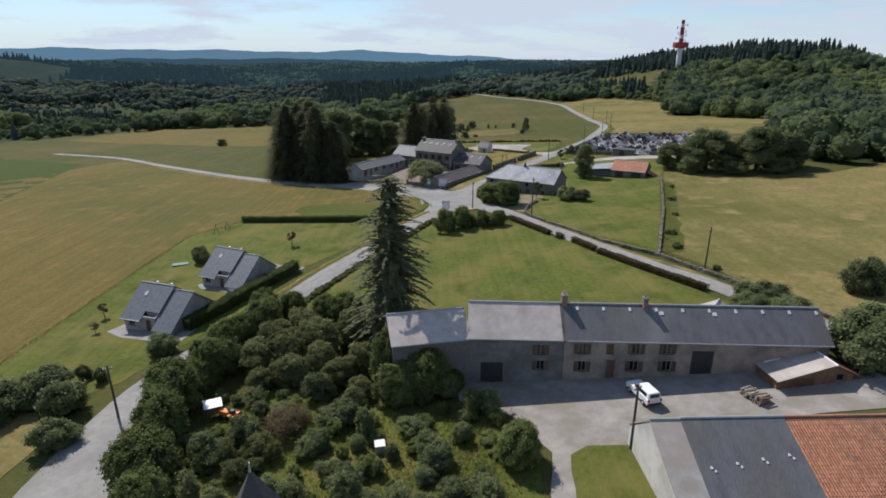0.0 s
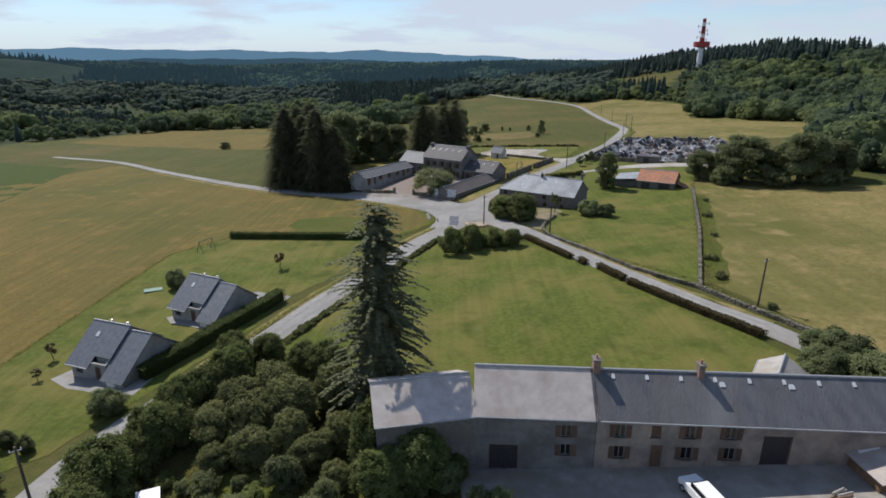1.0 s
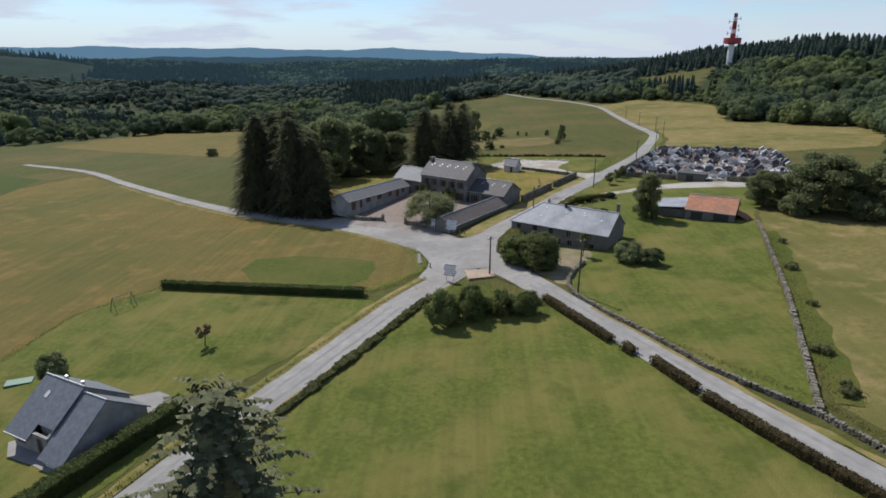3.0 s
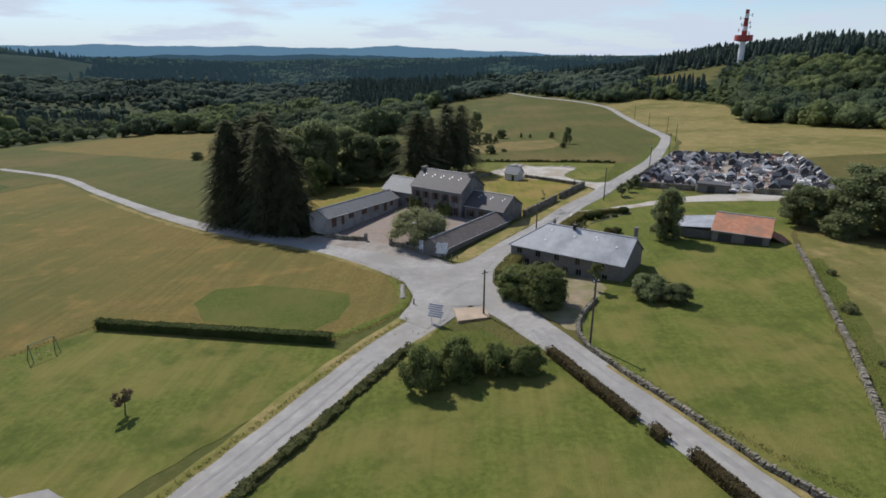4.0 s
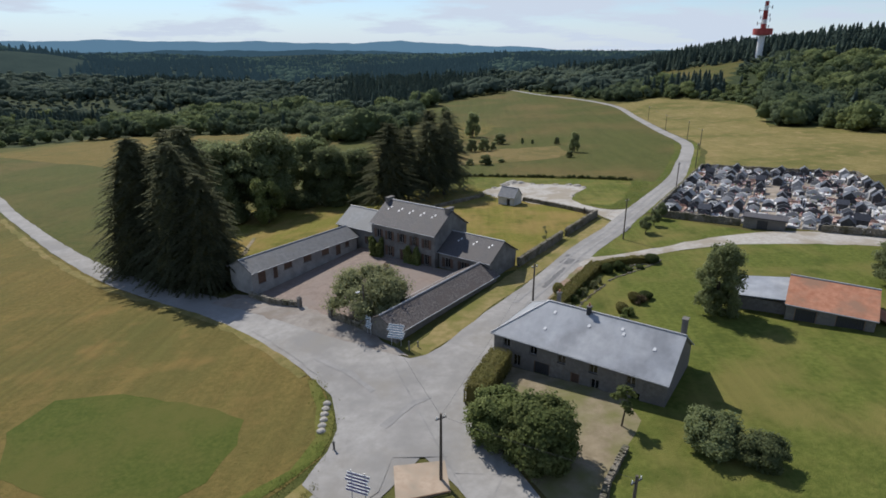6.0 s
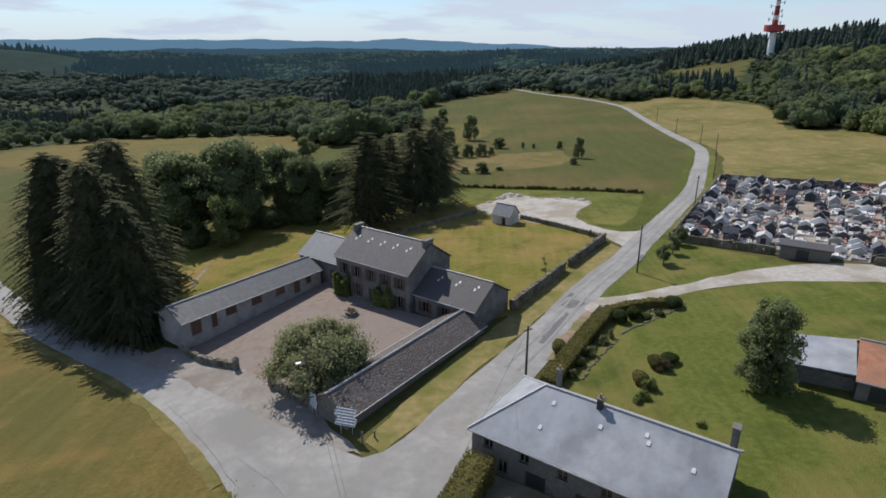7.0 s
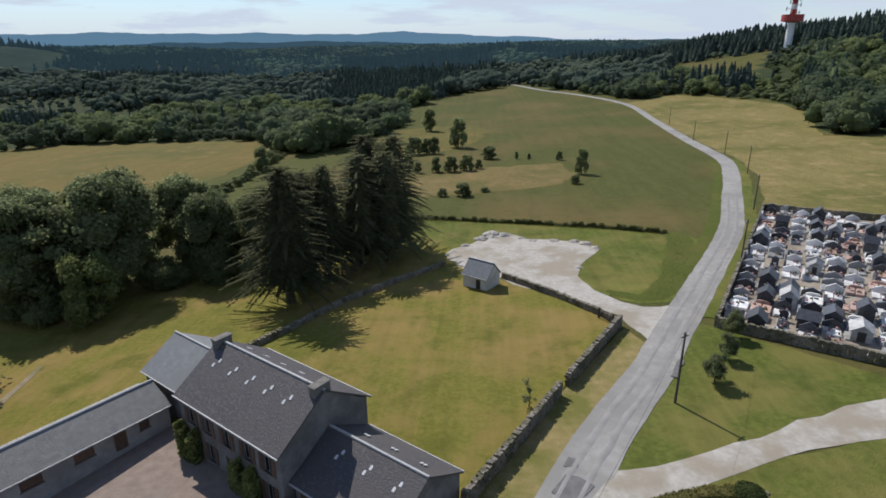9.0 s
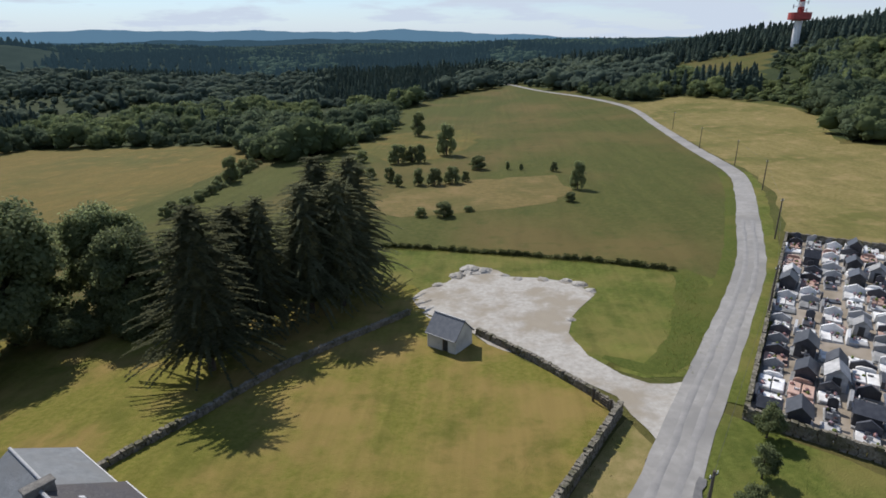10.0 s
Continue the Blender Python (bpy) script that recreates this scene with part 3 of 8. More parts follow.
def strip(name, pts, width, material, dz, label, category, jag=0.12, seed=2, kind="structure"):
    """A road or path along the points; width may be a list along them."""
    rnd = random.Random(seed)
    line = smooth_line([(x, y, 0) for x, y in pts])
    widths = width if isinstance(width, list) else [width] * len(pts)
    bm = bmesh.new()
    prev = None
    for i, p in enumerate(line):
        d = (line[min(i + 1, len(line) - 1)] - line[max(i - 1, 0)]).normalized()
        side = Vector((-d.y, d.x, 0))
        w = float(np.interp(i / max(1, len(line) - 1), np.linspace(0, 1, len(widths)), widths)) / 2
        row = []
        for k in (-1, -0.5, 0, 0.5, 1):
            q = p + side * k * (w + (rnd.uniform(-jag, jag) if abs(k) == 1 else 0))
            row.append(bm.verts.new((q.x, q.y, G(q.x, q.y) + dz + 0.05 * (1 - k * k))))
        if prev:
            for a in range(4):
                f = bm.faces.new((prev[a], row[a], row[a + 1], prev[a + 1]))
                f.smooth = True
        prev = row
    bmesh.ops.recalc_face_normals(bm, faces=bm.faces[:])
    if sum(f.normal.z for f in bm.faces) < 0:
        bmesh.ops.reverse_faces(bm, faces=bm.faces[:])
    return solid(name, bm, material, label, category, kind=kind)


# fields and lawns
drape("hay_field", [(-75, 40), (-59, 69), (-58, 99), (-57, 128), (-48.5, 138.6), (-12, 131.6), (-6, 136.5), (-2.6, 142), (-3.2, 148), (-6.5, 156.2), (-15.6, 165.0), (-26.2, 173.6), (-33, 177.8), (-52, 188.6), (-76, 207), (-115, 241.4), (-146, 268), (-138, 180), (-230, 120), (-160, 30)], M_HAY, 0.03, "brown ripening hay meadow beside the lane", "field")
drape("mown_patch", [(-37.4, 146.5), (-36.4, 152.4), (-28.9, 153.7), (-16.3, 150.2), (-12.3, 148.0), (-11.6, 143.9), (-12.2, 138.7), (-15, 135.2), (-24.8, 136.6), (-32.5, 139.6)], M_MOWN, 0.05, "freshly mown green patch in the hay meadow", "lawn", seed=5)
drape("crop_field", [(-160, 262), (-139, 180), (-231, 121), (-420, 210), (-300, 330)], M_CROP, 0.03, "dark green crop field", "field")
drape("cottage_lawn", [(-59, 69), (-58, 99), (-57, 128), (-48.5, 138), (-12, 130.6), (-9, 128.5), (-17, 113), (-25.4, 101), (-27, 90), (-34, 74), (-39, 63), (-46, 58)], M_LAWN, 0.035, "bright green lawn round the cottages", "lawn")
drape("triangle_lawn", [(-10.5, 113), (-4.8, 122.5), (-0.8, 131.5), (3.9, 135.6), (9.2, 136), (16.4, 127), (21.4, 119.6), (24.2, 110.8), (30.5, 97.5), (38, 82), (43.5, 68), (41, 62), (-1, 63), (-18, 72), (-21, 85)], M_LAWN, 0.04, "large mown green lawn between two lanes", "lawn")
drape("house_lawn", [(20.8, 132), (22.9, 124), (27.9, 115), (32.4, 105.4), (39.6, 96.6), (50, 126), (61, 157), (66, 170), (84, 196), (75, 203), (57, 200.3), (47, 198), (39, 196), (31.5, 192), (26.5, 182), (22, 172), (30, 163), (22, 142)], M_LAWN, 0.04, "mown green lawn behind the stone house", "lawn")
drape("east_meadow", [(41.3, 98), (51, 126), (62, 157), (68, 172), (90, 150), (113, 158), (150, 175), (260, 120), (180, 0), (60, 40), (50.5, 66), (49, 76), (46, 84)], M_STRAW, 0.03, "straw-coloured dry meadow", "field")
drape("cemetery_lawn", [(30, 194.6), (40, 196.8), (48, 198.6), (58, 200.8), (66, 203), (64.5, 208), (50, 222.8), (47.4, 225), (39.4, 212.2), (34, 203.6)], M_LAWN, 0.04, "mown green lawn in front of the cemetery", "lawn")
drape("school_lawn", [(18.5, 190), (28, 208.5), (37.3, 223), (36, 228), (23, 242), (12, 262), (-20, 262), (-62, 232), (-46, 206), (-30, 190), (-19, 205), (-8, 202), (6, 194), (14, 187)], M_LAWN_DRY, 0.07, "yellowing mown lawn behind the school house", "lawn", step=4.0)
drape("parking_lawn", [(36, 244), (42, 231.5), (46.4, 231.4), (55.5, 247), (62, 260), (58, 264), (54.2, 265.6), (47.8, 269.5), (38.5, 272.4), (28.5, 276), (17.7, 279.6), (2, 283), (6, 262), (20, 246)], M_LAWN, 0.035, "green grass round the gravel parking", "lawn")
drape("far_straw_field", [(83, 286), (97, 322), (103, 350), (107, 420), (112, 552), (147, 567), (167, 528), (181, 491), (179, 460), (152, 392), (165, 388), (230, 350), (150, 262), (114, 258)], M_STRAW, 0.03, "pale straw-coloured field beyond the cemetery", "field", step=20, jag=0.8, every=6)
drape("valley_field", [(-230, 461), (-183, 461), (-128, 458), (-91, 448), (-75, 411), (-75, 345), (-79, 309), (-106, 313), (-140, 330), (-240, 380)], M_HAY, 0.03, "brown hay field in the valley", "field", step=20, jag=1.0, every=6)
drape("rough_patch", [(-4, 336), (4, 345), (12.1, 349.8), (31.7, 356), (47, 358), (48.0, 333), (42.4, 320.4), (29.9, 313.4), (16.0, 310.5), (3, 308), (-6, 318)], M_ROUGH, 0.035, "brown rough grass patch in the hill field", "field", step=20, jag=1.6, every=4)
drape("rough_patch", [(-38, 455), (-17.5, 483.5), (15.5, 487), (21.8, 462.9), (17, 420.5), (4, 398), (-14.1, 396), (-28, 420)], M_HAY, 0.036, "brown heathy patch round the field trees", "field", step=20, jag=2.0, every=5, seed=9)

# lanes and paved areas
ROAD_W = [(-33.5, 36), (-34, 45), (-34.6, 55), (-33.2, 64.5), (-28.9, 75.5), (-24.0, 86.3), (-18.7, 99), (-12.7, 111.5), (-5.9, 126.5), (0.2, 136.5), (4.0, 144)]
ROAD_E = [(5.5, 148), (10.9, 141.8), (15.5, 133.4), (20.6, 122.9), (25.6, 112.4), (31.9, 99.3), (36.7, 90.2), (41.2, 82.4), (46.0, 72), (51, 60), (56, 40)]
ROAD_N = [(4.5, 150), (10, 161), (17.8, 175.5), (22.4, 183.5), (27.6, 194), (32.3, 202.5), (38.6, 212.3), (47.0, 227.6), (54.4, 240.7), (68.2, 266.5), (79.6, 295), (90.3, 323), (98.5, 350.5), (102.5, 395), (108, 470), (111, 541), (97, 610), (71, 685), (52, 757), (30, 830)]


def beside(pts, off):
    """The line moved sideways to its right by off."""
    out = []
    for i, (x, y) in enumerate(pts):
        (x0, y0), (x1, y1) = pts[max(0, i - 1)], pts[min(len(pts) - 1, i + 1)]
        n = math.hypot(x1 - x0, y1 - y0)
        out.append((x + (y1 - y0) / n * off, y - (x1 - x0) / n * off))
    return out


strip("road_west", ROAD_W, [10.5, 9, 6.6, 5.2, 4.6, 4.6, 4.7, 4.9, 5.0, 5.4, 6.5], M_ROAD, 0.07, "pale worn asphalt lane", "road", seed=3)
strip("road_northwest", [(1, 152), (-6.5, 160.4), (-16, 168.6), (-27, 176.4), (-34.5, 181.0), (-54, 192.6), (-78, 211.4), (-116, 245), (-154, 279.6), (-200, 306)], [8, 6.4, 5.0, 3.8, 3.3, 3.2, 3.2, 3.2, 3.2, 3.2], M_ROAD, 0.075, "pale worn asphalt lane", "road", seed=4)
strip("road_east", ROAD_E, [7.5, 5.4, 4.6, 4.2, 3.8, 3.7, 3.6, 3.7, 3.8, 3.9, 3.9], M_ROAD, 0.08, "pale worn asphalt lane", "road", seed=6)
strip("road_north", ROAD_N, [7.5, 5.2, 4.7, 4.6, 4.6, 4.6, 4.6, 4.5, 4.3, 4.0, 4.0, 4.0, 3.9, 3.8, 3.8, 3.8, 3.8, 3.8, 3.8, 3.8], M_ROAD, 0.085, "pale worn asphalt lane climbing the hill field", "road", seed=7)
strip("cemetery_lane", [(28.6, 192.4), (33.5, 194.2), (43.3, 198.0), (52.8, 201.7), (62, 203.4), (72.6, 203), (84, 198)], [6.0, 3.2, 3.2, 4.6, 7.6, 8.6, 5], M_GRAVEL, 0.06, "pale gravel lane to the cemetery", "road", jag=0.3, seed=8)
drape("crossroads", [(-3.4, 138.3), (-2.2, 142.7), (-2.2, 146.2), (-4, 151.8), (-6.8, 156.4), (-15.8, 165.5), (-20, 169.2), (-17.6, 172.2), (-9.5, 167), (-1.2, 162.2), (3.6, 159.9), (5.4, 160.6), (9.4, 165.6), (13.8, 161.7), (11.2, 155), (10.4, 150.2), (12.8, 144.7), (13.6, 139.4), (9.8, 139.5), (9.0, 141.9), (4.0, 141.8), (3.5, 137.4), (1.0, 134.5)], M_ROAD, 0.14, "wide pale asphalt crossroads", "road", jag=0.15, seed=9)
drape("court_apron", [(-30.5, 178.6), (-27.5, 182.8), (-23.4, 181.6), (-15.1, 176.2), (-11.8, 174.2), (-7.4, 171.0), (-2.0, 166.6), (0.6, 163.4), (3.6, 160.4), (-1.2, 161.2), (-9.5, 166.4), (-17.6, 171.6), (-24, 176.4)], M_APRON, 0.12, "grey-brown gravel apron before the court gate", "apron", jag=0.4, every=1.2, seed=19)
drape("parking_gravel", [(12.6, 256.4), (13.7, 259.4), (17.6, 263.0), (19.8, 267.0), (22.7, 270.4), (26.2, 268.2), (28.1, 264.8), (33.6, 263.5), (37.1, 261.9), (39.5, 259.5), (40.7, 256.1), (39.4, 253.3), (36.4, 248.4), (35.3, 243.1), (36.6, 236.8), (39.7, 232.2), (42.3, 230.3), (46.4, 230.4), (44.2, 222.4), (40.4, 219.4), (39.0, 224.3), (38.4, 227.6), (33.4, 233.2), (24.4, 240.2), (22.6, 243.4), (16.2, 248.3)], M_GRAVEL, 0.07, "white gravel parking ground with heaps", "parking", jag=0.4, seed=10)
drape("yard", [(1.5, 58.5), (2.4, 54.5), (8, 51), (10.5, 45), (9.4, 38), (8.8, 28), (13, 28), (14.5, 37), (15.5, 45.5), (19, 44.5), (22, 47.5), (33, 48), (48, 49), (47, 58), (30, 57)], M_YARD, 0.05, "worn concrete and gravel farmyard", "yard", jag=0.3, seed=11)

drape("lane_verge", [(3.4, 162.2), (5.2, 160.6), (9.4, 166), (14.4, 176), (19.2, 184), (24, 192.3), (28.5, 200), (36.5, 213.3), (40, 219), (38.4, 223.6), (28.4, 208.2), (18.6, 191), (15.2, 184.5), (9, 174)], M_VERGE, 0.045, "dry tan grass verge beside the school lane", "verge", jag=0.3, seed=12)
drape("house_forecourt", [(11.4, 148.6), (14.5, 142), (19.4, 133.2), (21, 132.4), (22.6, 138), (27.5, 147), (27, 151.5), (14.5, 158.5)], M_EARTH, 0.05, "dry earth and gravel forecourt of the stone house", "forecourt", jag=0.3, seed=13)
drape("cemetery_ground", [(49.9, 223.4), (80.6, 280.6), (111.6, 257), (91.6, 197)], M_GRAVE_GROUND, 0.06, "beige gravel cemetery ground", "cemetery", jag=0.0, step=8)
drape("cottage_drive", [(-24.5, 101.5), (-31, 104.5), (-35, 103), (-33, 100), (-27.4, 99.6), (-25.8, 98.4)], M_ROAD, 0.07, "pale gravel drive to a cottage", "drive", jag=0.15, seed=14)
drape("yard_lawn", [(11.4, 38), (12.2, 44.6), (14, 45.8), (18.2, 45.5), (18.6, 36), (18.6, 28), (12, 28)], M_LAWN, 0.09, "small green lawn strip beside the barn", "lawn", jag=0.15, seed=21)
drape("straw_patch", [(-53, 58.5), (-45.5, 57.5), (-41.4, 50.5), (-42.6, 44), (-48, 38), (-70, 36)], M_STRAW, 0.05, "small straw-yellow field beside the lane", "field", jag=0.4, seed=22)

# worn tracks, tar patches and earth strips on the lanes
for off in (-0.85, 0.85):
    strip("wheel_track", beside(ROAD_N, off)[2:11], 0.75, M_TRACK, 0.128, "darker worn wheel track on the lane", "road", jag=0.14, seed=int(31 + off))
    strip("wheel_track", beside(ROAD_W, off)[4:9], 0.75, M_TRACK, 0.112, "darker worn wheel track on the lane", "road", jag=0.14, seed=int(33 + off))
    strip("wheel_track", beside(ROAD_E, off * 0.8)[2:8], 0.6, M_TRACK, 0.122, "darker worn wheel track on the lane", "road", jag=0.14, seed=int(35 + off))
for pts in ([(25.6, 193.2), (27.0, 195.3), (28.2, 195.0), (29.2, 194.0), (28.0, 192.4), (26.6, 192.2)], [(26.9, 196.4), (27.6, 197.6), (28.4, 197.4), (28.2, 196.2)], [(21.4, 181.8), (23.8, 186.8), (25.9, 190.6), (26.4, 190.3), (24.6, 186.2), (22.0, 181.4)], [(2.0, 146.5), (4.4, 150.4), (6.6, 152.0), (6.9, 151.4), (4.9, 149.6), (2.8, 146.1)], [(-8, 160.6), (-3, 157.2), (0.5, 153.0), (0.1, 152.6), (-3.6, 156.5), (-8.3, 160.0)], [(40.4, 211.2), (42.4, 214.9), (43.0, 214.6), (41.0, 210.9)]):
    drape("tar_patch", pts, M_TAR if pts[0][1] > 170 else M_TRACK, 0.165, "dark tar repair patch on the asphalt", "road", jag=0.12, every=0.8, seed=len(pts) + int(pts[0][0]))
drape("earth_strip", [(21.8, 177.2), (22.9, 177.4), (25.2, 181.4), (27.8, 186.8), (29.6, 190.8), (28.6, 190.9), (26.4, 187.2), (24.2, 182.8)], M_REDEARTH, 0.12, "strip of bare reddish earth beside the lane", "verge", jag=0.2, every=0.8, seed=35)
strip("bare_track", [(-34.6, 203.6), (-35.6, 208.4), (-36.9, 216.0)], 0.9, M_EARTH, 0.11, "bare earth track across the school lawn", "path", jag=0.25, seed=61)
drape("garden_ground", [(-20, 59), (-8, 55), (-3, 52), (6, 52.5), (9.4, 44), (8.6, 34), (-20, 30), (-29, 40), (-27, 50)], M_LAWN, 0.04, "weedy grass of the old kitchen garden", "garden", jag=0.4, seed=36)
strip("north_verge", beside(ROAD_N, 3.3)[7:13], 2.6, M_LAWN, 0.05, "green grass verge beside the lane", "verge", jag=0.3, seed=37)
strip("north_verge", beside(ROAD_N, -3.3)[8:13], 2.6, M_MOWN, 0.05, "rough green grass verge beside the lane", "verge", jag=0.3, seed=38)
strip("lane_edge", beside(ROAD_W, 2.9)[4:10], [1.2, 1.6, 1.8, 1.6, 1.4, 1.0], M_VERGE, 0.06, "dry grass edge of the lane", "verge", jag=0.35, seed=41)
strip("lane_edge", beside(ROAD_W, -3.1)[4:10], [1.2, 1.6, 1.8, 2.0, 2.2, 2.4], M_VERGE, 0.06, "dry grass edge of the lane", "verge", jag=0.35, seed=42)
strip("lane_edge", [(-8.4, 156.4), (-17.4, 165.2), (-28, 173.4), (-36, 178.2), (-55.5, 189.6), (-79.5, 208.4), (-117, 241.6)], 1.3, M_STRAW, 0.06, "dry grass edge of the lane", "verge", jag=0.35, seed=43)
strip("lane_edge", [(22.4, 123.4), (27.7, 113.2), (34.0, 100.2), (38.8, 91.2), (43.2, 83.4)], 0.9, M_VERGE, 0.06, "dry grass edge of the lane", "verge", jag=0.3, seed=44)
strip("rough_bank", [(4.2, 134.4), (9.0, 134.8), (13.6, 129), (16.2, 125)], [2.6, 3.2, 2.4, 1.6], M_MEADOW, 0.075, "rough dry grass bank at the lawn corner", "verge", jag=0.4, seed=45)
drape("rough_corner", [(0.6, 128), (1.6, 132), (4.4, 134.6), (8.8, 134.8), (13.4, 128.6), (15.6, 125), (13.4, 123.6), (7, 124.8), (2, 122.6)], M_MOWN, 0.07, "rough grass round the crossroads shrubs", "verge", jag=0.4, seed=46, step=4)
strip("hay_edge", [(-12.4, 132.6), (-6.6, 137.6), (-3.4, 142.4), (-3.9, 148), (-7.4, 155.4)], [1.2, 1.8, 1.6, 1.4, 1.2], M_LAWN, 0.06, "green grass edge of the hay meadow", "verge", jag=0.35, seed=47)
strip("rough_verge", [(56.6, 266), (56.9, 260), (53.6, 251), (50.2, 242.6), (46.6, 236), (42.6, 233.4), (38.6, 236.6)], [3.4, 4.6, 4.8, 4.6, 4.2, 2.6, 1.2], M_MOWN, 0.055, "rough dark green grass between road and parking lawn", "verge", jag=0.5, seed=52)
strip("overgrown_bank", [(42.2, 97.6), (46.6, 110), (52.2, 126), (58, 142), (63, 156.4)], [2.6, 3.4, 3.0, 3.2, 2.6], M_MOWN, 0.06, "overgrown green bank beside the field wall", "verge", jag=0.5, seed=48)


# ---- buildings ----
def window(parent, x, y, z, w, h, shutters=True, arch=False, mat_sh=None, closed=False):
    """A window with frame, panes, sill and shutters in an opening whose lower left corner is (x, z) in a wall with its outer face at y."""
    f = boxed(x, x + w, y + 0.16, y + 0.22, z, z + 0.06)
    box(f, x, x + w, y + 0.16, y + 0.22, z + h - 0.06, z + h)
    box(f, x, x + 0.06, y + 0.16, y + 0.22, z + 0.06, z + h - 0.06)
    box(f, x + w - 0.06, x + w, y + 0.16, y + 0.22, z + 0.06, z + h - 0.06)
    box(f, x + w / 2 - 0.03, x + w / 2 + 0.03, y + 0.16, y + 0.22, z + 0.06, z + h - 0.06)
    win = part("window", f, M_FRAME, parent)
    for a, b in ((x + 0.06, x + w / 2 - 0.03), (x + w / 2 + 0.03, x + w - 0.06)):
        part("pane", boxed(a, b, y + 0.18, y + 0.195, z + 0.06, z + h - 0.06), M_GLASS, win)
    part("sill", boxed(x - 0.1, x + w + 0.1, y - 0.08, y + 0.14, z - 0.12, z, bevel=0.015), M_STONE, win)
    if closed:
        part("shutter", boxed(x + 0.02, x + w - 0.02, y + 0.03, y + 0.08, z + 0.02, z + h - 0.02, bevel=0.01), mat_sh or M_SHUTTER, win, "closed brown shutter")
    elif shutters:
        for a, b in ((x - w / 2 - 0.02, x - 0.03), (x + w + 0.03, x + w * 1.5 + 0.02)):
            part("shutter", boxed(a, b, y - 0.06, y - 0.015, z, z + h, bevel=0.01), mat_sh or M_SHUTTER, win, "open brown shutter")
    return win


def door(parent, x, y, z, w, h, material=None):
    f = boxed(x, x + 0.08, y + 0.1, y + 0.2, z, z + h)
    box(f, x + w - 0.08, x + w, y + 0.1, y + 0.2, z, z + h)
    box(f, x + 0.08, x + w - 0.08, y + 0.1, y + 0.2, z + h - 0.08, z + h)
    d = part("door", f, M_WOOD, parent)
    leaf = bmesh.new()
    n = max(2, int(w / 0.28))
    for i in range(n):
        a = x + 0.08 + (w - 0.16) * i / n
        box(leaf, a + 0.006, a + (w - 0.16) / n - 0.006, y + 0.13, y + 0.17, z + 0.02, z + h - 0.08)
    part("door_leaf", leaf, material or M_SHUTTER, d)
    part("door_handle", boxed(x + w - 0.3, x + w - 0.2, y + 0.07, y + 0.13, z + 1.0, z + 1.05), M_DARK, d)
    return d


def chimney(parent, x, y, z0, z1, w=0.9, d=0.6, material=None, pots=2):
    c = part("chimney", boxed(x - w / 2, x + w / 2, y - d / 2, y + d / 2, z0, z1, bevel=0.02), material or M_BRICK, parent)
    part("chimney_cap", boxed(x - w / 2 - 0.08, x + w / 2 + 0.08, y - d / 2 - 0.08, y + d / 2 + 0.08, z1, z1 + 0.14, bevel=0.03), M_STONE, c)
    for i in range(pots):
        px = x + (i - (pots - 1) / 2) * w / max(1, pots)
        part("chimney_pot", tube(bmesh.new(), (px, y, z1 + 0.14), (px, y, z1 + 0.5), 0.12, 0.1, 8), M_TILE, c)
    return c


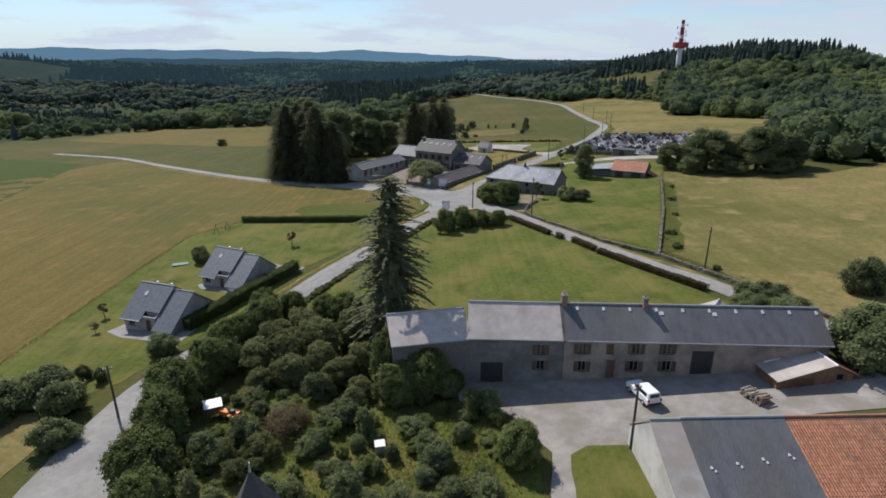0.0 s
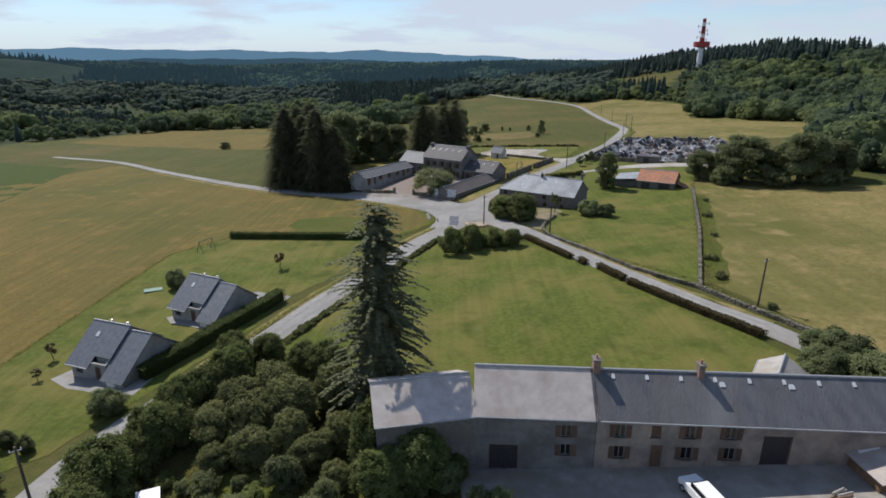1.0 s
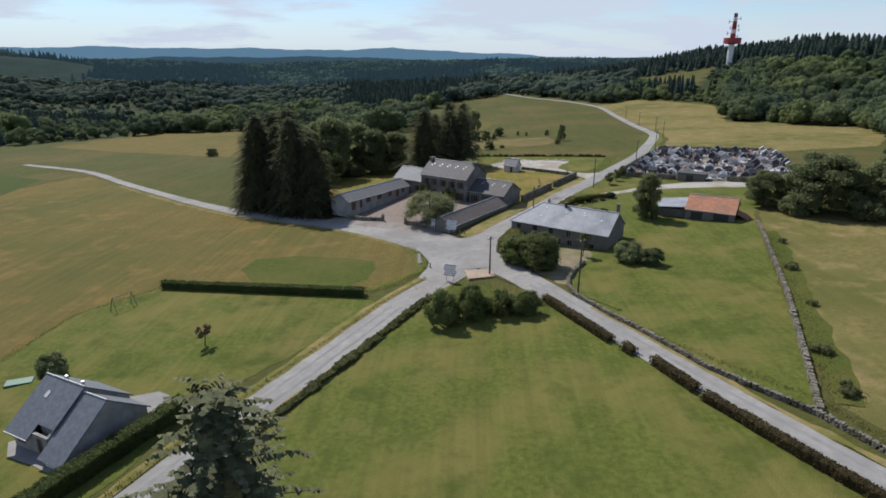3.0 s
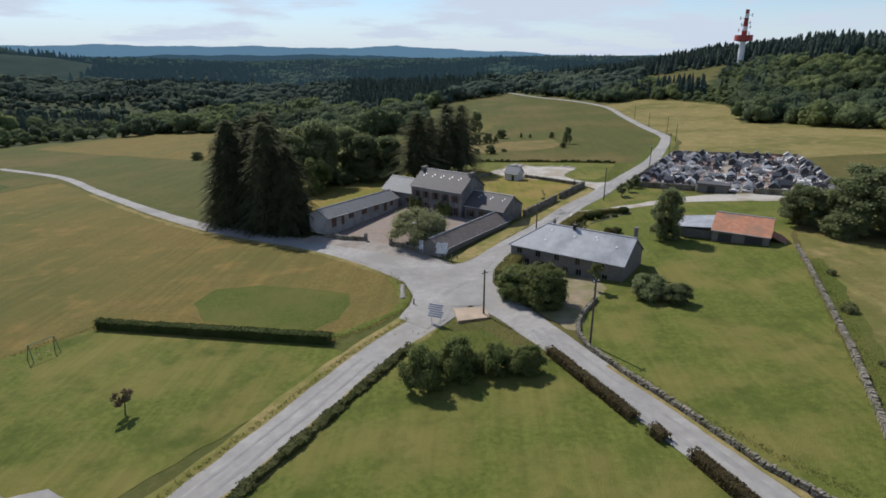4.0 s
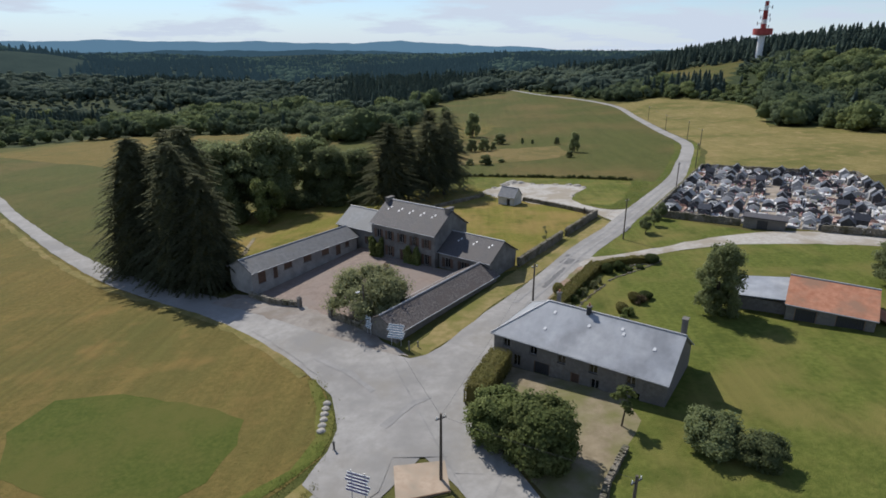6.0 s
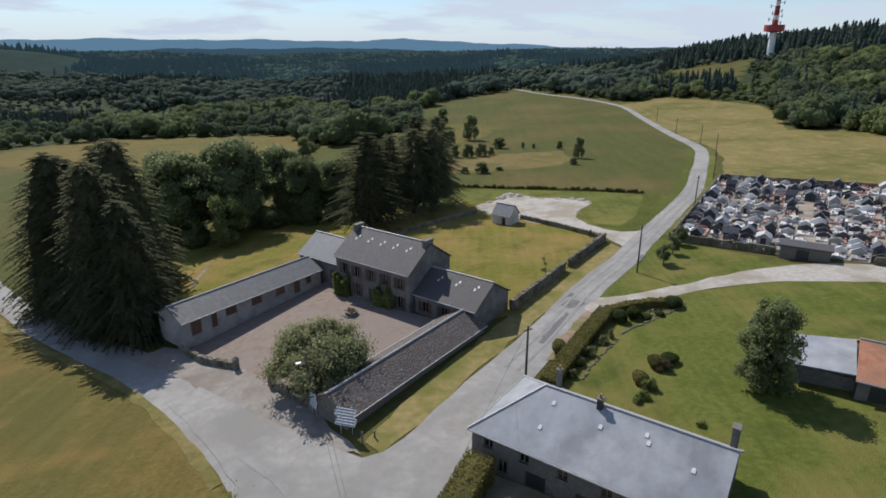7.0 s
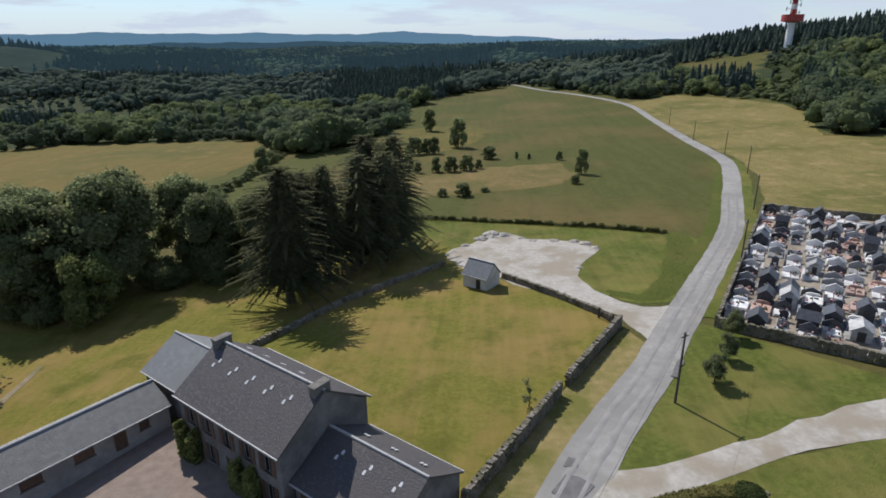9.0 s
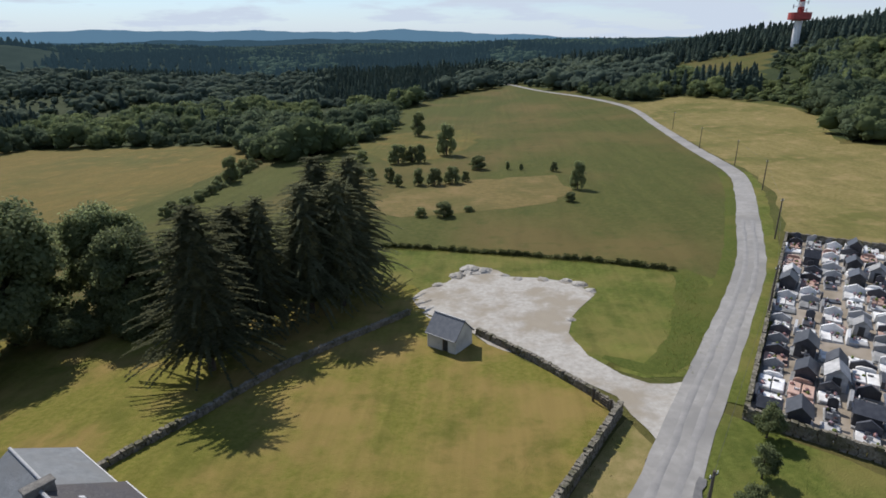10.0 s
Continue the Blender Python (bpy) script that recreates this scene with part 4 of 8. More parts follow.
def gable_house(name, label, x, y, angle, L, D, zb, ze, zr, wall_m, roof_m, front=(), windows=(), doors=(), thick=0.45, over=0.35, ridge_y=None, hip=0.0, trim=None, category="house", roof_label="", side_holes=()):
    """A house with its front along local x at y = 0: walls with openings, two roof slopes (hip: the ridge stops short of the left end), ridge cap and gutters.
    windows: (x, z, w, h, shutters) and doors: (x, w, h) with z over the base zb."""
    th = thing(name, label, category, pose(x, y, 0, 0, 0, angle))
    ry = D / 2 if ridge_y is None else ridge_y
    zd = zb - 1.5
    holes = [(wx, wx + w, zb + wz, zb + wz + h) for wx, wz, w, h, *_ in windows] + [(dx, dx + w, zb, zb + h) for dx, w, h, *_ in doors]
    part("front_wall", wall_panel(bmesh.new(), L, zd, ze - 0.02, 0, thick, holes), wall_m, th)
    part("back_wall", boxed(0, L, D - thick, D, zd, ze - 0.02), wall_m, th)
    zg = ze + (zr - ze) - 0.16
    gable = [(thick, zd), (D - thick, zd), (D - thick, ze - 0.02), (ry, zg), (thick, ze - 0.02)]
    plain = [(thick, zd), (D - thick, zd), (D - thick, ze - 0.02), (thick, ze - 0.02)]
    part("side_wall", prism(bmesh.new(), plain if hip else gable, 0, thick), wall_m, th)
    part("side_wall", prism(bmesh.new(), gable, L - thick, L), wall_m, th)
    s1, s2 = (zr - ze) / ry, (zr - ze) / (D - ry)
    o = over
    fy, fz, by, bz = -o, ze - o * s1, D + o, ze - o * s2
    lx, rx = -o * 0.6, L + o * 0.6
    hx = hip if hip else lx
    part("roof_front", slab(bmesh.new(), [(lx, fy, fz), (rx, fy, fz), (rx, ry, zr), (hx, ry, zr)], 0.14), roof_m, th, roof_label)
    part("roof_back", slab(bmesh.new(), [(rx, by, bz), (lx, by, bz), (hx, ry, zr), (rx, ry, zr)], 0.14), roof_m, th, roof_label)
    if hip:
        part("roof_hip", slab(bmesh.new(), [(lx, by, bz), (lx, fy, fz), (hx, ry, zr)], 0.14), roof_m, th, roof_label)
    tm = trim or M_RIDGE
    if hip:
        for hy, hz in ((fy, fz), (by, bz)):
            part("hip_cap", tube(bmesh.new(), (lx, hy, hz), (hx, ry, zr), 0.1, 0.1, 6), tm, th, "pale hip capping")
    part("ridge_cap", tube(bmesh.new(), (hx, ry, zr + 0.0), (rx, ry, zr + 0.0), 0.13, 0.13, 8), tm, th, "pale ridge capping")
    part("gutter", tube(bmesh.new(), (lx, fy - 0.06, fz - 0.08), (rx, fy - 0.06, fz - 0.08), 0.075, 0.075, 6), tm, th, "zinc gutter")
    part("gutter", tube(bmesh.new(), (lx, by + 0.06, bz - 0.08), (rx, by + 0.06, bz - 0.08), 0.075, 0.075, 6), tm, th, "zinc gutter")
    for wx, wz, w, h, *opt in windows:
        window(th, wx, 0, zb + wz, w, h, shutters=(opt[0] if opt else True), closed=(opt[1] if len(opt) > 1 else False))
    for dx, w, h, *opt in doors:
        door(th, dx, 0, zb, w, h, opt[0] if opt else None)
    th["slope"] = s1
    return th


def skylight(parent, x, f, ry, ze, zr, w=0.24, h=0.34, back=0.0):
    """A small roof light with a rounded head on the front slope, a share f of the way up it; back: depth of a slope behind the ridge."""
    s = (zr - ze) / (back or ry)
    y, z = ry * f, ze + (zr - ze) * f
    out = [(0, 0), (w, 0), (w, h * 0.75), (w * 0.75, h), (w * 0.25, h), (0, h * 0.75)]
    if back:
        pts = [(x + a, ry + back * (1 - f) - b, z + 0.07 + b * s) for a, b in out][::-1]
    else:
        pts = [(x + a, y + b, z + 0.07 + b * s) for a, b in out]
    return part("skylight", slab(bmesh.new(), pts, 0.07), M_ROOFLIGHT, parent, "small white roof light")


# the school house: a two-storey block, wings and sheds round a court
SA, SX, SY = -32.5, 0.0, 190.0
s_u, s_n = (math.cos(radians(SA)), math.sin(radians(SA))), (-math.sin(radians(SA)), math.cos(radians(SA)))


def school(a, b):
    return SX + a * s_u[0] + b * s_n[0], SY + a * s_u[1] + b * s_n[1]


CZ = -2.3       # level of the court
court_pts = [school(a, b) for a, b in ((-15.5, -20.5), (9.8, -21.2), (9.8, 3.2), (4, 2.2), (-10.5, 2.2), (-10.5, 4.5), (-15.5, 4.5))]
drape("school_court", court_pts, M_COURT, 0.1, "reddish-brown gravel court of the school house", "courtyard", jag=0.0, step=5)
mx, my = school(-10.3, 2.1)
main_w = [(1.2, 3.7, 1.0, 1.6, True), (3.7, 3.7, 1.0, 1.6, True), (6.5, 3.7, 1.0, 1.6, True), (9.3, 3.7, 1.0, 1.6, True), (11.9, 3.7, 1.0, 1.6, True),
          (1.2, 0.8, 1.0, 1.8, True), (3.7, 0.8, 1.0, 1.8, True), (9.3, 0.8, 1.0, 1.8, True), (11.9, 0.8, 1.0, 1.8, True)]
school_house = gable_house("school_house", "two-storey grey stone school house with a dark slate roof", mx, my, SA, 14.1, 9.6, CZ, 4.15, 7.3, M_RENDER, M_SLATE, windows=main_w, doors=[(6.45, 1.1, 2.5)])
chimney(school_house, 0.35, 4.8, 6.2, 7.6, 0.7, 1.7, M_STONE, pots=0)
chimney(school_house, 13.7, 4.8, 6.2, 7.6, 0.7, 1.7, M_STONE, pots=0)
for i in range(5):
    skylight(school_house, 1.5 + i * 2.45, 0.56, 4.8, 4.15, 7.3)
    skylight(school_house, 1.9 + i * 2.45, 0.66, 4.8, 4.15, 7.3)
    skylight(school_house, 1.7 + i * 2.45, 0.6, 4.8, 4.15, 7.3, back=4.8)
    skylight(school_house, 2.05 + i * 2.45, 0.6, 4.8, 4.15, 7.3, back=4.8)
part("doorstep", boxed(5.7, 8.3, -1.3, 0, CZ - 0.5, CZ + 0.2, bevel=0.03), M_STONE, school_house)
part("doorstep", boxed(6.1, 7.9, -0.85, 0, CZ + 0.2, CZ + 0.36, bevel=0.03), M_STONE, school_house)

wx, wy = school(4.1, 3.0)
east_wing = gable_house("school_wing", "low stone side wing with a dark slate roof", wx, wy, SA, 10.0, 8.4, CZ, 1.25, 3.7, M_RENDER, M_SLATE, windows=[(1.2, 0.9, 1.1, 1.6, True), (4.4, 0.9, 1.1, 1.6, True)])
for i in range(3):
    skylight(east_wing, 2.1 + i * 3.0, 0.55, 4.3, 1.25, 3.7)
    skylight(east_wing, 2.4 + i * 3.0, 0.66, 4.3, 1.25, 3.7)
    skylight(east_wing, 2.1 + i * 3.0, 0.6, 4.3, 1.25, 3.7, back=4.3)
    skylight(east_wing, 2.45 + i * 3.0, 0.6, 4.3, 1.25, 3.7, back=4.3)
wx, wy = school(-21.3, 4.4)
gable_house("school_wing", "low stone side wing with a pale grey slate roof", wx, wy, SA, 11.0, 8.0, CZ, 1.5, 4.0, M_RENDER, M_SLATE_PALE, windows=[(7.5, 0.9, 0.9, 1.4, True)], doors=[(9.2, 1.0, 2.1)])
# the long shed by the lane: its front runs along the court
wx, wy = school(9.5, 3.4)
lane_shed = gable_house("lane_shed", "long low stone shed with rough dark slate roof by the lane", wx, wy, SA - 90, 24.6, 5.7, -2.4, -0.55, 0.98, M_STONE, M_SLATE_ROUGH, windows=[(3, 0.6, 0.8, 0.7, False), (12, 0.6, 0.8, 0.7, False)], doors=[(7.0, 1.1, 1.7), (17.5, 1.1, 1.7)], ridge_y=2.9)
# the long class building on the other side of the court, monopitch look with its ridge to the back
wx, wy = school(-15.5, -20.2)
class_w = [(6.4, 0.95, 1.7, 1.1, False, True), (10.6, 0.95, 1.7, 1.1, False, True), (14.8, 0.95, 1.7, 1.1, False, True), (20.6, 0.95, 1.0, 1.1, False, True)]
gable_house("class_building", "long low class building with closed brown shutters, grey slate roof", wx, wy, SA + 90, 23.6, 5.6, -2.35, 0.15, 1.55, M_COTTAGE, M_SLATE_GREY, windows=class_w, doors=[(1.2, 1.5, 2.1), (4.2, 0.9, 2.1), (18.2, 1.2, 2.1)], ridge_y=2.9)

# stone house with the grey sheet roof
bz = -2.0
stone_house = gable_house("stone_house", "long two-storey stone house with a pale grey sheet roof", 13.55, 159.3, -31.4, 19.6, 9.6, bz, 2.45, 5.4, M_STONE, M_ZINC,
                          windows=[(1.2, 2.75, 0.9, 1.2, False), (4.6, 2.75, 0.9, 1.2, False), (8.0, 2.75, 0.9, 1.2, False), (11.6, 2.75, 0.9, 1.2, False), (15.6, 2.75, 0.9, 1.2, False), (2.6, 0.7, 0.9, 1.4, False), (11.9, 0.7, 0.9, 1.4, False), (16.2, 0.7, 0.9, 1.4, False)],
                          doors=[(5.2, 1.9, 2.1, M_DARK), (9.6, 1.0, 2.1)], hip=4.4, ridge_y=5.0, over=0.4)
chimney(stone_house, 19.35, 5.6, 2.0, 6.9, 0.5, 0.7, M_STONE, pots=0)
chimney(stone_house, 9.4, 4.7, 5.0, 6.0, 0.45, 0.45, M_DARK, pots=1)
chimney(stone_house, 4.1, 8.6, 2.2, 5.0, 0.42, 0.42, M_STONE, pots=1)
for hx, f in ((5.6, 0.72), (9.9, 0.62), (13.4, 0.74), (13.7, 0.64), (17.2, 0.5), (5.4, 0.3)):
    skylight(stone_house, hx, f, 5.0, 2.45, 5.4, 0.3, 0.36)

# barn with the red tile roof and its grey lean-to
red_barn = gable_house("tile_barn", "stone barn with an orange-red tile roof and dark openings", 51.0, 168.6, -29.0, 9.4, 9.0, 0.2, 2.8, 5.0, M_STONE, M_TILE, doors=[(1.0, 2.4, 2.0, M_DARK), (5.4, 3.0, 2.1, M_DARK)])
leanto = bmesh.new()
slab(leanto, [(-6.4, 1.0, 2.1), (-0.2, 0.2, 2.9), (-0.2, 7.2, 3.7), (-6.4, 7.2, 2.7)], 0.14)
part("leanto_roof", leanto, M_ZINC, red_barn, "grey fibre-cement lean-to roof")
part("leanto_wall", boxed(-6.2, -0.02, 1.4, 7.0, -1.2, 1.9), M_STONE, red_barn)
ramp = bmesh.new()
slab(ramp, [(9.6, 2.5, 2.2), (12.8, 2.0, 0.9), (12.8, 6.4, 0.9), (9.6, 6.4, 2.2)], 0.12)
part("side_roof", ramp, M_TILE, red_barn)
part("side_wall", boxed(9.42, 12.3, 3.0, 6.2, -1.0, 0.95), M_STONE, red_barn)

# transformer hut beside the parking
hut = gable_house("hut", "small whitewashed hut with a grey slate gable roof", 16.6, 239.8, -33.0, 4.5, 3.7, -3.6, -0.95, 0.9, M_WHITEWALL, M_SLATE_BLUE, doors=[(2.4, 0.9, 2.0, M_DARK)], thick=0.25, over=0.25)

# two holiday cottages
for cx, cy, ca in ((-46.3, 78.7, -18.0), (-41.1, 95.1, -23.0)):
    zb = G(cx + 3, cy) - 0.15
    ze, zr = zb + 2.5, zb + 5.9
    c = thing("cottage", "small grey rendered cottage with stepped blue-grey slate roof", "cottage", pose(cx, cy, 0, 0, 0, ca))
    part("front_wall", wall_panel(bmesh.new(), 5.7, zb - 1.5, ze, 0, 0.3, [(0.7, 1.8, zb + 0.9, zb + 2.0), (3.9, 4.8, zb, zb + 2.1)]), M_COTTAGE, c)
    part("back_wall", boxed(0, 5.7, 8.7, 9.0, zb - 1.5, ze), M_COTTAGE, c)
    gable = [(0.3, zb - 1.5), (8.7, zb - 1.5), (8.7, ze), (4.5, zr - 0.2), (0.3, ze)]
    part("side_wall", prism(bmesh.new(), gable, 0, 0.3), M_COTTAGE, c)
    part("side_wall", prism(bmesh.new(), gable, 5.4, 5.7), M_COTTAGE, c)
    k = (zr - ze) / 4.5                      # the front slope is cut back over the door
    part("roof_front", slab(bmesh.new(), [(-0.25, -0.6, ze - 0.6 * k), (3.4, -0.6, ze - 0.6 * k), (3.4, 4.5, zr), (-0.25, 4.5, zr)], 0.14), M_SLATE_BLUE, c)
    part("roof_front", slab(bmesh.new(), [(3.404, 0.75, ze + 0.75 * k), (5.85, 0.75, ze + 0.75 * k), (5.85, 4.5, zr), (3.404, 4.5, zr)], 0.14), M_SLATE_BLUE, c)
    part("porch_wall", boxed(3.45, 5.4, 0.9, 1.1, zb - 1.0, ze + 0.7 * k), M_COTTAGE, c)
    part("roof_back", slab(bmesh.new(), [(5.85, 9.4, ze - 0.4 * k), (-0.25, 9.4, ze - 0.4 * k), (-0.25, 4.5, zr), (5.85, 4.5, zr)], 0.14), M_SLATE_BLUE, c)
    part("ridge_cap", tube(bmesh.new(), (-0.25, 4.5, zr), (5.85, 4.5, zr), 0.1, 0.1, 6), M_RIDGE, c, "pale ridge capping")
    part("gutter", tube(bmesh.new(), (-0.25, -0.66, ze - 0.6 * k - 0.06), (3.4, -0.66, ze - 0.6 * k - 0.06), 0.07, 0.07, 6), M_RIDGE, c, "zinc gutter")
    window(c, 0.7, 0, zb + 0.9, 1.1, 1.1, shutters=False)
    door(c, 3.9, 0, zb, 0.9, 2.1)
    # the second volume, a little lower, with its own slopes and a plain gable
    z2 = zr - 0.45
    bay = part("bay_wall", prism(bmesh.new(), [(-0.9, zb - 1.5), (8.4, zb - 1.5), (8.4, zb + 2.2), (4.3, z2 - 0.16), (-0.9, z2 - 0.16 - 5.2 * k)], 5.95, 9.2), M_COTTAGE, c)
    part("bay_roof_front", slab(bmesh.new(), [(5.95, -1.3, z2 - 5.6 * k), (9.4, -1.3, z2 - 5.6 * k), (9.4, 4.3, z2), (5.95, 4.3, z2)], 0.12), M_SLATE_BLUE, c)
    part("bay_roof_back", slab(bmesh.new(), [(9.4, 8.8, z2 - 4.5 * k), (5.95, 8.8, z2 - 4.5 * k), (5.95, 4.3, z2), (9.4, 4.3, z2)], 0.12), M_SLATE_BLUE, c)
    part("bay_ridge_cap", tube(bmesh.new(), (5.95, 4.3, z2), (9.4, 4.3, z2), 0.09, 0.09, 6), M_RIDGE, c, "pale ridge capping")
    w = part("window", boxed(6.6, 7.9, -0.97, -0.9, zb + 0.4, zb + 1.2, bevel=0.01), M_WHITE, bay)
    skylight(c, 1.6, 0.6, 4.5, ze, zr, 0.5, 0.6)
    for fx in (2.4, 5.0):
        vent = part("roof_vent", boxed(fx - 0.16, fx + 0.16, 4.75, 5.0, zr - 0.3, zr + 0.2, bevel=0.02), M_METAL, c, "small pale roof vent")
    drape("cottage_terrace", [(cx - 2.6, cy - 0.6), (cx + 1.0, cy - 3.0), (cx + 6, cy - 4.6), (cx + 10.4, cy - 5.2), (cx + 11, cy - 1.5), (cx + 2, cy + 3), (cx - 1, cy + 2.0)] if cy < 90 else [(cx - 1.2, cy + 0.4), (cx + 0.4, cy - 1.8), (cx + 8.2, cy - 5.0), (cx + 9.6, cy - 3.2), (cx + 2, cy + 3)], M_ROAD, 0.06, "pale grey gravel terrace in front of a cottage", "terrace", jag=0.1, step=6)

# the long farmhouse
FA = -2.7
fz = -1.5
H0 = (3.6, 57.9)
hall = gable_house("farmhouse", "grey rendered farmhouse end with a weathered pale fibre-cement roof", H0[0], H0[1], FA, 10.35, 7.4, fz, 4.4, 6.85, M_RENDER, M_FIBRO_PALE, windows=[(7.4, 3.65, 0.9, 1.2), (7.45, 1.75, 0.9, 1.15)], doors=[(1.2, 2.6, 2.6, M_DARK)])
hx1, hy1 = H0[0] + 10.4 * math.cos(radians(FA)), H0[1] + 10.4 * math.sin(radians(FA))
farm = gable_house("farmhouse", "long beige rendered farmhouse with brown shutters and a dark slate roof", hx1, hy1, FA, 28.6, 7.4, fz + 0.3, 4.4, 6.85, M_BEIGE, M_SLATE_FARM,
                   windows=[(1.6, 3.55, 0.9, 1.25), (4.65, 3.65, 0.8, 1.2, False, True), (7.45, 3.7, 0.9, 1.25), (10.85, 3.75, 0.9, 1.25), (1.65, 1.4, 0.9, 1.25), (7.35, 1.55, 0.95, 1.25), (10.95, 1.65, 0.95, 1.25)],
                   doors=[(4.75, 1.0, 2.9), (14.0, 2.4, 4.25, M_DARK)])
chimney(farm, 0.3, 3.7, 6.2, 7.8, 0.6, 0.9, pots=1)
chimney(farm, 9.4, 3.5, 6.2, 7.7, 0.5, 0.8, pots=1)
for i in range(10):
    skylight(farm, 1.6 + i * 2.95, 0.78, 3.7, 4.4, 6.85, 0.3, 0.4)
    if i in (3, 5):
        skylight(farm, 2.0 + i * 2.95, 0.68, 3.7, 4.4, 6.85, 0.5, 0.4)
ax, ay = H0[0] - 8.6 * math.cos(radians(12)), H0[1] - 8.6 * math.sin(radians(12))
gable_house("farm_barn", "stone barn end with a weathered fibre-cement roof", ax, ay, 12, 8.6, 7.2, -2.6, 4.3, 6.1, M_STONE, M_FIBRO_PALE, doors=[(3.0, 3.0, 3.0, M_DARK)])

# shed in the yard: ridge running towards the yard, plank gable, grey sheet roof
shed = thing("yard_shed", "low plank shed with a patched grey sheet roof", "shed", pose(35.2, 52.4, 0, 0, 0, 5))
part("roof_front", slab(bmesh.new(), [(0, 0, 1.75), (6.4, 0.2, 3.25), (6.4, 6.2, 3.25), (0, 6.0, 1.75)], 0.09), M_FIBRO_PALE, shed)
part("roof_back", slab(bmesh.new(), [(6.4, 0.2, 3.25), (9.3, 0.3, 1.9), (9.3, 6.2, 1.9), (6.4, 6.2, 3.25)], 0.09), M_TILE_BED, shed)
for i in range(26):
    xa = 0.35 + 8.5 * i / 26
    top = float(np.interp(xa + 0.16, [0, 6.4, 9.3], [1.6, 3.05, 1.7]))
    part("plank", boxed(xa + 0.01, xa + 8.5 / 26 - 0.01, 0.5, 0.55, 0.0, top), M_WOOD, shed)
part("back_wall", boxed(0.4, 8.8, 5.4, 5.7, -0.2, 1.7), M_STONE, shed)
part("side_wall", boxed(0.35, 0.6, 0.6, 5.4, -0.2, 1.65), M_WOOD, shed)
part("side_wall", boxed(8.6, 8.85, 0.6, 5.4, -0.2, 1.8), M_WOOD, shed)
part("shed_door", boxed(2.2, 4.4, 0.44, 0.5, 0.1, 1.7), M_SHUTTER, shed)
part("shed_window", boxed(6.9, 7.6, 0.45, 0.5, 1.4, 2.0), M_GLASS, shed)


def shed_patch(x0, x1, y0, y1, up, thick, material, label):
    part("roof_sheet", slab(bmesh.new(), [(x, y, 1.75 + x * 1.5 / 6.4 + up) for x, y in ((x0, y0), (x1, y0), (x1, y1), (x0, y1))], thick), material, shed, label)


shed_patch(0.9, 2.6, 3.6, 5.7, 0.05, 0.04, M_WHITE, "white translucent roof sheet")
shed_patch(2.7, 4.0, 4.6, 5.8, 0.035, 0.025, M_SLATE, "dark roof patch")
part("ridge_cap", tube(bmesh.new(), (6.4, 0.1, 3.28), (6.4, 6.2, 3.28), 0.1, 0.1, 6), M_WHITE, shed)

# big barn beside the yard: slate bay and red tile bay
big_barn = gable_house("yard_barn", "old barn with a streaked dark slate roof", 20.7, 34.45, 1.5, 8.75, 11.6, -1.2, 1.6, 4.7, M_STONE, M_SLATE_FARM, ridge_y=7.4, over=0.1)
gable_house("barn_porch", "pale rendered barn end with a tan fibre-cement roof", 18.1, 34.4, 1.5, 2.5, 11.4, -1.6, 1.5, 4.6, M_WHITEWALL, M_FIBRO, ridge_y=7.4, category="barn", over=0.1)
for i, f in ((0.8, 0.42), (3.0, 0.46), (5.2, 0.5), (7.5, 0.54)):
    skylight(big_barn, i, f, 7.4, 1.6, 4.7, 0.2, 0.22)
    skylight(big_barn, i + 0.25, f - 0.035, 7.4, 1.6, 4.7, 0.16, 0.2)
tile_barn = gable_house("yard_barn", "old barn with a red clay tile roof", 29.5, 34.7, 1.5, 16.0, 11.6, -1.0, 1.6, 4.65, M_STONE, M_TILE_BED, ridge_y=7.4, trim=M_TILE, over=0.15)

# turret roof over the garden
turret = thing("turret", "square stone turret with a steep dark slate pyramid roof", "tower", pose(-12.2, 31.5, 0, 0, 0, 12))
part("turret_wall", boxed(-1.7, 1.7, -1.7, 1.7, -4.0, 3.2, bevel=0.05), M_STONE, turret)
b = bmesh.new()
tip = b.verts.new((0, 0, 7.9))
base = [b.verts.new(p) for p in ((-2.0, -2.0, 3.1), (2.0, -2.0, 3.1), (2.0, 2.0, 3.1), (-2.0, 2.0, 3.1))]
for i in range(4):
    b.faces.new((base[i], base[(i + 1) % 4], tip))
b.faces.new(base[::-1])
part("turret_roof", b, M_SLATE, turret)
part("finial", tube(bmesh.new(), (0, 0, 7.75), (0, 0, 8.5), 0.1, 0.03, 8), M_METAL, turret)

# garage with a pale roof behind the farmhouse
gable_house("garden_shed", "small shed with a pale fibre-cement roof behind the farmhouse", 36.6, 66.4, 55, 4.6, 4.0, 0.2, 1.7, 2.9, M_RENDER, M_FIBRO, category="shed")


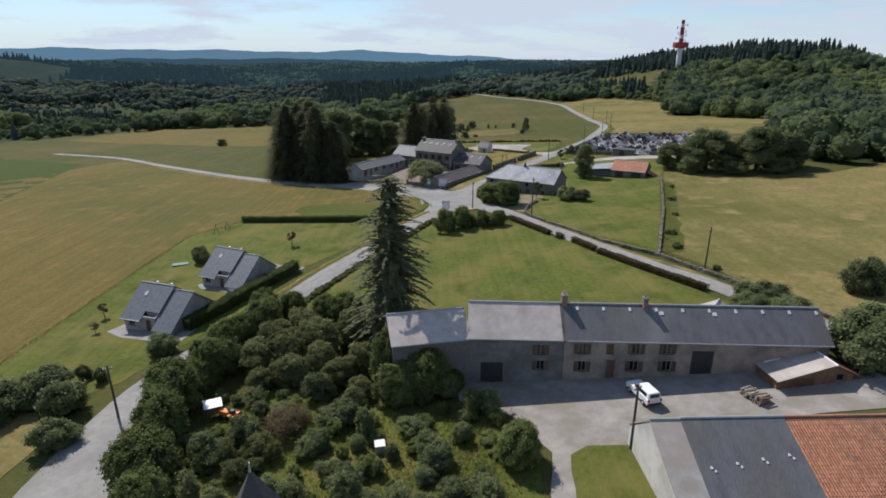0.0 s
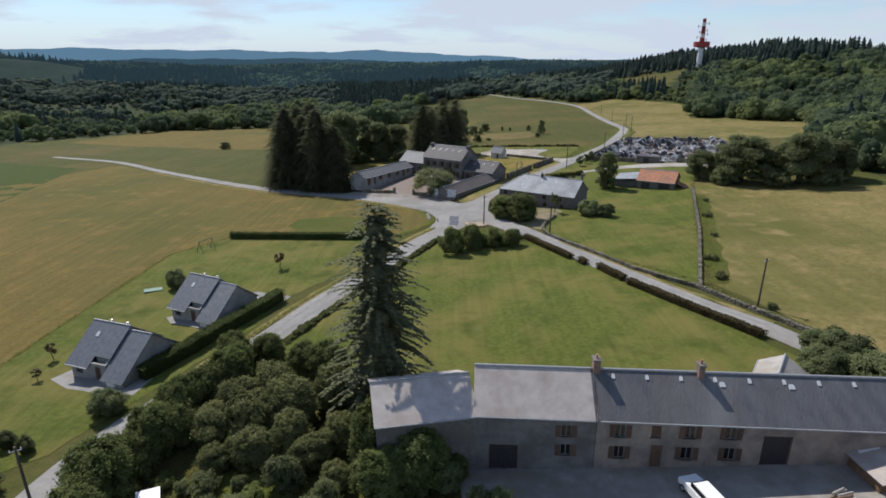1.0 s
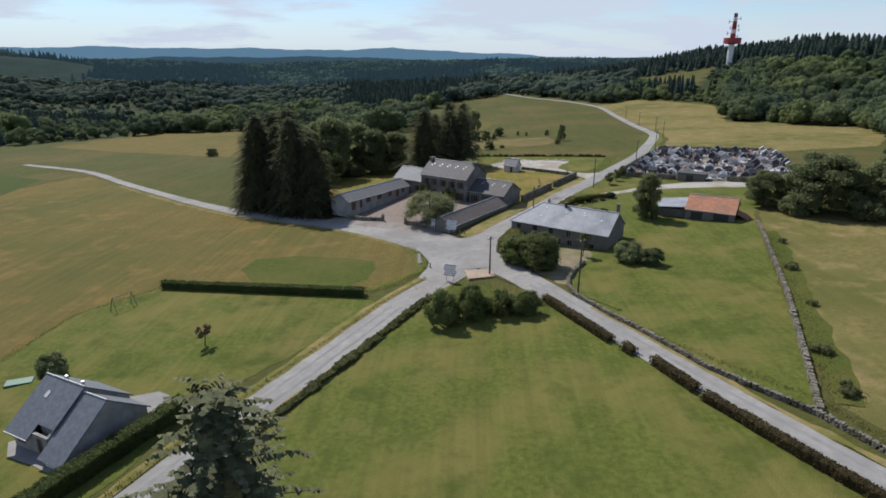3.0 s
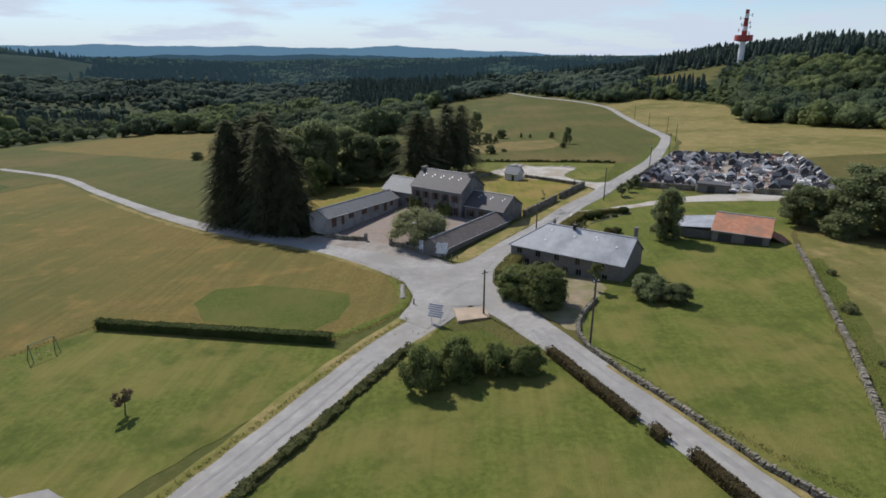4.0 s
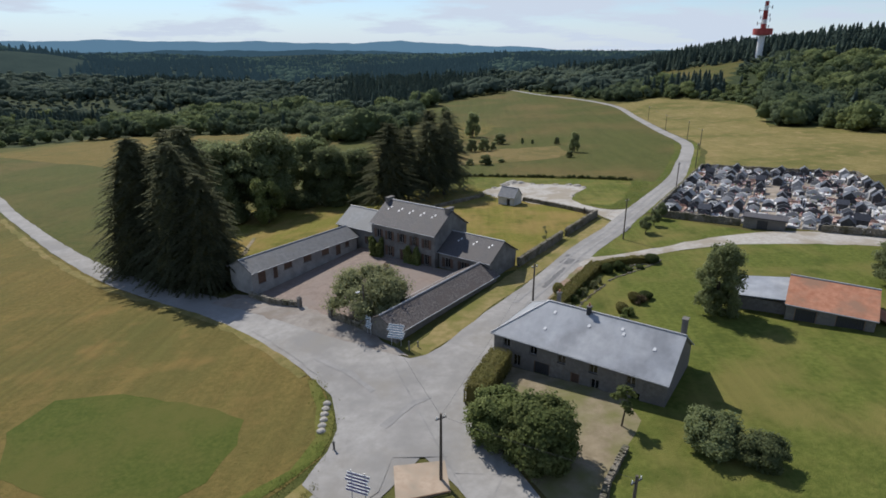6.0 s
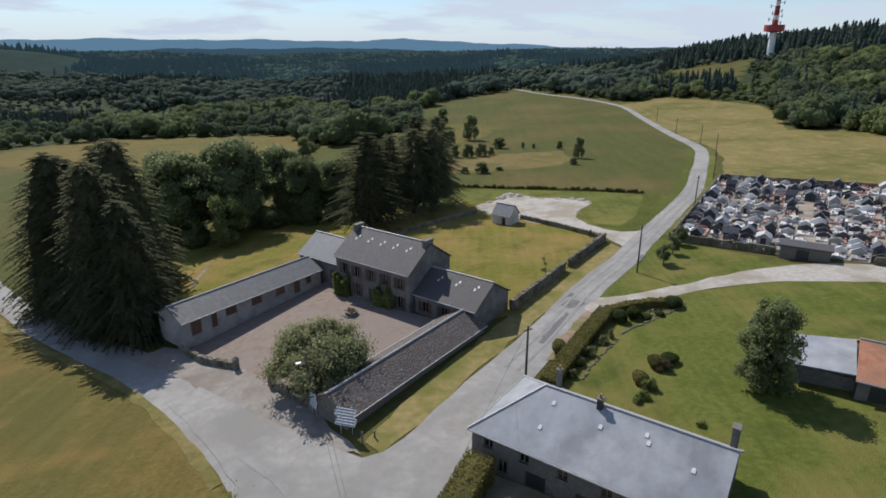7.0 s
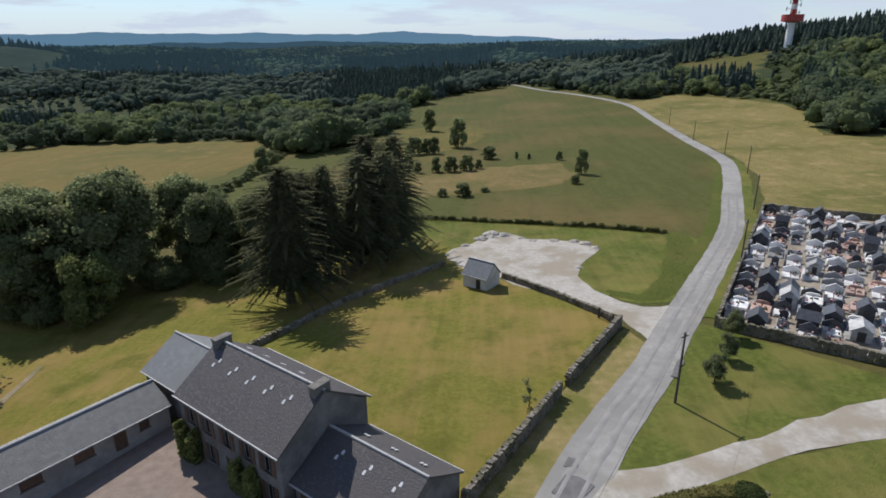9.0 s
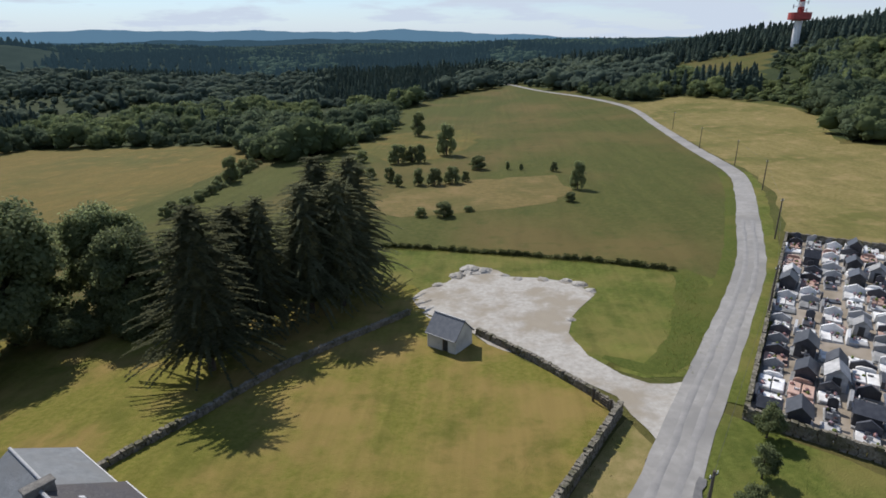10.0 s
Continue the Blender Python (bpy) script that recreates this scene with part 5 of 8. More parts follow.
# ---- the mast on the hill ----
mast = thing("radio_mast", "tall white radio mast with red and white lattice head", "mast", pose(273.5, 691, 0))
mz = G(273.5, 691)
part("shaft", tube(bmesh.new(), (0, 0, mz - 1), (0, 0, 47), 3.1, 2.7, 20), M_WHITE, mast)
b = bmesh.new()
tube(b, (0, 0, 45.2), (0, 0, 46.2), 3.2, 8.2, 20)
tube(b, (0, 0, 46.2), (0, 0, 51.4), 8.4, 8.4, 20)
part("platform", b, M_MAST_RED, mast)
for i in range(6):
    z0 = 51.4 + i * 3.9
    b = bmesh.new()
    r = 2.8 - i * 0.2
    for k in range(4):
        a0, a1 = math.pi / 2 * k + 0.3, math.pi / 2 * (k + 1) + 0.3
        p, q = (r * math.cos(a0), r * math.sin(a0)), (r * math.cos(a1), r * math.sin(a1))
        tube(b, (*p, z0), (*p, z0 + 3.9), 0.35, 0.35, 6)
        tube(b, (*p, z0), (*q, z0 + 3.9), 0.22, 0.22, 6)
        tube(b, (*q, z0), (*p, z0 + 3.9), 0.22, 0.22, 6)
        tube(b, (*p, z0 + 3.9), (*q, z0 + 3.9), 0.25, 0.25, 6)
    tube(b, (0, 0, z0), (0, 0, z0 + 3.9), 1.5, 1.5, 10)
    part("lattice", b, M_WHITE if i % 3 == 1 else M_MAST_RED, mast)
for i, (z0, a) in enumerate(((53, 0.3), (56, 2.8), (59, 0.2), (63, 0.4), (67, 3.0), (61, 3.6), (70, 0.1))):
    b = bmesh.new()
    tube(b, (0, 0, z0), (5.5 * math.cos(a), 5.5 * math.sin(a), z0), 0.2, 0.2, 6)
    tube(b, (5.5 * math.cos(a), 5.5 * math.sin(a), z0 - 1.5), (5.5 * math.cos(a), 5.5 * math.sin(a), z0 + 1.5), 0.5, 0.5, 8)
    part("antenna", b, M_METAL, mast)


# ---- trees and shrubs ----
rng = np.random.default_rng(7)


def card_quads(centres, size, aim=None, flat=0.0):
    """Small leaf quads at the centres, turned at random."""
    n = len(centres)
    a = rng.normal(size=(n, 3))
    if aim is not None:
        a = a * 0.7 + aim
    a /= np.linalg.norm(a, axis=1)[:, None]
    b = np.cross(a, rng.normal(size=(n, 3)))
    b /= np.linalg.norm(b, axis=1)[:, None]
    c = np.cross(a, b)
    s = size * rng.uniform(0.6, 1.3, (n, 1))
    b, c = b * s, c * s * rng.uniform(0.6, 1.0, (n, 1))
    return np.stack([centres - b - c * 0.4, centres - c + b * 0.4, centres + b + c * 0.4, centres + c - b * 0.4], 1)


ICO = None


def ico(sub):
    bm = bmesh.new()
    bmesh.ops.create_icosphere(bm, subdivisions=sub, radius=1)
    v = np.array([tuple(q.co) for q in bm.verts])
    f = np.array([[q.index for q in p.verts] for p in bm.faces])
    bm.free()
    return v, f


ICO1, ICO2 = ico(1), ico(2)


def lump(v, amp, seed):
    """Uneven radius for the points of a unit ball."""
    ph = np.random.default_rng(seed).uniform(0, 6, 6)
    w = np.sin(v[:, 0] * 3.1 + ph[0]) * np.sin(v[:, 1] * 2.7 + ph[1]) + 0.6 * np.sin(v[:, 2] * 4.3 + ph[2] + v[:, 0] * 2) + 0.5 * np.sin(v[:, 1] * 6.1 + ph[3]) * np.cos(v[:, 0] * 5.3 + ph[4])
    return v * (1 + amp * w)[:, None]


def crown_clumps(radius, height, n, seed, low=0.0):
    """Centres and radii of the clumps that make up an uneven crown, widest a little below its middle."""
    r = np.random.default_rng(seed)
    out = []
    for i in range(n):
        u = r.uniform(0.05, 0.95)
        wide = math.sqrt(max(0.05, 1 - ((u - 0.42) / 0.6) ** 2))
        a, q = r.uniform(0, 6.283), math.sqrt(r.uniform(0.05, 1)) * 0.86
        rad = radius * r.uniform(0.14, 0.36) * (20 / max(20, n)) ** 0.25
        out.append((np.array([math.cos(a) * q * wide * radius, math.sin(a) * q * wide * radius, low + max(u * height, rad * 0.7)]), rad))
    return out


def broadleaf(name, radius, height, crown_h, leaf, material, seed, n_clump=22, n_leaf=5000, label="", category="tree", core=True, ball=False):
    """A tree: tapered trunk with limbs, and a crown of leaf clumps with gaps. Returns the thing at the origin."""
    th = thing(name, label, category)
    low = height - crown_h
    clumps = crown_clumps(radius, crown_h, n_clump, seed, low)
    r = np.random.default_rng(seed + 1)
    bm = bmesh.new()
    tr = max(0.06, radius * 0.07)
    top = (r.uniform(-0.3, 0.3), r.uniform(-0.3, 0.3), low + crown_h * 0.45)
    tube(bm, (0, 0, -0.4), top, tr * 1.25, tr * 0.6, 9)
    part("trunk", bm, M_BARK, th)
    for c, cr in clumps[:12] if category == "tree" and height > 5 else []:
        z0 = low * r.uniform(0.75, 1.0) + crown_h * 0.1
        foot = Vector(top) * (z0 / max(0.1, top[2]))
        part("limb", tube(bmesh.new(), foot, Vector(c), tr * 0.45, tr * 0.12, 6), M_BARK, th)
    v, f = ICO2
    if ball:                # a clipped crown: leaves in a thin, slightly uneven shell
        d = r.normal(size=(n_leaf, 3))
        d /= np.linalg.norm(d, axis=1)[:, None]
        size = np.array([radius, radius, crown_h * 0.5])
        mid = np.array([0, 0, low + crown_h * 0.48])
        quads = card_quads(mid + lump(d, 0.07, seed) * size * r.uniform(0.9, 1.07, (n_leaf, 1)), leaf, aim=d * 1.2)
        q = lump(v, 0.07, seed) * size * 0.92 + mid
        quads = np.concatenate([quads, np.concatenate([q[f], q[f][:, 2:3]], 1)])
    else:
        vol = np.array([cr ** 2 for c, cr in clumps])
        mid = np.array([0, 0, low + crown_h * 0.4])
        quads = []
        for (c, cr), k in zip(clumps, (vol / vol.sum() * n_leaf).astype(int)):
            d = r.normal(size=(k, 3))
            d /= np.linalg.norm(d, axis=1)[:, None]
            out = (c - mid) / (np.linalg.norm(c - mid) + 0.01)
            p = c + d * cr * (0.55 + 1.0 * r.random((k, 1)) ** 1.6) * np.array([1, 1, 0.85])
            quads.append(card_quads(p, leaf, aim=d * 0.8 + out * 0.7 + np.array([0, 0, 0.3])))
        for i, (c, cr) in enumerate(clumps if core else []):
            q = lump(v, 0.2, seed + i) * cr * 0.6 + c
            quads.append(np.concatenate([q[f], q[f][:, 2:3]], 1))
        quads = np.concatenate(quads)
    ob = new("crown", quads_mesh("crown", quads, material))
    ob.parent = th
    return th


def conifer(name, radius, height, material, seed, levels=26, label="", bare=0.08, dense=1.0, card=0.3, power=0.62, wild=0.15, category="tree", droop=0.42, inner=0.5):
    """A spruce: straight trunk and drooping whorls of needled branches."""
    th = thing(name, label, category)
    r = np.random.default_rng(seed)
    part("trunk", tube(bmesh.new(), (0, 0, -0.5), (0, 0, height * 0.97), radius * 0.085, 0.04, 9), M_BARK, th)
    quads = []
    for i in range(levels):
        f = (i + r.uniform(-0.3, 0.3)) / levels
        f = min(max(f, 0), 0.995)
        z = height * (bare + (1 - bare) * f)
        reach = radius * (1 - f) ** power * r.uniform(0.85, 1.1) + 0.15
        n = int((6 + 6 * (1 - f)) * dense)
        a0 = r.uniform(0, 6.28)
        for k in range(n):
            a = a0 + 6.283 * k / n + r.uniform(-0.25, 0.25)
            L = reach * r.uniform(0.92 - wild * 1.2, 1.0 + wild)
            m = max(3, int(L / (card * 0.42)))
            t = np.linspace(0.12, 1, m)[:, None]
            d = np.array([math.cos(a), math.sin(a), 0.0])
            up = 0.10 + 0.35 * f
            p = np.array([0, 0, z]) + d * L * t + np.array([0, 0, 1.0]) * (L * (up * t - (droop + 0.1 * (1 - f)) * t * t))
            side = np.array([-d[1], d[0], 0])
            w = (card * (1.3 - 0.85 * t) * 1.25)
            p = p + r.normal(size=p.shape) * card * 0.16
            fwd = d * card * 0.75 + np.array([0, 0, -card * 0.22])
            j = r.uniform(0.6, 1.25, (m, 1))
            drop = np.array([0, 0, -1.0]) * w * r.uniform(0.35, 0.8, (m, 1))
            quads.append(np.stack([p - fwd * 0.4, p + side * w * j + drop, p + fwd * j, p - side * w * j + drop], 1))
            if L > 2.2 and i % 3 == 0 and k % 4 == 0:
                part("branch", tube(bmesh.new(), (0, 0, z), tuple(p[-1] * 0.9 + np.array([0, 0, z]) * 0.1), 0.06, 0.015, 4), M_BARK, th)
    # dark inner foliage
    v, f2 = ICO2
    for i in range(9):
        f = i / 9
        q = lump(v, 0.15, seed + i) * np.array([1, 1, 1.3]) * radius * (1 - f) ** power * inner + np.array([0, 0, height * (bare + 0.05 + (0.93 - bare) * f)])
        quads.append(np.concatenate([q[f2], q[f2][:, 2:3]], 1))
    ob = new("crown", quads_mesh("crown", np.concatenate(quads), material))
    ob.parent = th
    return th


def at_ground(x, y, turn=0.0, s=1.0, sz=None, dz=0.0):
    return Matrix.Translation((x, y, G(x, y) + dz)) @ pose(0, 0, 0, 0, 0, turn) @ Matrix.Diagonal((s, s, sz or s, 1))


def plant(proto, places, label="", group=""):
    """Puts the prototype at the first place and copies at the others: (x, y, scale, height scale)."""
    for i, (x, y, s, sz) in enumerate(places):
        m = at_ground(x, y, (x * 37 + y * 91) % 360, s, sz) @ Matrix.Diagonal((1 + 0.16 * math.sin(x * 5.1), 1 + 0.16 * math.cos(y * 3.7), 1, 1))
        if i == 0:
            proto.matrix_basis = m
            ob = proto
        else:
            ob = copy_thing(proto, Matrix.Identity(4))
            ob.matrix_basis = m
        tagged(ob, label, group=group)
    return proto


plant(conifer("spruce", 4.3, 23.0, M_NEEDLE_OLIVE, 11, levels=46, card=0.28, bare=0.05, power=0.4, dense=1.6, wild=0.6, droop=0.4, inner=0.46), [(-5.9, 67.4, 1.0, 1.0)], "tall ragged dark spruce beside the farmhouse barn")
plant(conifer("spruce", 6.9, 25.0, M_NEEDLE, 13, levels=62, card=0.3, dense=1.8, bare=0.02, power=0.5, wild=0.3, droop=0.46, inner=0.62),
      [(-34.0, 187.6, 1.05, 0.78), (-39.5, 190.5, 1.1, 0.98), (-45, 196, 1.1, 0.9), (-51, 198.5, 1.15, 1.0), (-54, 205, 1.1, 0.94), (-44, 204, 1.1, 1.04), (-49.5, 209, 1.1, 1.0), (-41, 197, 1.0, 0.86)],
      "tall dense dark spruce in a group", "spruce group")
plant(conifer("spruce", 6.2, 24.0, M_NEEDLE, 15, levels=50, card=0.31, dense=1.5, bare=0.2, power=0.42, wild=0.6, droop=0.3, inner=0.5),
      [(-9.4, 233.3, 0.9, 0.88), (-9.8, 244.4, 0.85, 0.78), (-6.6, 245.5, 0.85, 0.81), (-2.0, 251, 0.85, 0.84), (2.2, 253.5, 0.85, 0.84), (-2.3, 258.7, 0.95, 0.95), (2.6, 261.0, 0.95, 0.93)],
      "tall loose dark spruce with a bare foot beside the wall", "spruces by the wall")
plant(broadleaf("beech", 8.2, 19.0, 17.8, 0.26, M_LEAF_DARK, 21, 90, 36000),
      [(-50, 236, 1.0, 0.95), (-43, 243, 1.05, 1.05), (-29, 249, 0.8, 0.78), (-58, 244, 1.0, 0.95), (-22, 254, 0.75, 0.7), (-35, 254, 0.95, 0.9), (79, 170, 0.95, 0.62), (91, 164, 1.05, 0.66), (101, 167, 0.8, 0.52), (71, 177, 0.6, 0.4)],
      "broad dark green beech with a dense crown", "broad trees")
plant(broadleaf("maple", 4.6, 10.5, 9.8, 0.2, M_LEAF, 22, 44, 18000), [(-38.5, 229.5, 1.0, 1.0)], "rounded mid-green tree in front of the beeches")
plant(broadleaf("apple_tree", 5.6, 6.6, 5.6, 0.12, M_LEAF_OLIVE, 23, 80, 30000), [(-3.6, 172.6, 1.16, 0.95)], "spreading grey-green fruit tree at the court gate")
plant(broadleaf("lime_tree", 3.6, 9.4, 9.2, 0.13, M_LEAF_FIELD, 25, 120, 22000, core=False), [(43.4, 171.0, 0.9, 1.04)], "rounded mid-green tree beside the tile barn")
plant(broadleaf("round_bush", 3.0, 5.6, 5.5, 0.11, M_LEAF, 27, 170, 30000), [(17.2, 141.4, 1.32, 1.04), (13.7, 144.6, 1.02, 0.86)], "round clipped green tree in front of the stone house", "house bushes")
plant(broadleaf("shrub", 2.5, 3.4, 3.35, 0.1, M_LEAF_DARK, 29, 60, 22000, category="shrub"),
      [(32.6, 143.0, 1.1, 0.9), (35.6, 140.6, 0.9, 0.8),
       (-50, 57, 1.6, 1.1), (-46, 60, 1.5, 1.1), (-42, 57, 1.2, 1.1), (-39.5, 51, 0.9, 0.8), (-36.9, 70, 0.8, 0.8), (-44.4, 64.7, 0.4, 0.5), (-41.7, 63.7, 0.4, 0.5), (60, 75.5, 1.4, 1.4), (47.5, 57.5, 1.8, 1.5), (51, 60, 1.6, 1.4),
       (-46.6, 108.6, 0.7, 0.9), (46, 69, 1.2, 0.8), (42, 71.5, 1.0, 0.7), (-47, 231, 1.6, 1.3), (-54, 233, 1.6, 1.3), (-35, 243, 1.6, 1.4), (-26, 245, 1.5, 1.3), (-20, 247, 1.3, 1.2), (74, 168, 1.5, 1.2), (84, 162, 1.6, 1.3), (96, 160, 1.5, 1.2), (46, 74, 1.1, 0.8), (44.5, 76.5, 0.8, 0.6)],
      "dark green leafy shrub", "shrubs")
plant(broadleaf("shrub", 2.5, 3.4, 3.35, 0.09, M_LEAF, 30, 60, 22000, category="shrub"), [(1.7, 119.8, 1.0, 1.35), (5.4, 121.8, 0.95, 1.3), (9.6, 122.6, 0.8, 1.0), (13.2, 122.4, 0.8, 0.9), (7.6, 123.4, 0.6, 0.6), (11.6, 124, 0.5, 0.6)], "mid-green leafy shrub in rough grass", "crossroads shrubs")
plant(broadleaf("bramble", 1.3, 1.3, 1.25, 0.08, M_LEAF_MIX, 39, 30, 5000, category="shrub"), [(43.2, 99.4, 0.9, 0.6), (44.0, 101.2, 0.6, 0.5), (45.6, 108.4, 1.0, 0.6), (51.6, 121.4, 0.7, 0.5), (56.0, 135.4, 0.9, 0.6), (57.0, 137.2, 0.6, 0.4), (61.4, 149, 0.7, 0.6), (45.2, 88, 0.7, 0.5), (48.6, 80, 0.8, 0.5)], "low green bramble on the bank beside the wall", "brambles")

# thicket and garden between the lane and the farmhouse
garden = [(-26.9, 67, 1.1, 1.2), (-23.9, 72.5, 1.1, 1.25), (-27.7, 62, 1.15, 1.2), (-25.0, 78, 1.0, 1.1), (-29.0, 56, 1.2, 1.3), (-27.8, 50, 1.2, 1.3), (-26.6, 44, 1.2, 1.2), (-21.8, 80, 0.8, 0.8), (-28.4, 58.8, 1.0, 1.05), (-26.8, 64.4, 1.0, 1.0), (-25.4, 69.6, 1.0, 1.15), (-23.8, 75.6, 0.9, 1.1), (-28.8, 53, 1.0, 1.1), (-27.4, 47, 1.0, 1.1), (-24.8, 40, 1.1, 1.0)]
plant(broadleaf("garden_shrub", 2.6, 4.6, 4.5, 0.085, M_LEAF, 33, 190, 36000, category="shrub"), garden + [(-2.5, 60.0, 1.2, 1.5), (-5.2, 58.6, 1.2, 1.5), (-1.2, 56.4, 1.1, 1.2), (-4.4, 55.2, 1.0, 1.0), (7.4, 44.2, 0.8, 0.85), (-12.4, 73, 1.0, 1.25), (-15.4, 74.4, 0.9, 1.1), (2.0, 57, 0.5, 0.5)], "overgrown green garden shrub", "garden shrubs")
plant(broadleaf("garden_shrub", 2.6, 4.2, 4.1, 0.085, M_LEAF_MIX, 31, 190, 36000, category="shrub"), [(-17.6, 69, 1.2, 1.3), (-20.4, 66.6, 1.1, 1.2), (-22, 63.6, 1.0, 1.0), (-18.4, 64.4, 1.1, 1.1), (-15.2, 66.4, 1.2, 1.2), (-14, 62, 1.0, 0.95), (-11.2, 68.6, 1.0, 1.2), (-17, 60.4, 0.9, 0.8), (-11.4, 59.4, 0.8, 0.75), (-9, 61.8, 0.9, 0.9), (-20.6, 59.6, 0.55, 0.6), (-8.6, 56.6, 0.6, 0.55)], "overgrown olive-green garden shrub", "garden shrubs")
gr_ = random.Random(12)
beds = [(2.5, 48.6), (5, 47.4), (1, 44.6), (4, 42.4), (-2, 46.6), (6, 50.2), (-9, 46.4), (-13, 43.6), (-19, 52), (-4, 41), (0, 39), (-8, 39.4), (3.4, 51.4), (5.6, 45.2), (-6.6, 44), (-11, 40.6), (-15, 38.6), (-16, 56), (-20, 43), (2, 36.6), (-22.6, 51), (-24.6, 57.6), (-12.4, 54.6), (-10.4, 50.2), (-7.2, 51.4), (-18.6, 47.4), (-23.6, 46), (-13, 46.4), (-6, 48.6), (-1.4, 50.6), (0.6, 52.4)]
plant(broadleaf("garden_shrub", 1.5, 1.7, 1.6, 0.07, M_LEAF_LIGHT, 35, 40, 12000, category="shrub"), [(x, y, gr_.uniform(0.4, 0.85), gr_.uniform(0.35, 0.9)) for x, y in beds], "light green garden plants", "garden plants")
plant(broadleaf("garden_shrub", 1.5, 1.9, 1.8, 0.07, M_LEAF_DARK, 36, 40, 12000, category="shrub"), [(-11.7, 47.9, 0.9, 1.0), (-9.6, 43.4, 0.9, 0.9), (-12.6, 41, 1.0, 1.0), (-17.2, 45, 0.7, 0.7), (-7.6, 47.2, 0.6, 0.8), (-4.2, 45.6, 0.5, 0.8), (-22.4, 56.6, 0.6, 0.6), (-25, 48.6, 0.9, 0.9), (-21.6, 46, 0.9, 1.0), (-15, 42, 0.9, 0.8), (-1, 42.6, 0.7, 0.7), (-5.6, 39.6, 0.9, 0.8), (-24, 42, 1.0, 1.0), (-19, 40, 1.0, 1.1), (-17.4, 57, 0.6, 0.6)], "dark green bushy garden plants", "garden plants")
plant(broadleaf("garden_shrub", 2.0, 2.6, 2.5, 0.05, M_LEAF_RUST, 37, 60, 9000, core=False, category="shrub"), [(-15.9, 50.6, 1.1, 1.0), (-14.6, 52.4, 0.8, 0.8)], "rust-brown half-dry garden shrub")

rough_ = random.Random(77)
wild = [(rough_.uniform(-24, 6), rough_.uniform(38, 57)) for k in range(60)]
wild = [(x, y) for x, y in wild if abs(x + 22.4) + abs(y - 54) > 3.4 and abs(x + 5.5) + abs(y - 47) > 2.2 and math.hypot(x + 12.2, y - 31.5) > 5]
plant(broadleaf("garden_bush", 1.7, 2.7, 2.6, 0.08, M_LEAF_DARK, 43, 90, 7000, category="shrub"), [(x, y, rough_.uniform(0.5, 1.15), rough_.uniform(0.45, 1.15)) for x, y in wild[::3]], "dark tangled garden bush", "garden bushes")
plant(broadleaf("garden_bush", 1.6, 3.0, 2.9, 0.08, M_LEAF_FIELD, 45, 90, 6000, category="shrub", core=False), [(x, y, rough_.uniform(0.5, 1.1), rough_.uniform(0.5, 1.2)) for x, y in wild[1::3]], "loose grey-green garden bush", "garden bushes")
plant(broadleaf("garden_bush", 1.6, 2.2, 2.1, 0.07, M_LEAF_MIX, 47, 90, 6000, category="shrub", core=False), [(x, y, rough_.uniform(0.4, 1.0), rough_.uniform(0.4, 1.0)) for x, y in wild[2::3]], "sprawling olive-green garden bush", "garden bushes")

# single trees in the hill field
plant(broadleaf("field_tree", 3.0, 6.4, 6.2, 0.15, M_LEAF_FIELD, 41, 60, 9000, core=False),
      [(8.5, 407, 1.5, 1.9), (-9.8, 469, 1.3, 1.8), (-8.8, 390.5, 1.2, 1.1), (-3.6, 392, 0.9, 0.95), (-0.2, 391.4, 0.9, 1.05), (21.5, 373, 1.1, 0.72), (31.8, 371, 0.35, 0.42), (36.3, 369, 0.3, 0.32), (46.7, 363.8, 0.45, 0.5), (50, 334.8, 0.7, 1.2), (45.8, 319.5, 0.5, 0.38), (14.1, 308, 0.9, 0.56), (20.1, 312.5, 0.45, 0.2), (8.5, 308.2, 0.6, 0.35), (3.4, 348.5, 0.75, 0.8), (8.7, 347.7, 0.85, 0.8), (13.9, 349.5, 0.85, 0.8), (-6.6, 355.6, 0.75, 0.75), (-2.7, 347.7, 0.6, 0.58), (54.3, 361, 0.36, 0.56), (-14, 362, 0.8, 0.6), (18, 352, 0.5, 0.5), (-62.9, 363.5, 1.0, 1.35), (-66.3, 381.8, 0.75, 0.75), (-118, 321, 1.0, 0.55), (-250, 420, 1.0, 0.7), (-20, 372, 0.8, 0.5), (-24, 396, 0.9, 0.7)]
      + [(-59.5 - 7.5 * k / 25 + 1.4 * math.sin(k * 2.3), 314 + 84 * k / 25, 0.62 + 0.2 * math.sin(k * 1.7), 0.36 + 0.14 * math.cos(k * 2.9)) for k in range(26)],
      "mid-green bushy tree in the hill field", "field trees")


# ---- far woods ----
def far_conifer(seed):
    """A small spruce of unit height: corners and triangles."""
    r = np.random.default_rng(seed)
    tris = []
    for i in range(7):
        f = i / 7
        z, rad = 0.02 + 0.98 * f, 0.2 * (1 - f) ** 0.8 + 0.012
        n = 8
        for k in range(n):
            a = 6.283 * (k + 0.5 * (i % 2)) / n + r.uniform(-0.2, 0.2)
            q = rad * r.uniform(0.75, 1.3)
            w = 0.5
            tris.append([(0, 0, z + 0.26 * (1 - f * 0.4)), (q * math.cos(a - w), q * math.sin(a - w), z + r.uniform(-0.02, 0.02)), (q * math.cos(a + w), q * math.sin(a + w), z + r.uniform(-0.02, 0.02))])
    v = np.array(tris, float).reshape(-1, 3)
    return v, np.arange(len(v)).reshape(-1, 3)


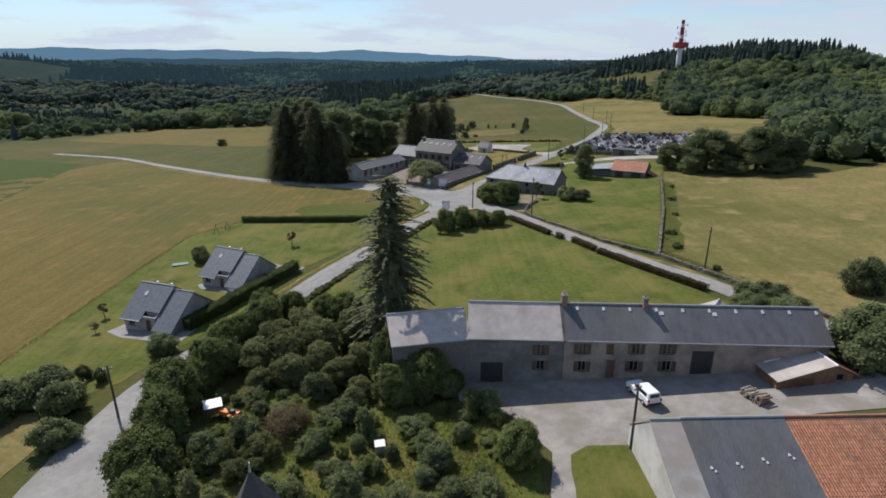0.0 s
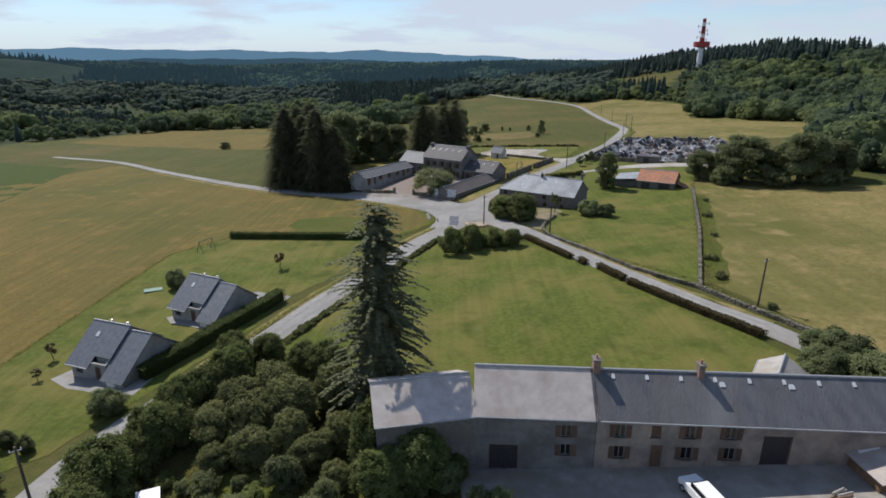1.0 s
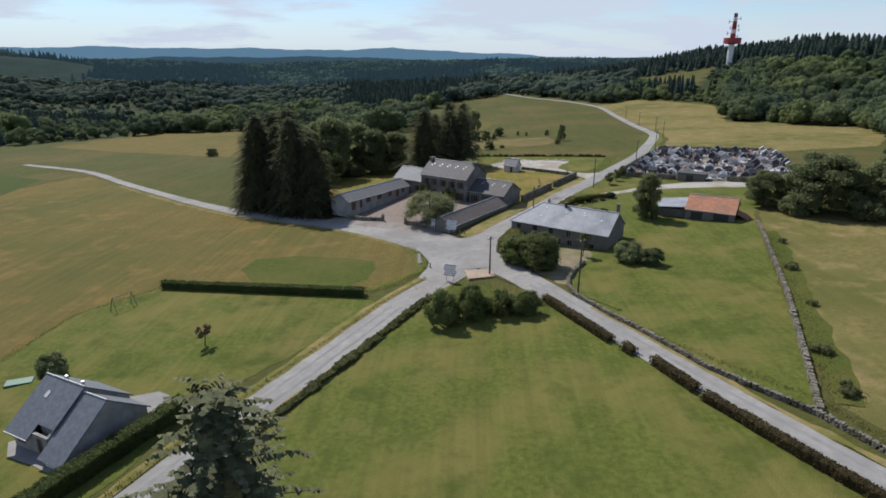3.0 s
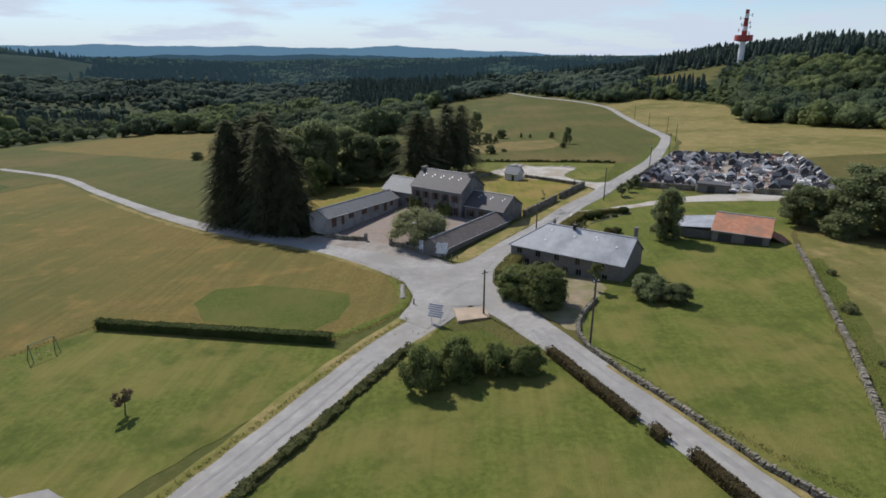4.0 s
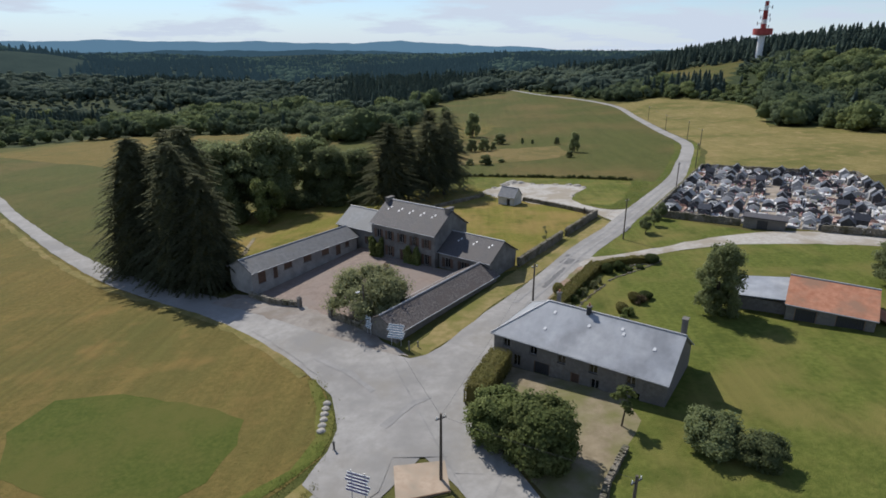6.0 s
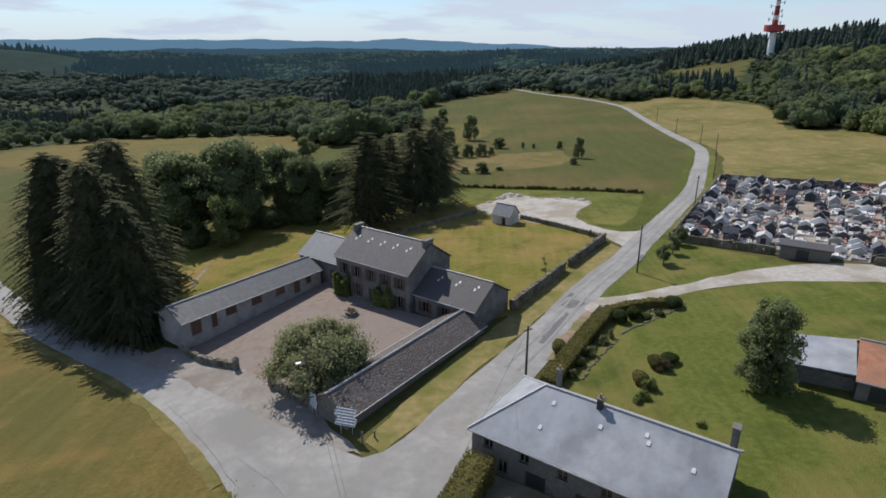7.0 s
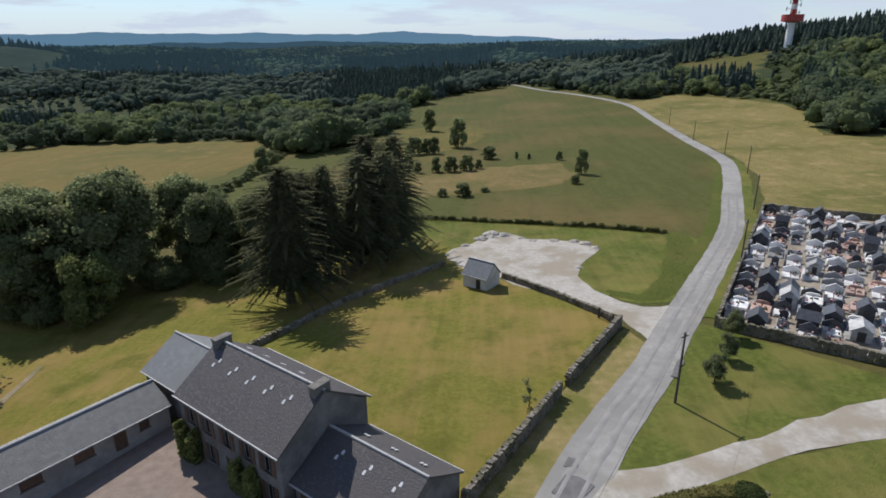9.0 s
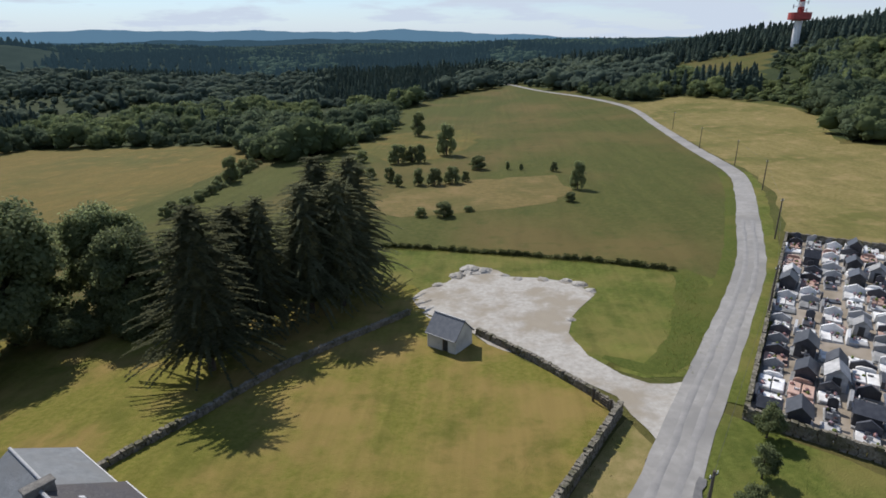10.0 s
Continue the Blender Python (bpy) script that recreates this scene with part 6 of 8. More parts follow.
def far_leafy(seed, lumps=7, fringe=14):
    """A small rounded tree of unit height: smooth uneven lumps with a fringe of leaf clusters."""
    r = np.random.default_rng(seed)
    v, f = ICO1
    vs, fs, at = [], [], 0
    for i in range(lumps):
        d = r.normal(size=3)
        d /= np.linalg.norm(d)
        c = d * np.array([0.3, 0.3, 0.3]) * r.uniform(0.45, 1.0) + np.array([0, 0, 0.52])
        rad = r.uniform(0.17, 0.3) * (8 / lumps) ** 0.25
        vs.append(lump(v, 0.17, seed * 9 + i) * rad + c)
        fs.append(f + at)
        at += len(v)
        for k in range(fringe):
            e = r.normal(size=3) + d * 0.6 + np.array([0, 0, 0.3])
            e /= np.linalg.norm(e)
            p = c + e * rad * r.uniform(0.95, 1.16)
            a = np.cross(e, r.normal(size=3))
            a *= 0.05 / np.linalg.norm(a)
            b = np.cross(e, a) + e * 0.03
            vs.append(np.array([p - a - b * 0.5, p + a - b * 0.5, p + b]))
            fs.append(np.array([[at, at + 1, at + 2]]))
            at += 3
    return np.concatenate(vs), np.concatenate(fs)


def wood(name, label, places, kinds, material, smooth=False):
    """One object from many small trees: places (x, y, height, width)."""
    allv, allf, at = [], [], 0
    for i, (x, y, h, w) in enumerate(places):
        v, f = kinds[i % len(kinds)]
        a = (x * 13.7 + y * 7.3) % 6.283
        ca, sa = math.cos(a), math.sin(a)
        p = v * np.array([w, w, h])
        allv.append(np.stack([p[:, 0] * ca - p[:, 1] * sa + x, p[:, 0] * sa + p[:, 1] * ca + y, p[:, 2] + G(x, y) - 0.08 * h], -1))
        allf.append(f + at)
        at += len(v)
    me = tri_mesh(name, np.concatenate(allv), np.concatenate(allf), material)
    if smooth:
        me.polygons.foreach_set("use_smooth", np.ones(len(me.polygons), bool))
    return tagged(new(name, me), label, "woodland", kind="stuff")


# plantations of conifers among the broadleaf woods
PLANTED = [[(-124, 690), (-48, 617), (-34, 748), (10, 979), (60, 1460), (90, 1700), (-140, 1930), (-300, 1500), (-190, 1000), (-150, 800)],
           [(-640, 1000), (-430, 1050), (-420, 1160), (-560, 1500), (-900, 1500)], [(-440, 890), (-330, 930), (-320, 1100), (-500, 1120)],
           [(150, 610), (164, 560), (170, 520), (196, 505), (240, 600), (226, 640), (205, 610)],
           [(90, 1060), (190, 800), (205, 745), (255, 690), (292, 590), (700, 500), (700, 1700), (100, 1700)]]
# open glades inside the woods
GLADES = [[(-330, 640), (-296, 610), (-262, 690), (-300, 720)], [(-120, 640), (-86, 560), (-60, 560), (-96, 660)], [(-470, 830), (-420, 800), (-400, 850), (-450, 880)]]


def woods(seed):
    """Places of the trees by kind: conifers and three shades of broadleaf."""
    r = np.random.default_rng(seed)
    con, leaf = [], ([], [], [])
    bands = [(120, 640, -420, 480, 7.6), (640, 980, -760, 760, 8.4), (980, 1700, -1300, 1250, 15.0), (1700, 2900, -2200, 2100, 28.0)]
    for y0, y1, x0, x1, step in bands:
        for yy in np.arange(y0, y1, step):
            for xx in np.arange(x0, x1, step):
                x, y = xx + r.uniform(-0.5, 0.5) * step, yy + r.uniform(-0.5, 0.5) * step
                if abs(math.atan2(x - 12, y + 30)) > 0.80 or inside(x, y, OPEN) or inside(x, y, CLEAR) or inside(x, y, CLEAR2):
                    continue
                if any(inside(x, y, q) for q in GLADES):
                    continue
                n1 = noise.noise(Vector((x / 75, y / 95, 1.7)))
                n2 = noise.noise(Vector((x / 30, y / 34, 5.2)))
                n3 = noise.noise(Vector((x / 48, y / 30, 9.1)))
                planted = any(inside(x + 45 * n3, y + 60 * n2, q) for q in PLANTED)
                foot = abs(x - 273 + (691 - y) * 0.483) < 15 and 470 < y < 692        # low bushes below the mast
                scrub = x < -230 and y < 760 and n1 < 0.12
                if (scrub and r.random() < 0.3) or (not planted and n3 > 0.40 and 430 < y < 1000 and r.random() < 0.8):
                    continue
                wide = 1 + (step - 7.6) * 0.045
                far_c = y > 980 and n1 + 0.5 * n2 > 0.08
                if (planted and not foot) or far_c or (n1 > 0.42 and x < 0) or r.random() < 0.02:
                    h = (15 + 5 * n2) * r.uniform(0.8, 1.15) if planted else r.uniform(10, 17)
                    con.append((x, y, h, h * r.uniform(0.95, 1.25) * wide))
                else:
                    grow = max(0.55, 1 + 0.9 * n2)
                    h = (r.uniform(2.5, 5.5) if foot else r.uniform(3, 6.5) * grow if scrub else r.uniform(7.5, 11.5) * grow)
                    tone = n1 + 0.35 * n3 + 0.18 * r.normal()
                    leaf[0 if tone < -0.12 else 2 if tone > 0.2 else 1].append((x, y, h, max(h, 5.0) * r.uniform(1.05, 1.4) * wide))
    return con, leaf


# Haze painted into the material: bluish emission over a flat dark colour.
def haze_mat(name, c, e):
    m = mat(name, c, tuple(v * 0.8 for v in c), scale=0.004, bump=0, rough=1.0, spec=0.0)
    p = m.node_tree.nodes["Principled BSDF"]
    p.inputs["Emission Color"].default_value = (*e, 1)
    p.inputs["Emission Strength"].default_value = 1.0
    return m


con, leaf = woods(5)
# trees past 980 m glow faintly blue in place of haze
M_NEEDLE_HAZE = haze_mat("far_needle_haze", (0.03, 0.048, 0.045), (0.016, 0.03, 0.04))
M_LEAF_HAZE = haze_mat("far_leaf_haze", (0.06, 0.085, 0.055), (0.018, 0.032, 0.04))
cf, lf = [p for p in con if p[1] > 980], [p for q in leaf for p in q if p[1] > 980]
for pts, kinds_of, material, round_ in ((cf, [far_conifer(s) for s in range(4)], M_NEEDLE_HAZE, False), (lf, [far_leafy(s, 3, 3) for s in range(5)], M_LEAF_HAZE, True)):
    ob = wood("backdrop", "distant wooded hills, bluish haze painted on as glow", pts, kinds_of, material, round_)
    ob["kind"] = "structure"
wood("conifer_wood", "dark green conifer plantation covering the hills, haze painted in", [p for p in con if p[1] <= 980], [far_conifer(s) for s in range(6)], M_NEEDLE_FAR_HAZED)
for pts, material, slope, words in zip(leaf, (M_LEAF_FAR_DARK, M_LEAF_FAR, M_LEAF_FAR_LIGHT), (M_SLOPE_DARK_HAZED, M_SLOPE_DARK_HAZED, M_SLOPE_HAZED), ("dark green", "mid-green", "pale yellowish-green")):
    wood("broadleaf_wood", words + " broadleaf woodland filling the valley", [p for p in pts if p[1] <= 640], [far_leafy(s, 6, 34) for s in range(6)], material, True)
    wood("broadleaf_wood", words + " broadleaf woodland on the far slopes, haze painted in", [p for p in pts if 640 < p[1] <= 980], [far_leafy(s, 5, 8) for s in range(6)], slope, True)


# ---- far hills, blue with painted haze ----
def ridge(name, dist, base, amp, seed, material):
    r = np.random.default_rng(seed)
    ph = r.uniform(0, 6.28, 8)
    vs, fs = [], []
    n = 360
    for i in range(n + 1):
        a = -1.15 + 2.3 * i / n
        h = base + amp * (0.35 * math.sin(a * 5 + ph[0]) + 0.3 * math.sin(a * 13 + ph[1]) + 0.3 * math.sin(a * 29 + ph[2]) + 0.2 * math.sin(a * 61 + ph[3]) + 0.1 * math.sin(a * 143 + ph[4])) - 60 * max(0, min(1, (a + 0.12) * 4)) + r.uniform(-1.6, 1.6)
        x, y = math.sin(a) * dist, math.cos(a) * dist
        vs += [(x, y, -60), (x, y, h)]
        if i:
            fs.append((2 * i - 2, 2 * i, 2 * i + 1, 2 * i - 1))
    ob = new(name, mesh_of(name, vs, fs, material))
    return tagged(ob, "distant wooded hills on the horizon, blue haze painted on as glow", "hills", kind="structure")


# the blue of both ridges is haze, put in as emission
ridge("backdrop", 4500, 84, 15, 3, haze_mat("far_hills_blue_haze", (0.04, 0.06, 0.08), (0.1, 0.192, 0.285)))
ridge("backdrop", 3300, 24, 9, 8, haze_mat("hills_blue_green_haze", (0.03, 0.05, 0.06), (0.035, 0.07, 0.10)))


# ---- hedges, walls and banks ----
def line_pts(pts, step):
    out = []
    for (x0, y0), (x1, y1) in zip(pts, pts[1:]):
        n = max(1, int(math.hypot(x1 - x0, y1 - y0) / step))
        out += [(x0 + (x1 - x0) * i / n, y0 + (y1 - y0) * i / n) for i in range(n)]
    return out + [pts[-1]]


def hedge(pts, width, height, material, label, leaf=0.08, dens=110, seed=1, ragged=0.07, name="hedge"):
    """A hedge along the points: a leafy block with slightly uneven sides and top, covered in leaves."""
    r = np.random.default_rng(seed)
    th = thing(name, label, "hedge")
    pl = line_pts(pts, 0.8)
    bm = bmesh.new()
    prev, quads = None, []
    for i, (x, y) in enumerate(pl):
        x0, y0 = pl[max(0, i - 1)]
        x1, y1 = pl[min(len(pl) - 1, i + 1)]
        d = Vector((x1 - x0, y1 - y0, 0)).normalized()
        s = Vector((-d.y, d.x, 0))
        g0 = G(x, y) - 0.05
        w, h = width / 2 * (1 + r.uniform(-ragged, ragged)), height * (1 + r.uniform(-ragged, ragged))
        prof = [(-0.92 * w, 0), (-w, 0.5 * h), (-0.9 * w, 0.93 * h), (0, h), (0.9 * w, 0.93 * h), (w, 0.5 * h), (0.92 * w, 0)]
        row = [bm.verts.new((x + s.x * a, y + s.y * a, g0 + b)) for a, b in prof]
        if prev:
            for k in range(len(prof) - 1):
                bm.faces.new((prev[k], row[k], row[k + 1], prev[k + 1]))
        else:
            bm.faces.new(row)
        prev = row
        n = int(dens * 0.8 * (2 * height + width))
        a = r.uniform(-1, 1, n)
        face = r.random(n) < width / (width + 2 * height)
        off = np.where(face, a * w, np.sign(a) * w * r.uniform(0.9, 1.1, n))
        up = np.where(face, h * r.uniform(0.93, 1.06, n), h * r.random(n))
        t = r.uniform(-0.5, 0.5, n)
        quads.append(np.stack([x + s.x * off + d.x * t, y + s.y * off + d.y * t, g0 + up], 1))
    bm.faces.new(prev[::-1])
    part("hedge_body", bm, material, th)
    ob = new("foliage", quads_mesh("foliage", card_quads(np.concatenate(quads), leaf), material))
    ob.parent = th
    return th


def stone_wall(pts, width, height, label, seed=1, size=0.42, name="stone_wall", tops=True):
    """A dry stone wall: uneven courses of separate stones."""
    r = np.random.default_rng(seed)
    v, f = [], []
    pl = line_pts(pts, size)
    courses = max(2, int(height / (size * 0.6)))
    for i in range(len(pl) - 1):
        (x, y), (x1, y1) = pl[i], pl[i + 1]
        d = np.array([x1 - x, y1 - y]) / max(0.01, math.hypot(x1 - x, y1 - y))
        s = np.array([-d[1], d[0]])
        g0 = min(G(x, y), G(x1, y1)) - 0.15
        for c in range(courses):
            z0 = g0 + (height + 0.15) * c / courses
            z1 = g0 + (height + 0.15) * (c + 1) / courses - 0.02 + (r.uniform(-0.08, 0.1) if c == courses - 1 else 0)
            for sd in (-1, 1):
                o0, o1 = (0.0, width / 2 + r.uniform(-0.04, 0.05)) if sd > 0 else (-width / 2 + r.uniform(-0.05, 0.04), 0.0)
                sh = r.uniform(-0.12, 0.12) + (0.2 * size if c % 2 else 0)
                l0, l1 = sh + 0.012, sh + size * r.uniform(0.9, 1.02) - 0.012
                base = len(v)
                for zz in (z0, z1):
                    for ll, oo in ((l0, o0), (l1, o0), (l1, o1), (l0, o1)):
                        p = np.array([x, y]) + d * (ll + r.uniform(-0.02, 0.02)) + s * oo
                        v.append((p[0], p[1], zz + r.uniform(-0.02, 0.02)))
                f += [(base + a, base + b, base + c2, base + e) for a, b, c2, e in ((3, 2, 1, 0), (4, 5, 6, 7), (0, 1, 5, 4), (1, 2, 6, 5), (2, 3, 7, 6), (3, 0, 4, 7))]
    ob = new(name, mesh_of(name, v, f, M_WALLSTONE))
    return tagged(ob, label, "wall")


def tufts(name, label, lines, material, seed, h=0.34, per=70):
    """Rough grass along lines: (points, spread, density)."""
    r = np.random.default_rng(seed)
    quads = []
    for pts, spread, dens in lines:
        for x, y in line_pts(pts, 1.0):
            n = r.poisson(per * dens * (1 if spread > 1.9 else 0.4))
            px, py = x + r.normal(0, spread, n), y + r.normal(0, spread, n)
            z = land(px, py)
            a = r.uniform(0, 6.28, n)
            hh, w = h * r.uniform(0.35, 1.1, n), 0.022 * r.uniform(0.6, 1.6, n)
            lean = r.normal(0, 0.5, (n, 2)) * hh[:, None]
            b0 = np.stack([px - np.cos(a) * w, py - np.sin(a) * w, z], 1)
            b1 = np.stack([px + np.cos(a) * w, py + np.sin(a) * w, z], 1)
            t1 = b1 + np.stack([lean[:, 0], lean[:, 1], hh], 1)
            t0 = b0 + np.stack([lean[:, 0], lean[:, 1], hh * 0.8], 1)
            quads.append(np.stack([b0, b1, t1, t0], 1))
    ob = new(name, quads_mesh(name, np.concatenate(quads), material))
    return tagged(ob, label, "grass", kind="stuff")


hedge([(-47.8, 138.6), (-30, 135.1), (-11.7, 131.4)], 1.3, 1.35, M_HEDGE, "long clipped dark green hedge across the lawn", seed=1)
hedge([(-36.5, 77), (-33.2, 84), (-26, 100.2)], 1.7, 1.9, M_HEDGE, "clipped green hedge between cottage and lane", seed=2)
hedge([(11.6, 150.2), (12.6, 153), (14.2, 157.3)], 2.4, 2.5, M_HEDGE_GOLD, "tall clipped hedge with a yellowed top", seed=3, ragged=0.04)
hedge([(31.0, 189.2), (27, 181.8), (21.4, 171.2)], 1.9, 1.5, M_HEDGE_GOLD, "long clipped hedge with yellowed top beside the lane", seed=4, ragged=0.05)
hedge([(31.6, 190.0), (33.4, 191.0), (37, 192.2), (40.6, 192.6)], 1.2, 1.2, M_HEDGE_GOLD, "curved clipped dark hedge beside the cemetery lane", seed=5)
for i, pts in enumerate(([(16.4, 126.6), (22.6, 113.0)], [(24.0, 110.6), (24.5, 109.6)], [(26.4, 106.8), (28.7, 101.2)], [(29.3, 99.4), (34, 90.2), (39.6, 79.8)])):
    hedge(pts, 1.1, 1.0, M_HEDGE_BROWN, "low brown clipped hedge along the lawn", seed=6 + i, ragged=0.09)
hedge([(x, y) for x, y in beside(ROAD_W, 3.3)[5:9]] + [(-0.9, 129.4)], 1.1, 0.55, M_BANK, "low overgrown green bank between lane and lawn", leaf=0.1, dens=70, seed=17, ragged=0.4, name="overgrown_bank")
stone_wall([(25.0, 142.6), (22.6, 138.4), (21.0, 134.6), (20.6, 131.6), (21.0, 128.3), (24.0, 121.4), (27.3, 115.2), (31.7, 105.6), (35.4, 100.4), (38.5, 96.2), (41.0, 90.5), (44.2, 83.6), (48.8, 73), (53.6, 60), (58, 45)], 0.5, 0.62, "low grey dry stone wall along the lane", 3, size=0.3)
hedge([(3, 284.2), (8.1, 283), (21.7, 278.8), (31, 275.8), (41, 272.5), (49, 269), (55.4, 265.6)], 0.9, 0.75, M_BANK, "low overgrown bank between the parking grass and the field", leaf=0.12, dens=70, seed=27, ragged=0.5, name="overgrown_bank")
stone_wall([(38.9, 96.6), (50.6, 126), (61.4, 156.6), (63.4, 163)], 0.55, 0.6, "low overgrown dry stone wall between lawn and meadow", 4)
stone_wall([(18.4, 191.2), (23.4, 199.8), (28.0, 208.0)], 0.55, 1.7, "grey stone garden wall beside the lane", 5)
stone_wall([(29.0, 209.6), (33.4, 217), (37.8, 224.4)], 0.55, 1.7, "grey stone garden wall beside the lane", 6)
stone_wall([(37.4, 224.6), (35.9, 227.6), (30, 235.6), (23.0, 243.2)], 0.55, 1.0, "low stone wall beside the gravel parking", 7)
stone_wall([(-12.2, 213.2), (-6.0, 222.6), (-0.7, 233.0), (5, 240.6), (13, 250)], 0.55, 0.9, "low mossy stone wall under the spruces", 8)
stone_wall([school(-15.9, -20.6), school(-10.2, -20.9), (-15.2, 176.2)], 0.5, 1.0, "low stone court wall beside the gate", 9)
stone_wall([(-8.6, 171.6), (-5.0, 168.8), (-2.6, 167.0)], 0.5, 1.0, "low stone court wall beside the gate", 10)
for px, py in ((-14.8, 175.9), (-9.1, 171.9)):
    gp = thing("gate_post", "square granite gate post with a pyramid cap", "gate post", at_ground(px, py, -32), "court gate posts")
    part("post", boxed(-0.28, 0.28, -0.28, 0.28, -0.3, 1.5, bevel=0.03), M_STONE, gp)
    b = bmesh.new()
    tip = b.verts.new((0, 0, 1.85))
    q = [b.verts.new(c) for c in ((-0.36, -0.36, 1.5), (0.36, -0.36, 1.5), (0.36, 0.36, 1.5), (-0.36, 0.36, 1.5))]
    for i in range(4):
        b.faces.new((q[i], q[(i + 1) % 4], tip))
    b.faces.new(q[::-1])
    part("cap", b, M_STONE, gp)

# rough grass on banks and verges
tufts("rough_grass", "tall rough green grass along banks, verges and walls",
      [([(4, 135), (9, 135.4), (16, 126.8)], 0.9, 1.2), ([(2, 131), (6, 132.5), (11, 130)], 1.8, 1.6), ([(3, 126), (9, 127), (14, 125)], 2.0, 1.4),
       ([(62.2, 156), (51.6, 126), (42, 99)], 0.9, 1.8),
       ([(3, 282.8), (17.7, 279.4), (28.5, 275.8), (38.5, 272.2), (47.8, 269.3), (54.2, 265.4)], 0.4, 2.2), ([(57, 262), (53, 251), (49.4, 241), (45.6, 233)], 1.2, 1.2),
       ([(24.5, 122), (30, 111.6), (40, 98.8), (43.6, 88)], 0.35, 1.0), ([(-48, 61), (-41, 56), (-38, 48)], 0.9, 1.5), ([(-12, 56), (-6, 46), (-2, 40)], 3.0, 4.0), ([(-24, 58), (-18, 50), (-12, 40)], 3.6, 4.0), ([(2, 51), (4, 45), (4, 36)], 2.0, 5.0)],
      M_TUFT, 3)
tufts("dry_grass", "dry tan grass along lanes and field edges",
      [([(18.8, 190), (28.6, 207), (38, 223)], 0.5, 0.25)],
      M_TUFT_DRY, 4)
tufts("field_edge_grass", "green grass fringe along the hay field and lane edges",
      [([(-59, 69), (-58, 99), (-57, 128), (-48.5, 138.8)], 0.3, 1.0), ([(-12, 132), (-6, 137), (-2.8, 142), (-3.3, 148), (-7, 155.5)], 0.6, 1.6), (beside(ROAD_W, -2.9)[5:10], 0.25, 2.0)],
      M_TUFT, 6, h=0.3)


# ---- poles, wires and signs ----
def utility_pole(x, y, h, lean=0.0, arms=True, lamp=False):
    p = thing("utility_pole", "dark creosoted wooden utility pole beside the lane", "pole", at_ground(x, y, 35), "utility poles")
    part("post", tube(bmesh.new(), (0, 0, -0.6), (lean, 0, h), 0.15, 0.1, 10), M_POLE, p)
    if arms:
        part("crossarm", boxed(lean - 0.5, lean + 0.5, -0.05, 0.05, h - 0.5, h - 0.4), M_DARK, p)
        for k in (-0.4, 0.4):
            part("insulator", tube(bmesh.new(), (lean + k, 0, h - 0.4), (lean + k, 0, h - 0.2), 0.05, 0.035, 8), M_WHITE, p)
    if lamp:
        part("lamp_arm", tube(bmesh.new(), (lean, 0, h - 1.0), (lean - 0.9, -0.6, h - 0.6), 0.03, 0.03, 6), M_METAL, p)
        part("lamp_head", boxed(lean - 1.3, lean - 0.75, -0.78, -0.5, h - 0.68, h - 0.52, bevel=0.03), M_METAL, p)
    return p


POLES = [(8.6, 138.9, 6.7), (18.9, 169.6, 8.4), (39.4, 206.2, 8.1), (61.5, 245.5, 8), (78.8, 281.4, 8), (95.2, 324.2, 8), (103.3, 362, 8), (104.6, 398, 8), (110.8, 452, 8)]
for x, y, h in POLES:
    utility_pole(x, y, h)
for x, y, h, l in ((21.5, 128.7, 8.8, 0.1), (-35.2, 55.4, 6.6, -0.15), (17.8, 44.9, 6.9, 0.0), (43.6, 88.7, 7.0, 0.2)):
    utility_pole(x, y, h, l)
utility_pole(-3.4, 167.6, 6.6, 0.0, False, True)


def wires(pts, label):
    bm = bmesh.new()
    for (x0, y0, h0), (x1, y1, h1) in zip(pts, pts[1:]):
        a, c = Vector((x0, y0, G(x0, y0) + h0 - 0.2)), Vector((x1, y1, G(x1, y1) + h1 - 0.2))
        last = a
        for i in range(1, 9):
            t = i / 8
            q = a.lerp(c, t) - Vector((0, 0, 3.0 * t * (1 - t) * (c - a).length / 60))
            tube(bm, last, q, 0.012, 0.012, 4)
            last = q
    return solid("overhead_wire", bm, M_DARK, label, "wire")


wires(POLES, "thin dark overhead wire sagging between the poles")
wires([(21.5, 128.7, 8.8), (8.6, 138.9, 6.7), (-3.4, 167.6, 6.6)], "thin dark overhead wire across the crossroads")


def sign_cluster(x, y, turn, boards, colour, w, label):
    s = thing("direction_sign", label, "sign", at_ground(x, y, turn), "direction signs")
    for px in (-w * 0.3, w * 0.3):
        part("sign_post", tube(bmesh.new(), (px, 0, -0.3), (px, 0, 1.1 + 0.34 * boards), 0.045, 0.045, 8), M_METAL, s)
    for i in range(boards):
        z = 1.0 + 0.34 * i
        o = 0.12 * ((i * 7) % 3 - 1)
        b = part("board", boxed(-w / 2 + o, w / 2 + o, -0.09, -0.05, z, z + 0.28, bevel=0.008), M_WHITE, s)
        part("lettering_bar", boxed(-w / 2 + o + 0.05, w / 2 + o - 0.1, -0.105, -0.093, z + 0.09, z + 0.21), colour, b)
    return s


sign_cluster(2.0, 136.3, -18, 6, M_PURPLE, 2.1, "stack of white and purple direction boards on posts")
sign_cluster(1.4, 163.4, -12, 6, M_BLUE, 2.1, "stack of white and blue direction boards on posts")
sign_cluster(-2.6, 166.4, -40, 5, M_BLUE, 1.1, "narrow stack of blue and white direction boards")

# sandy concrete platform at the point of the lawn
plat = bmesh.new()
top = [(4.3, 140.3), (8.8, 141.3), (9.5, 137.4), (5.1, 135.9)]
slab(plat, [(x, y, -1.62) for x, y in top], 1.1)
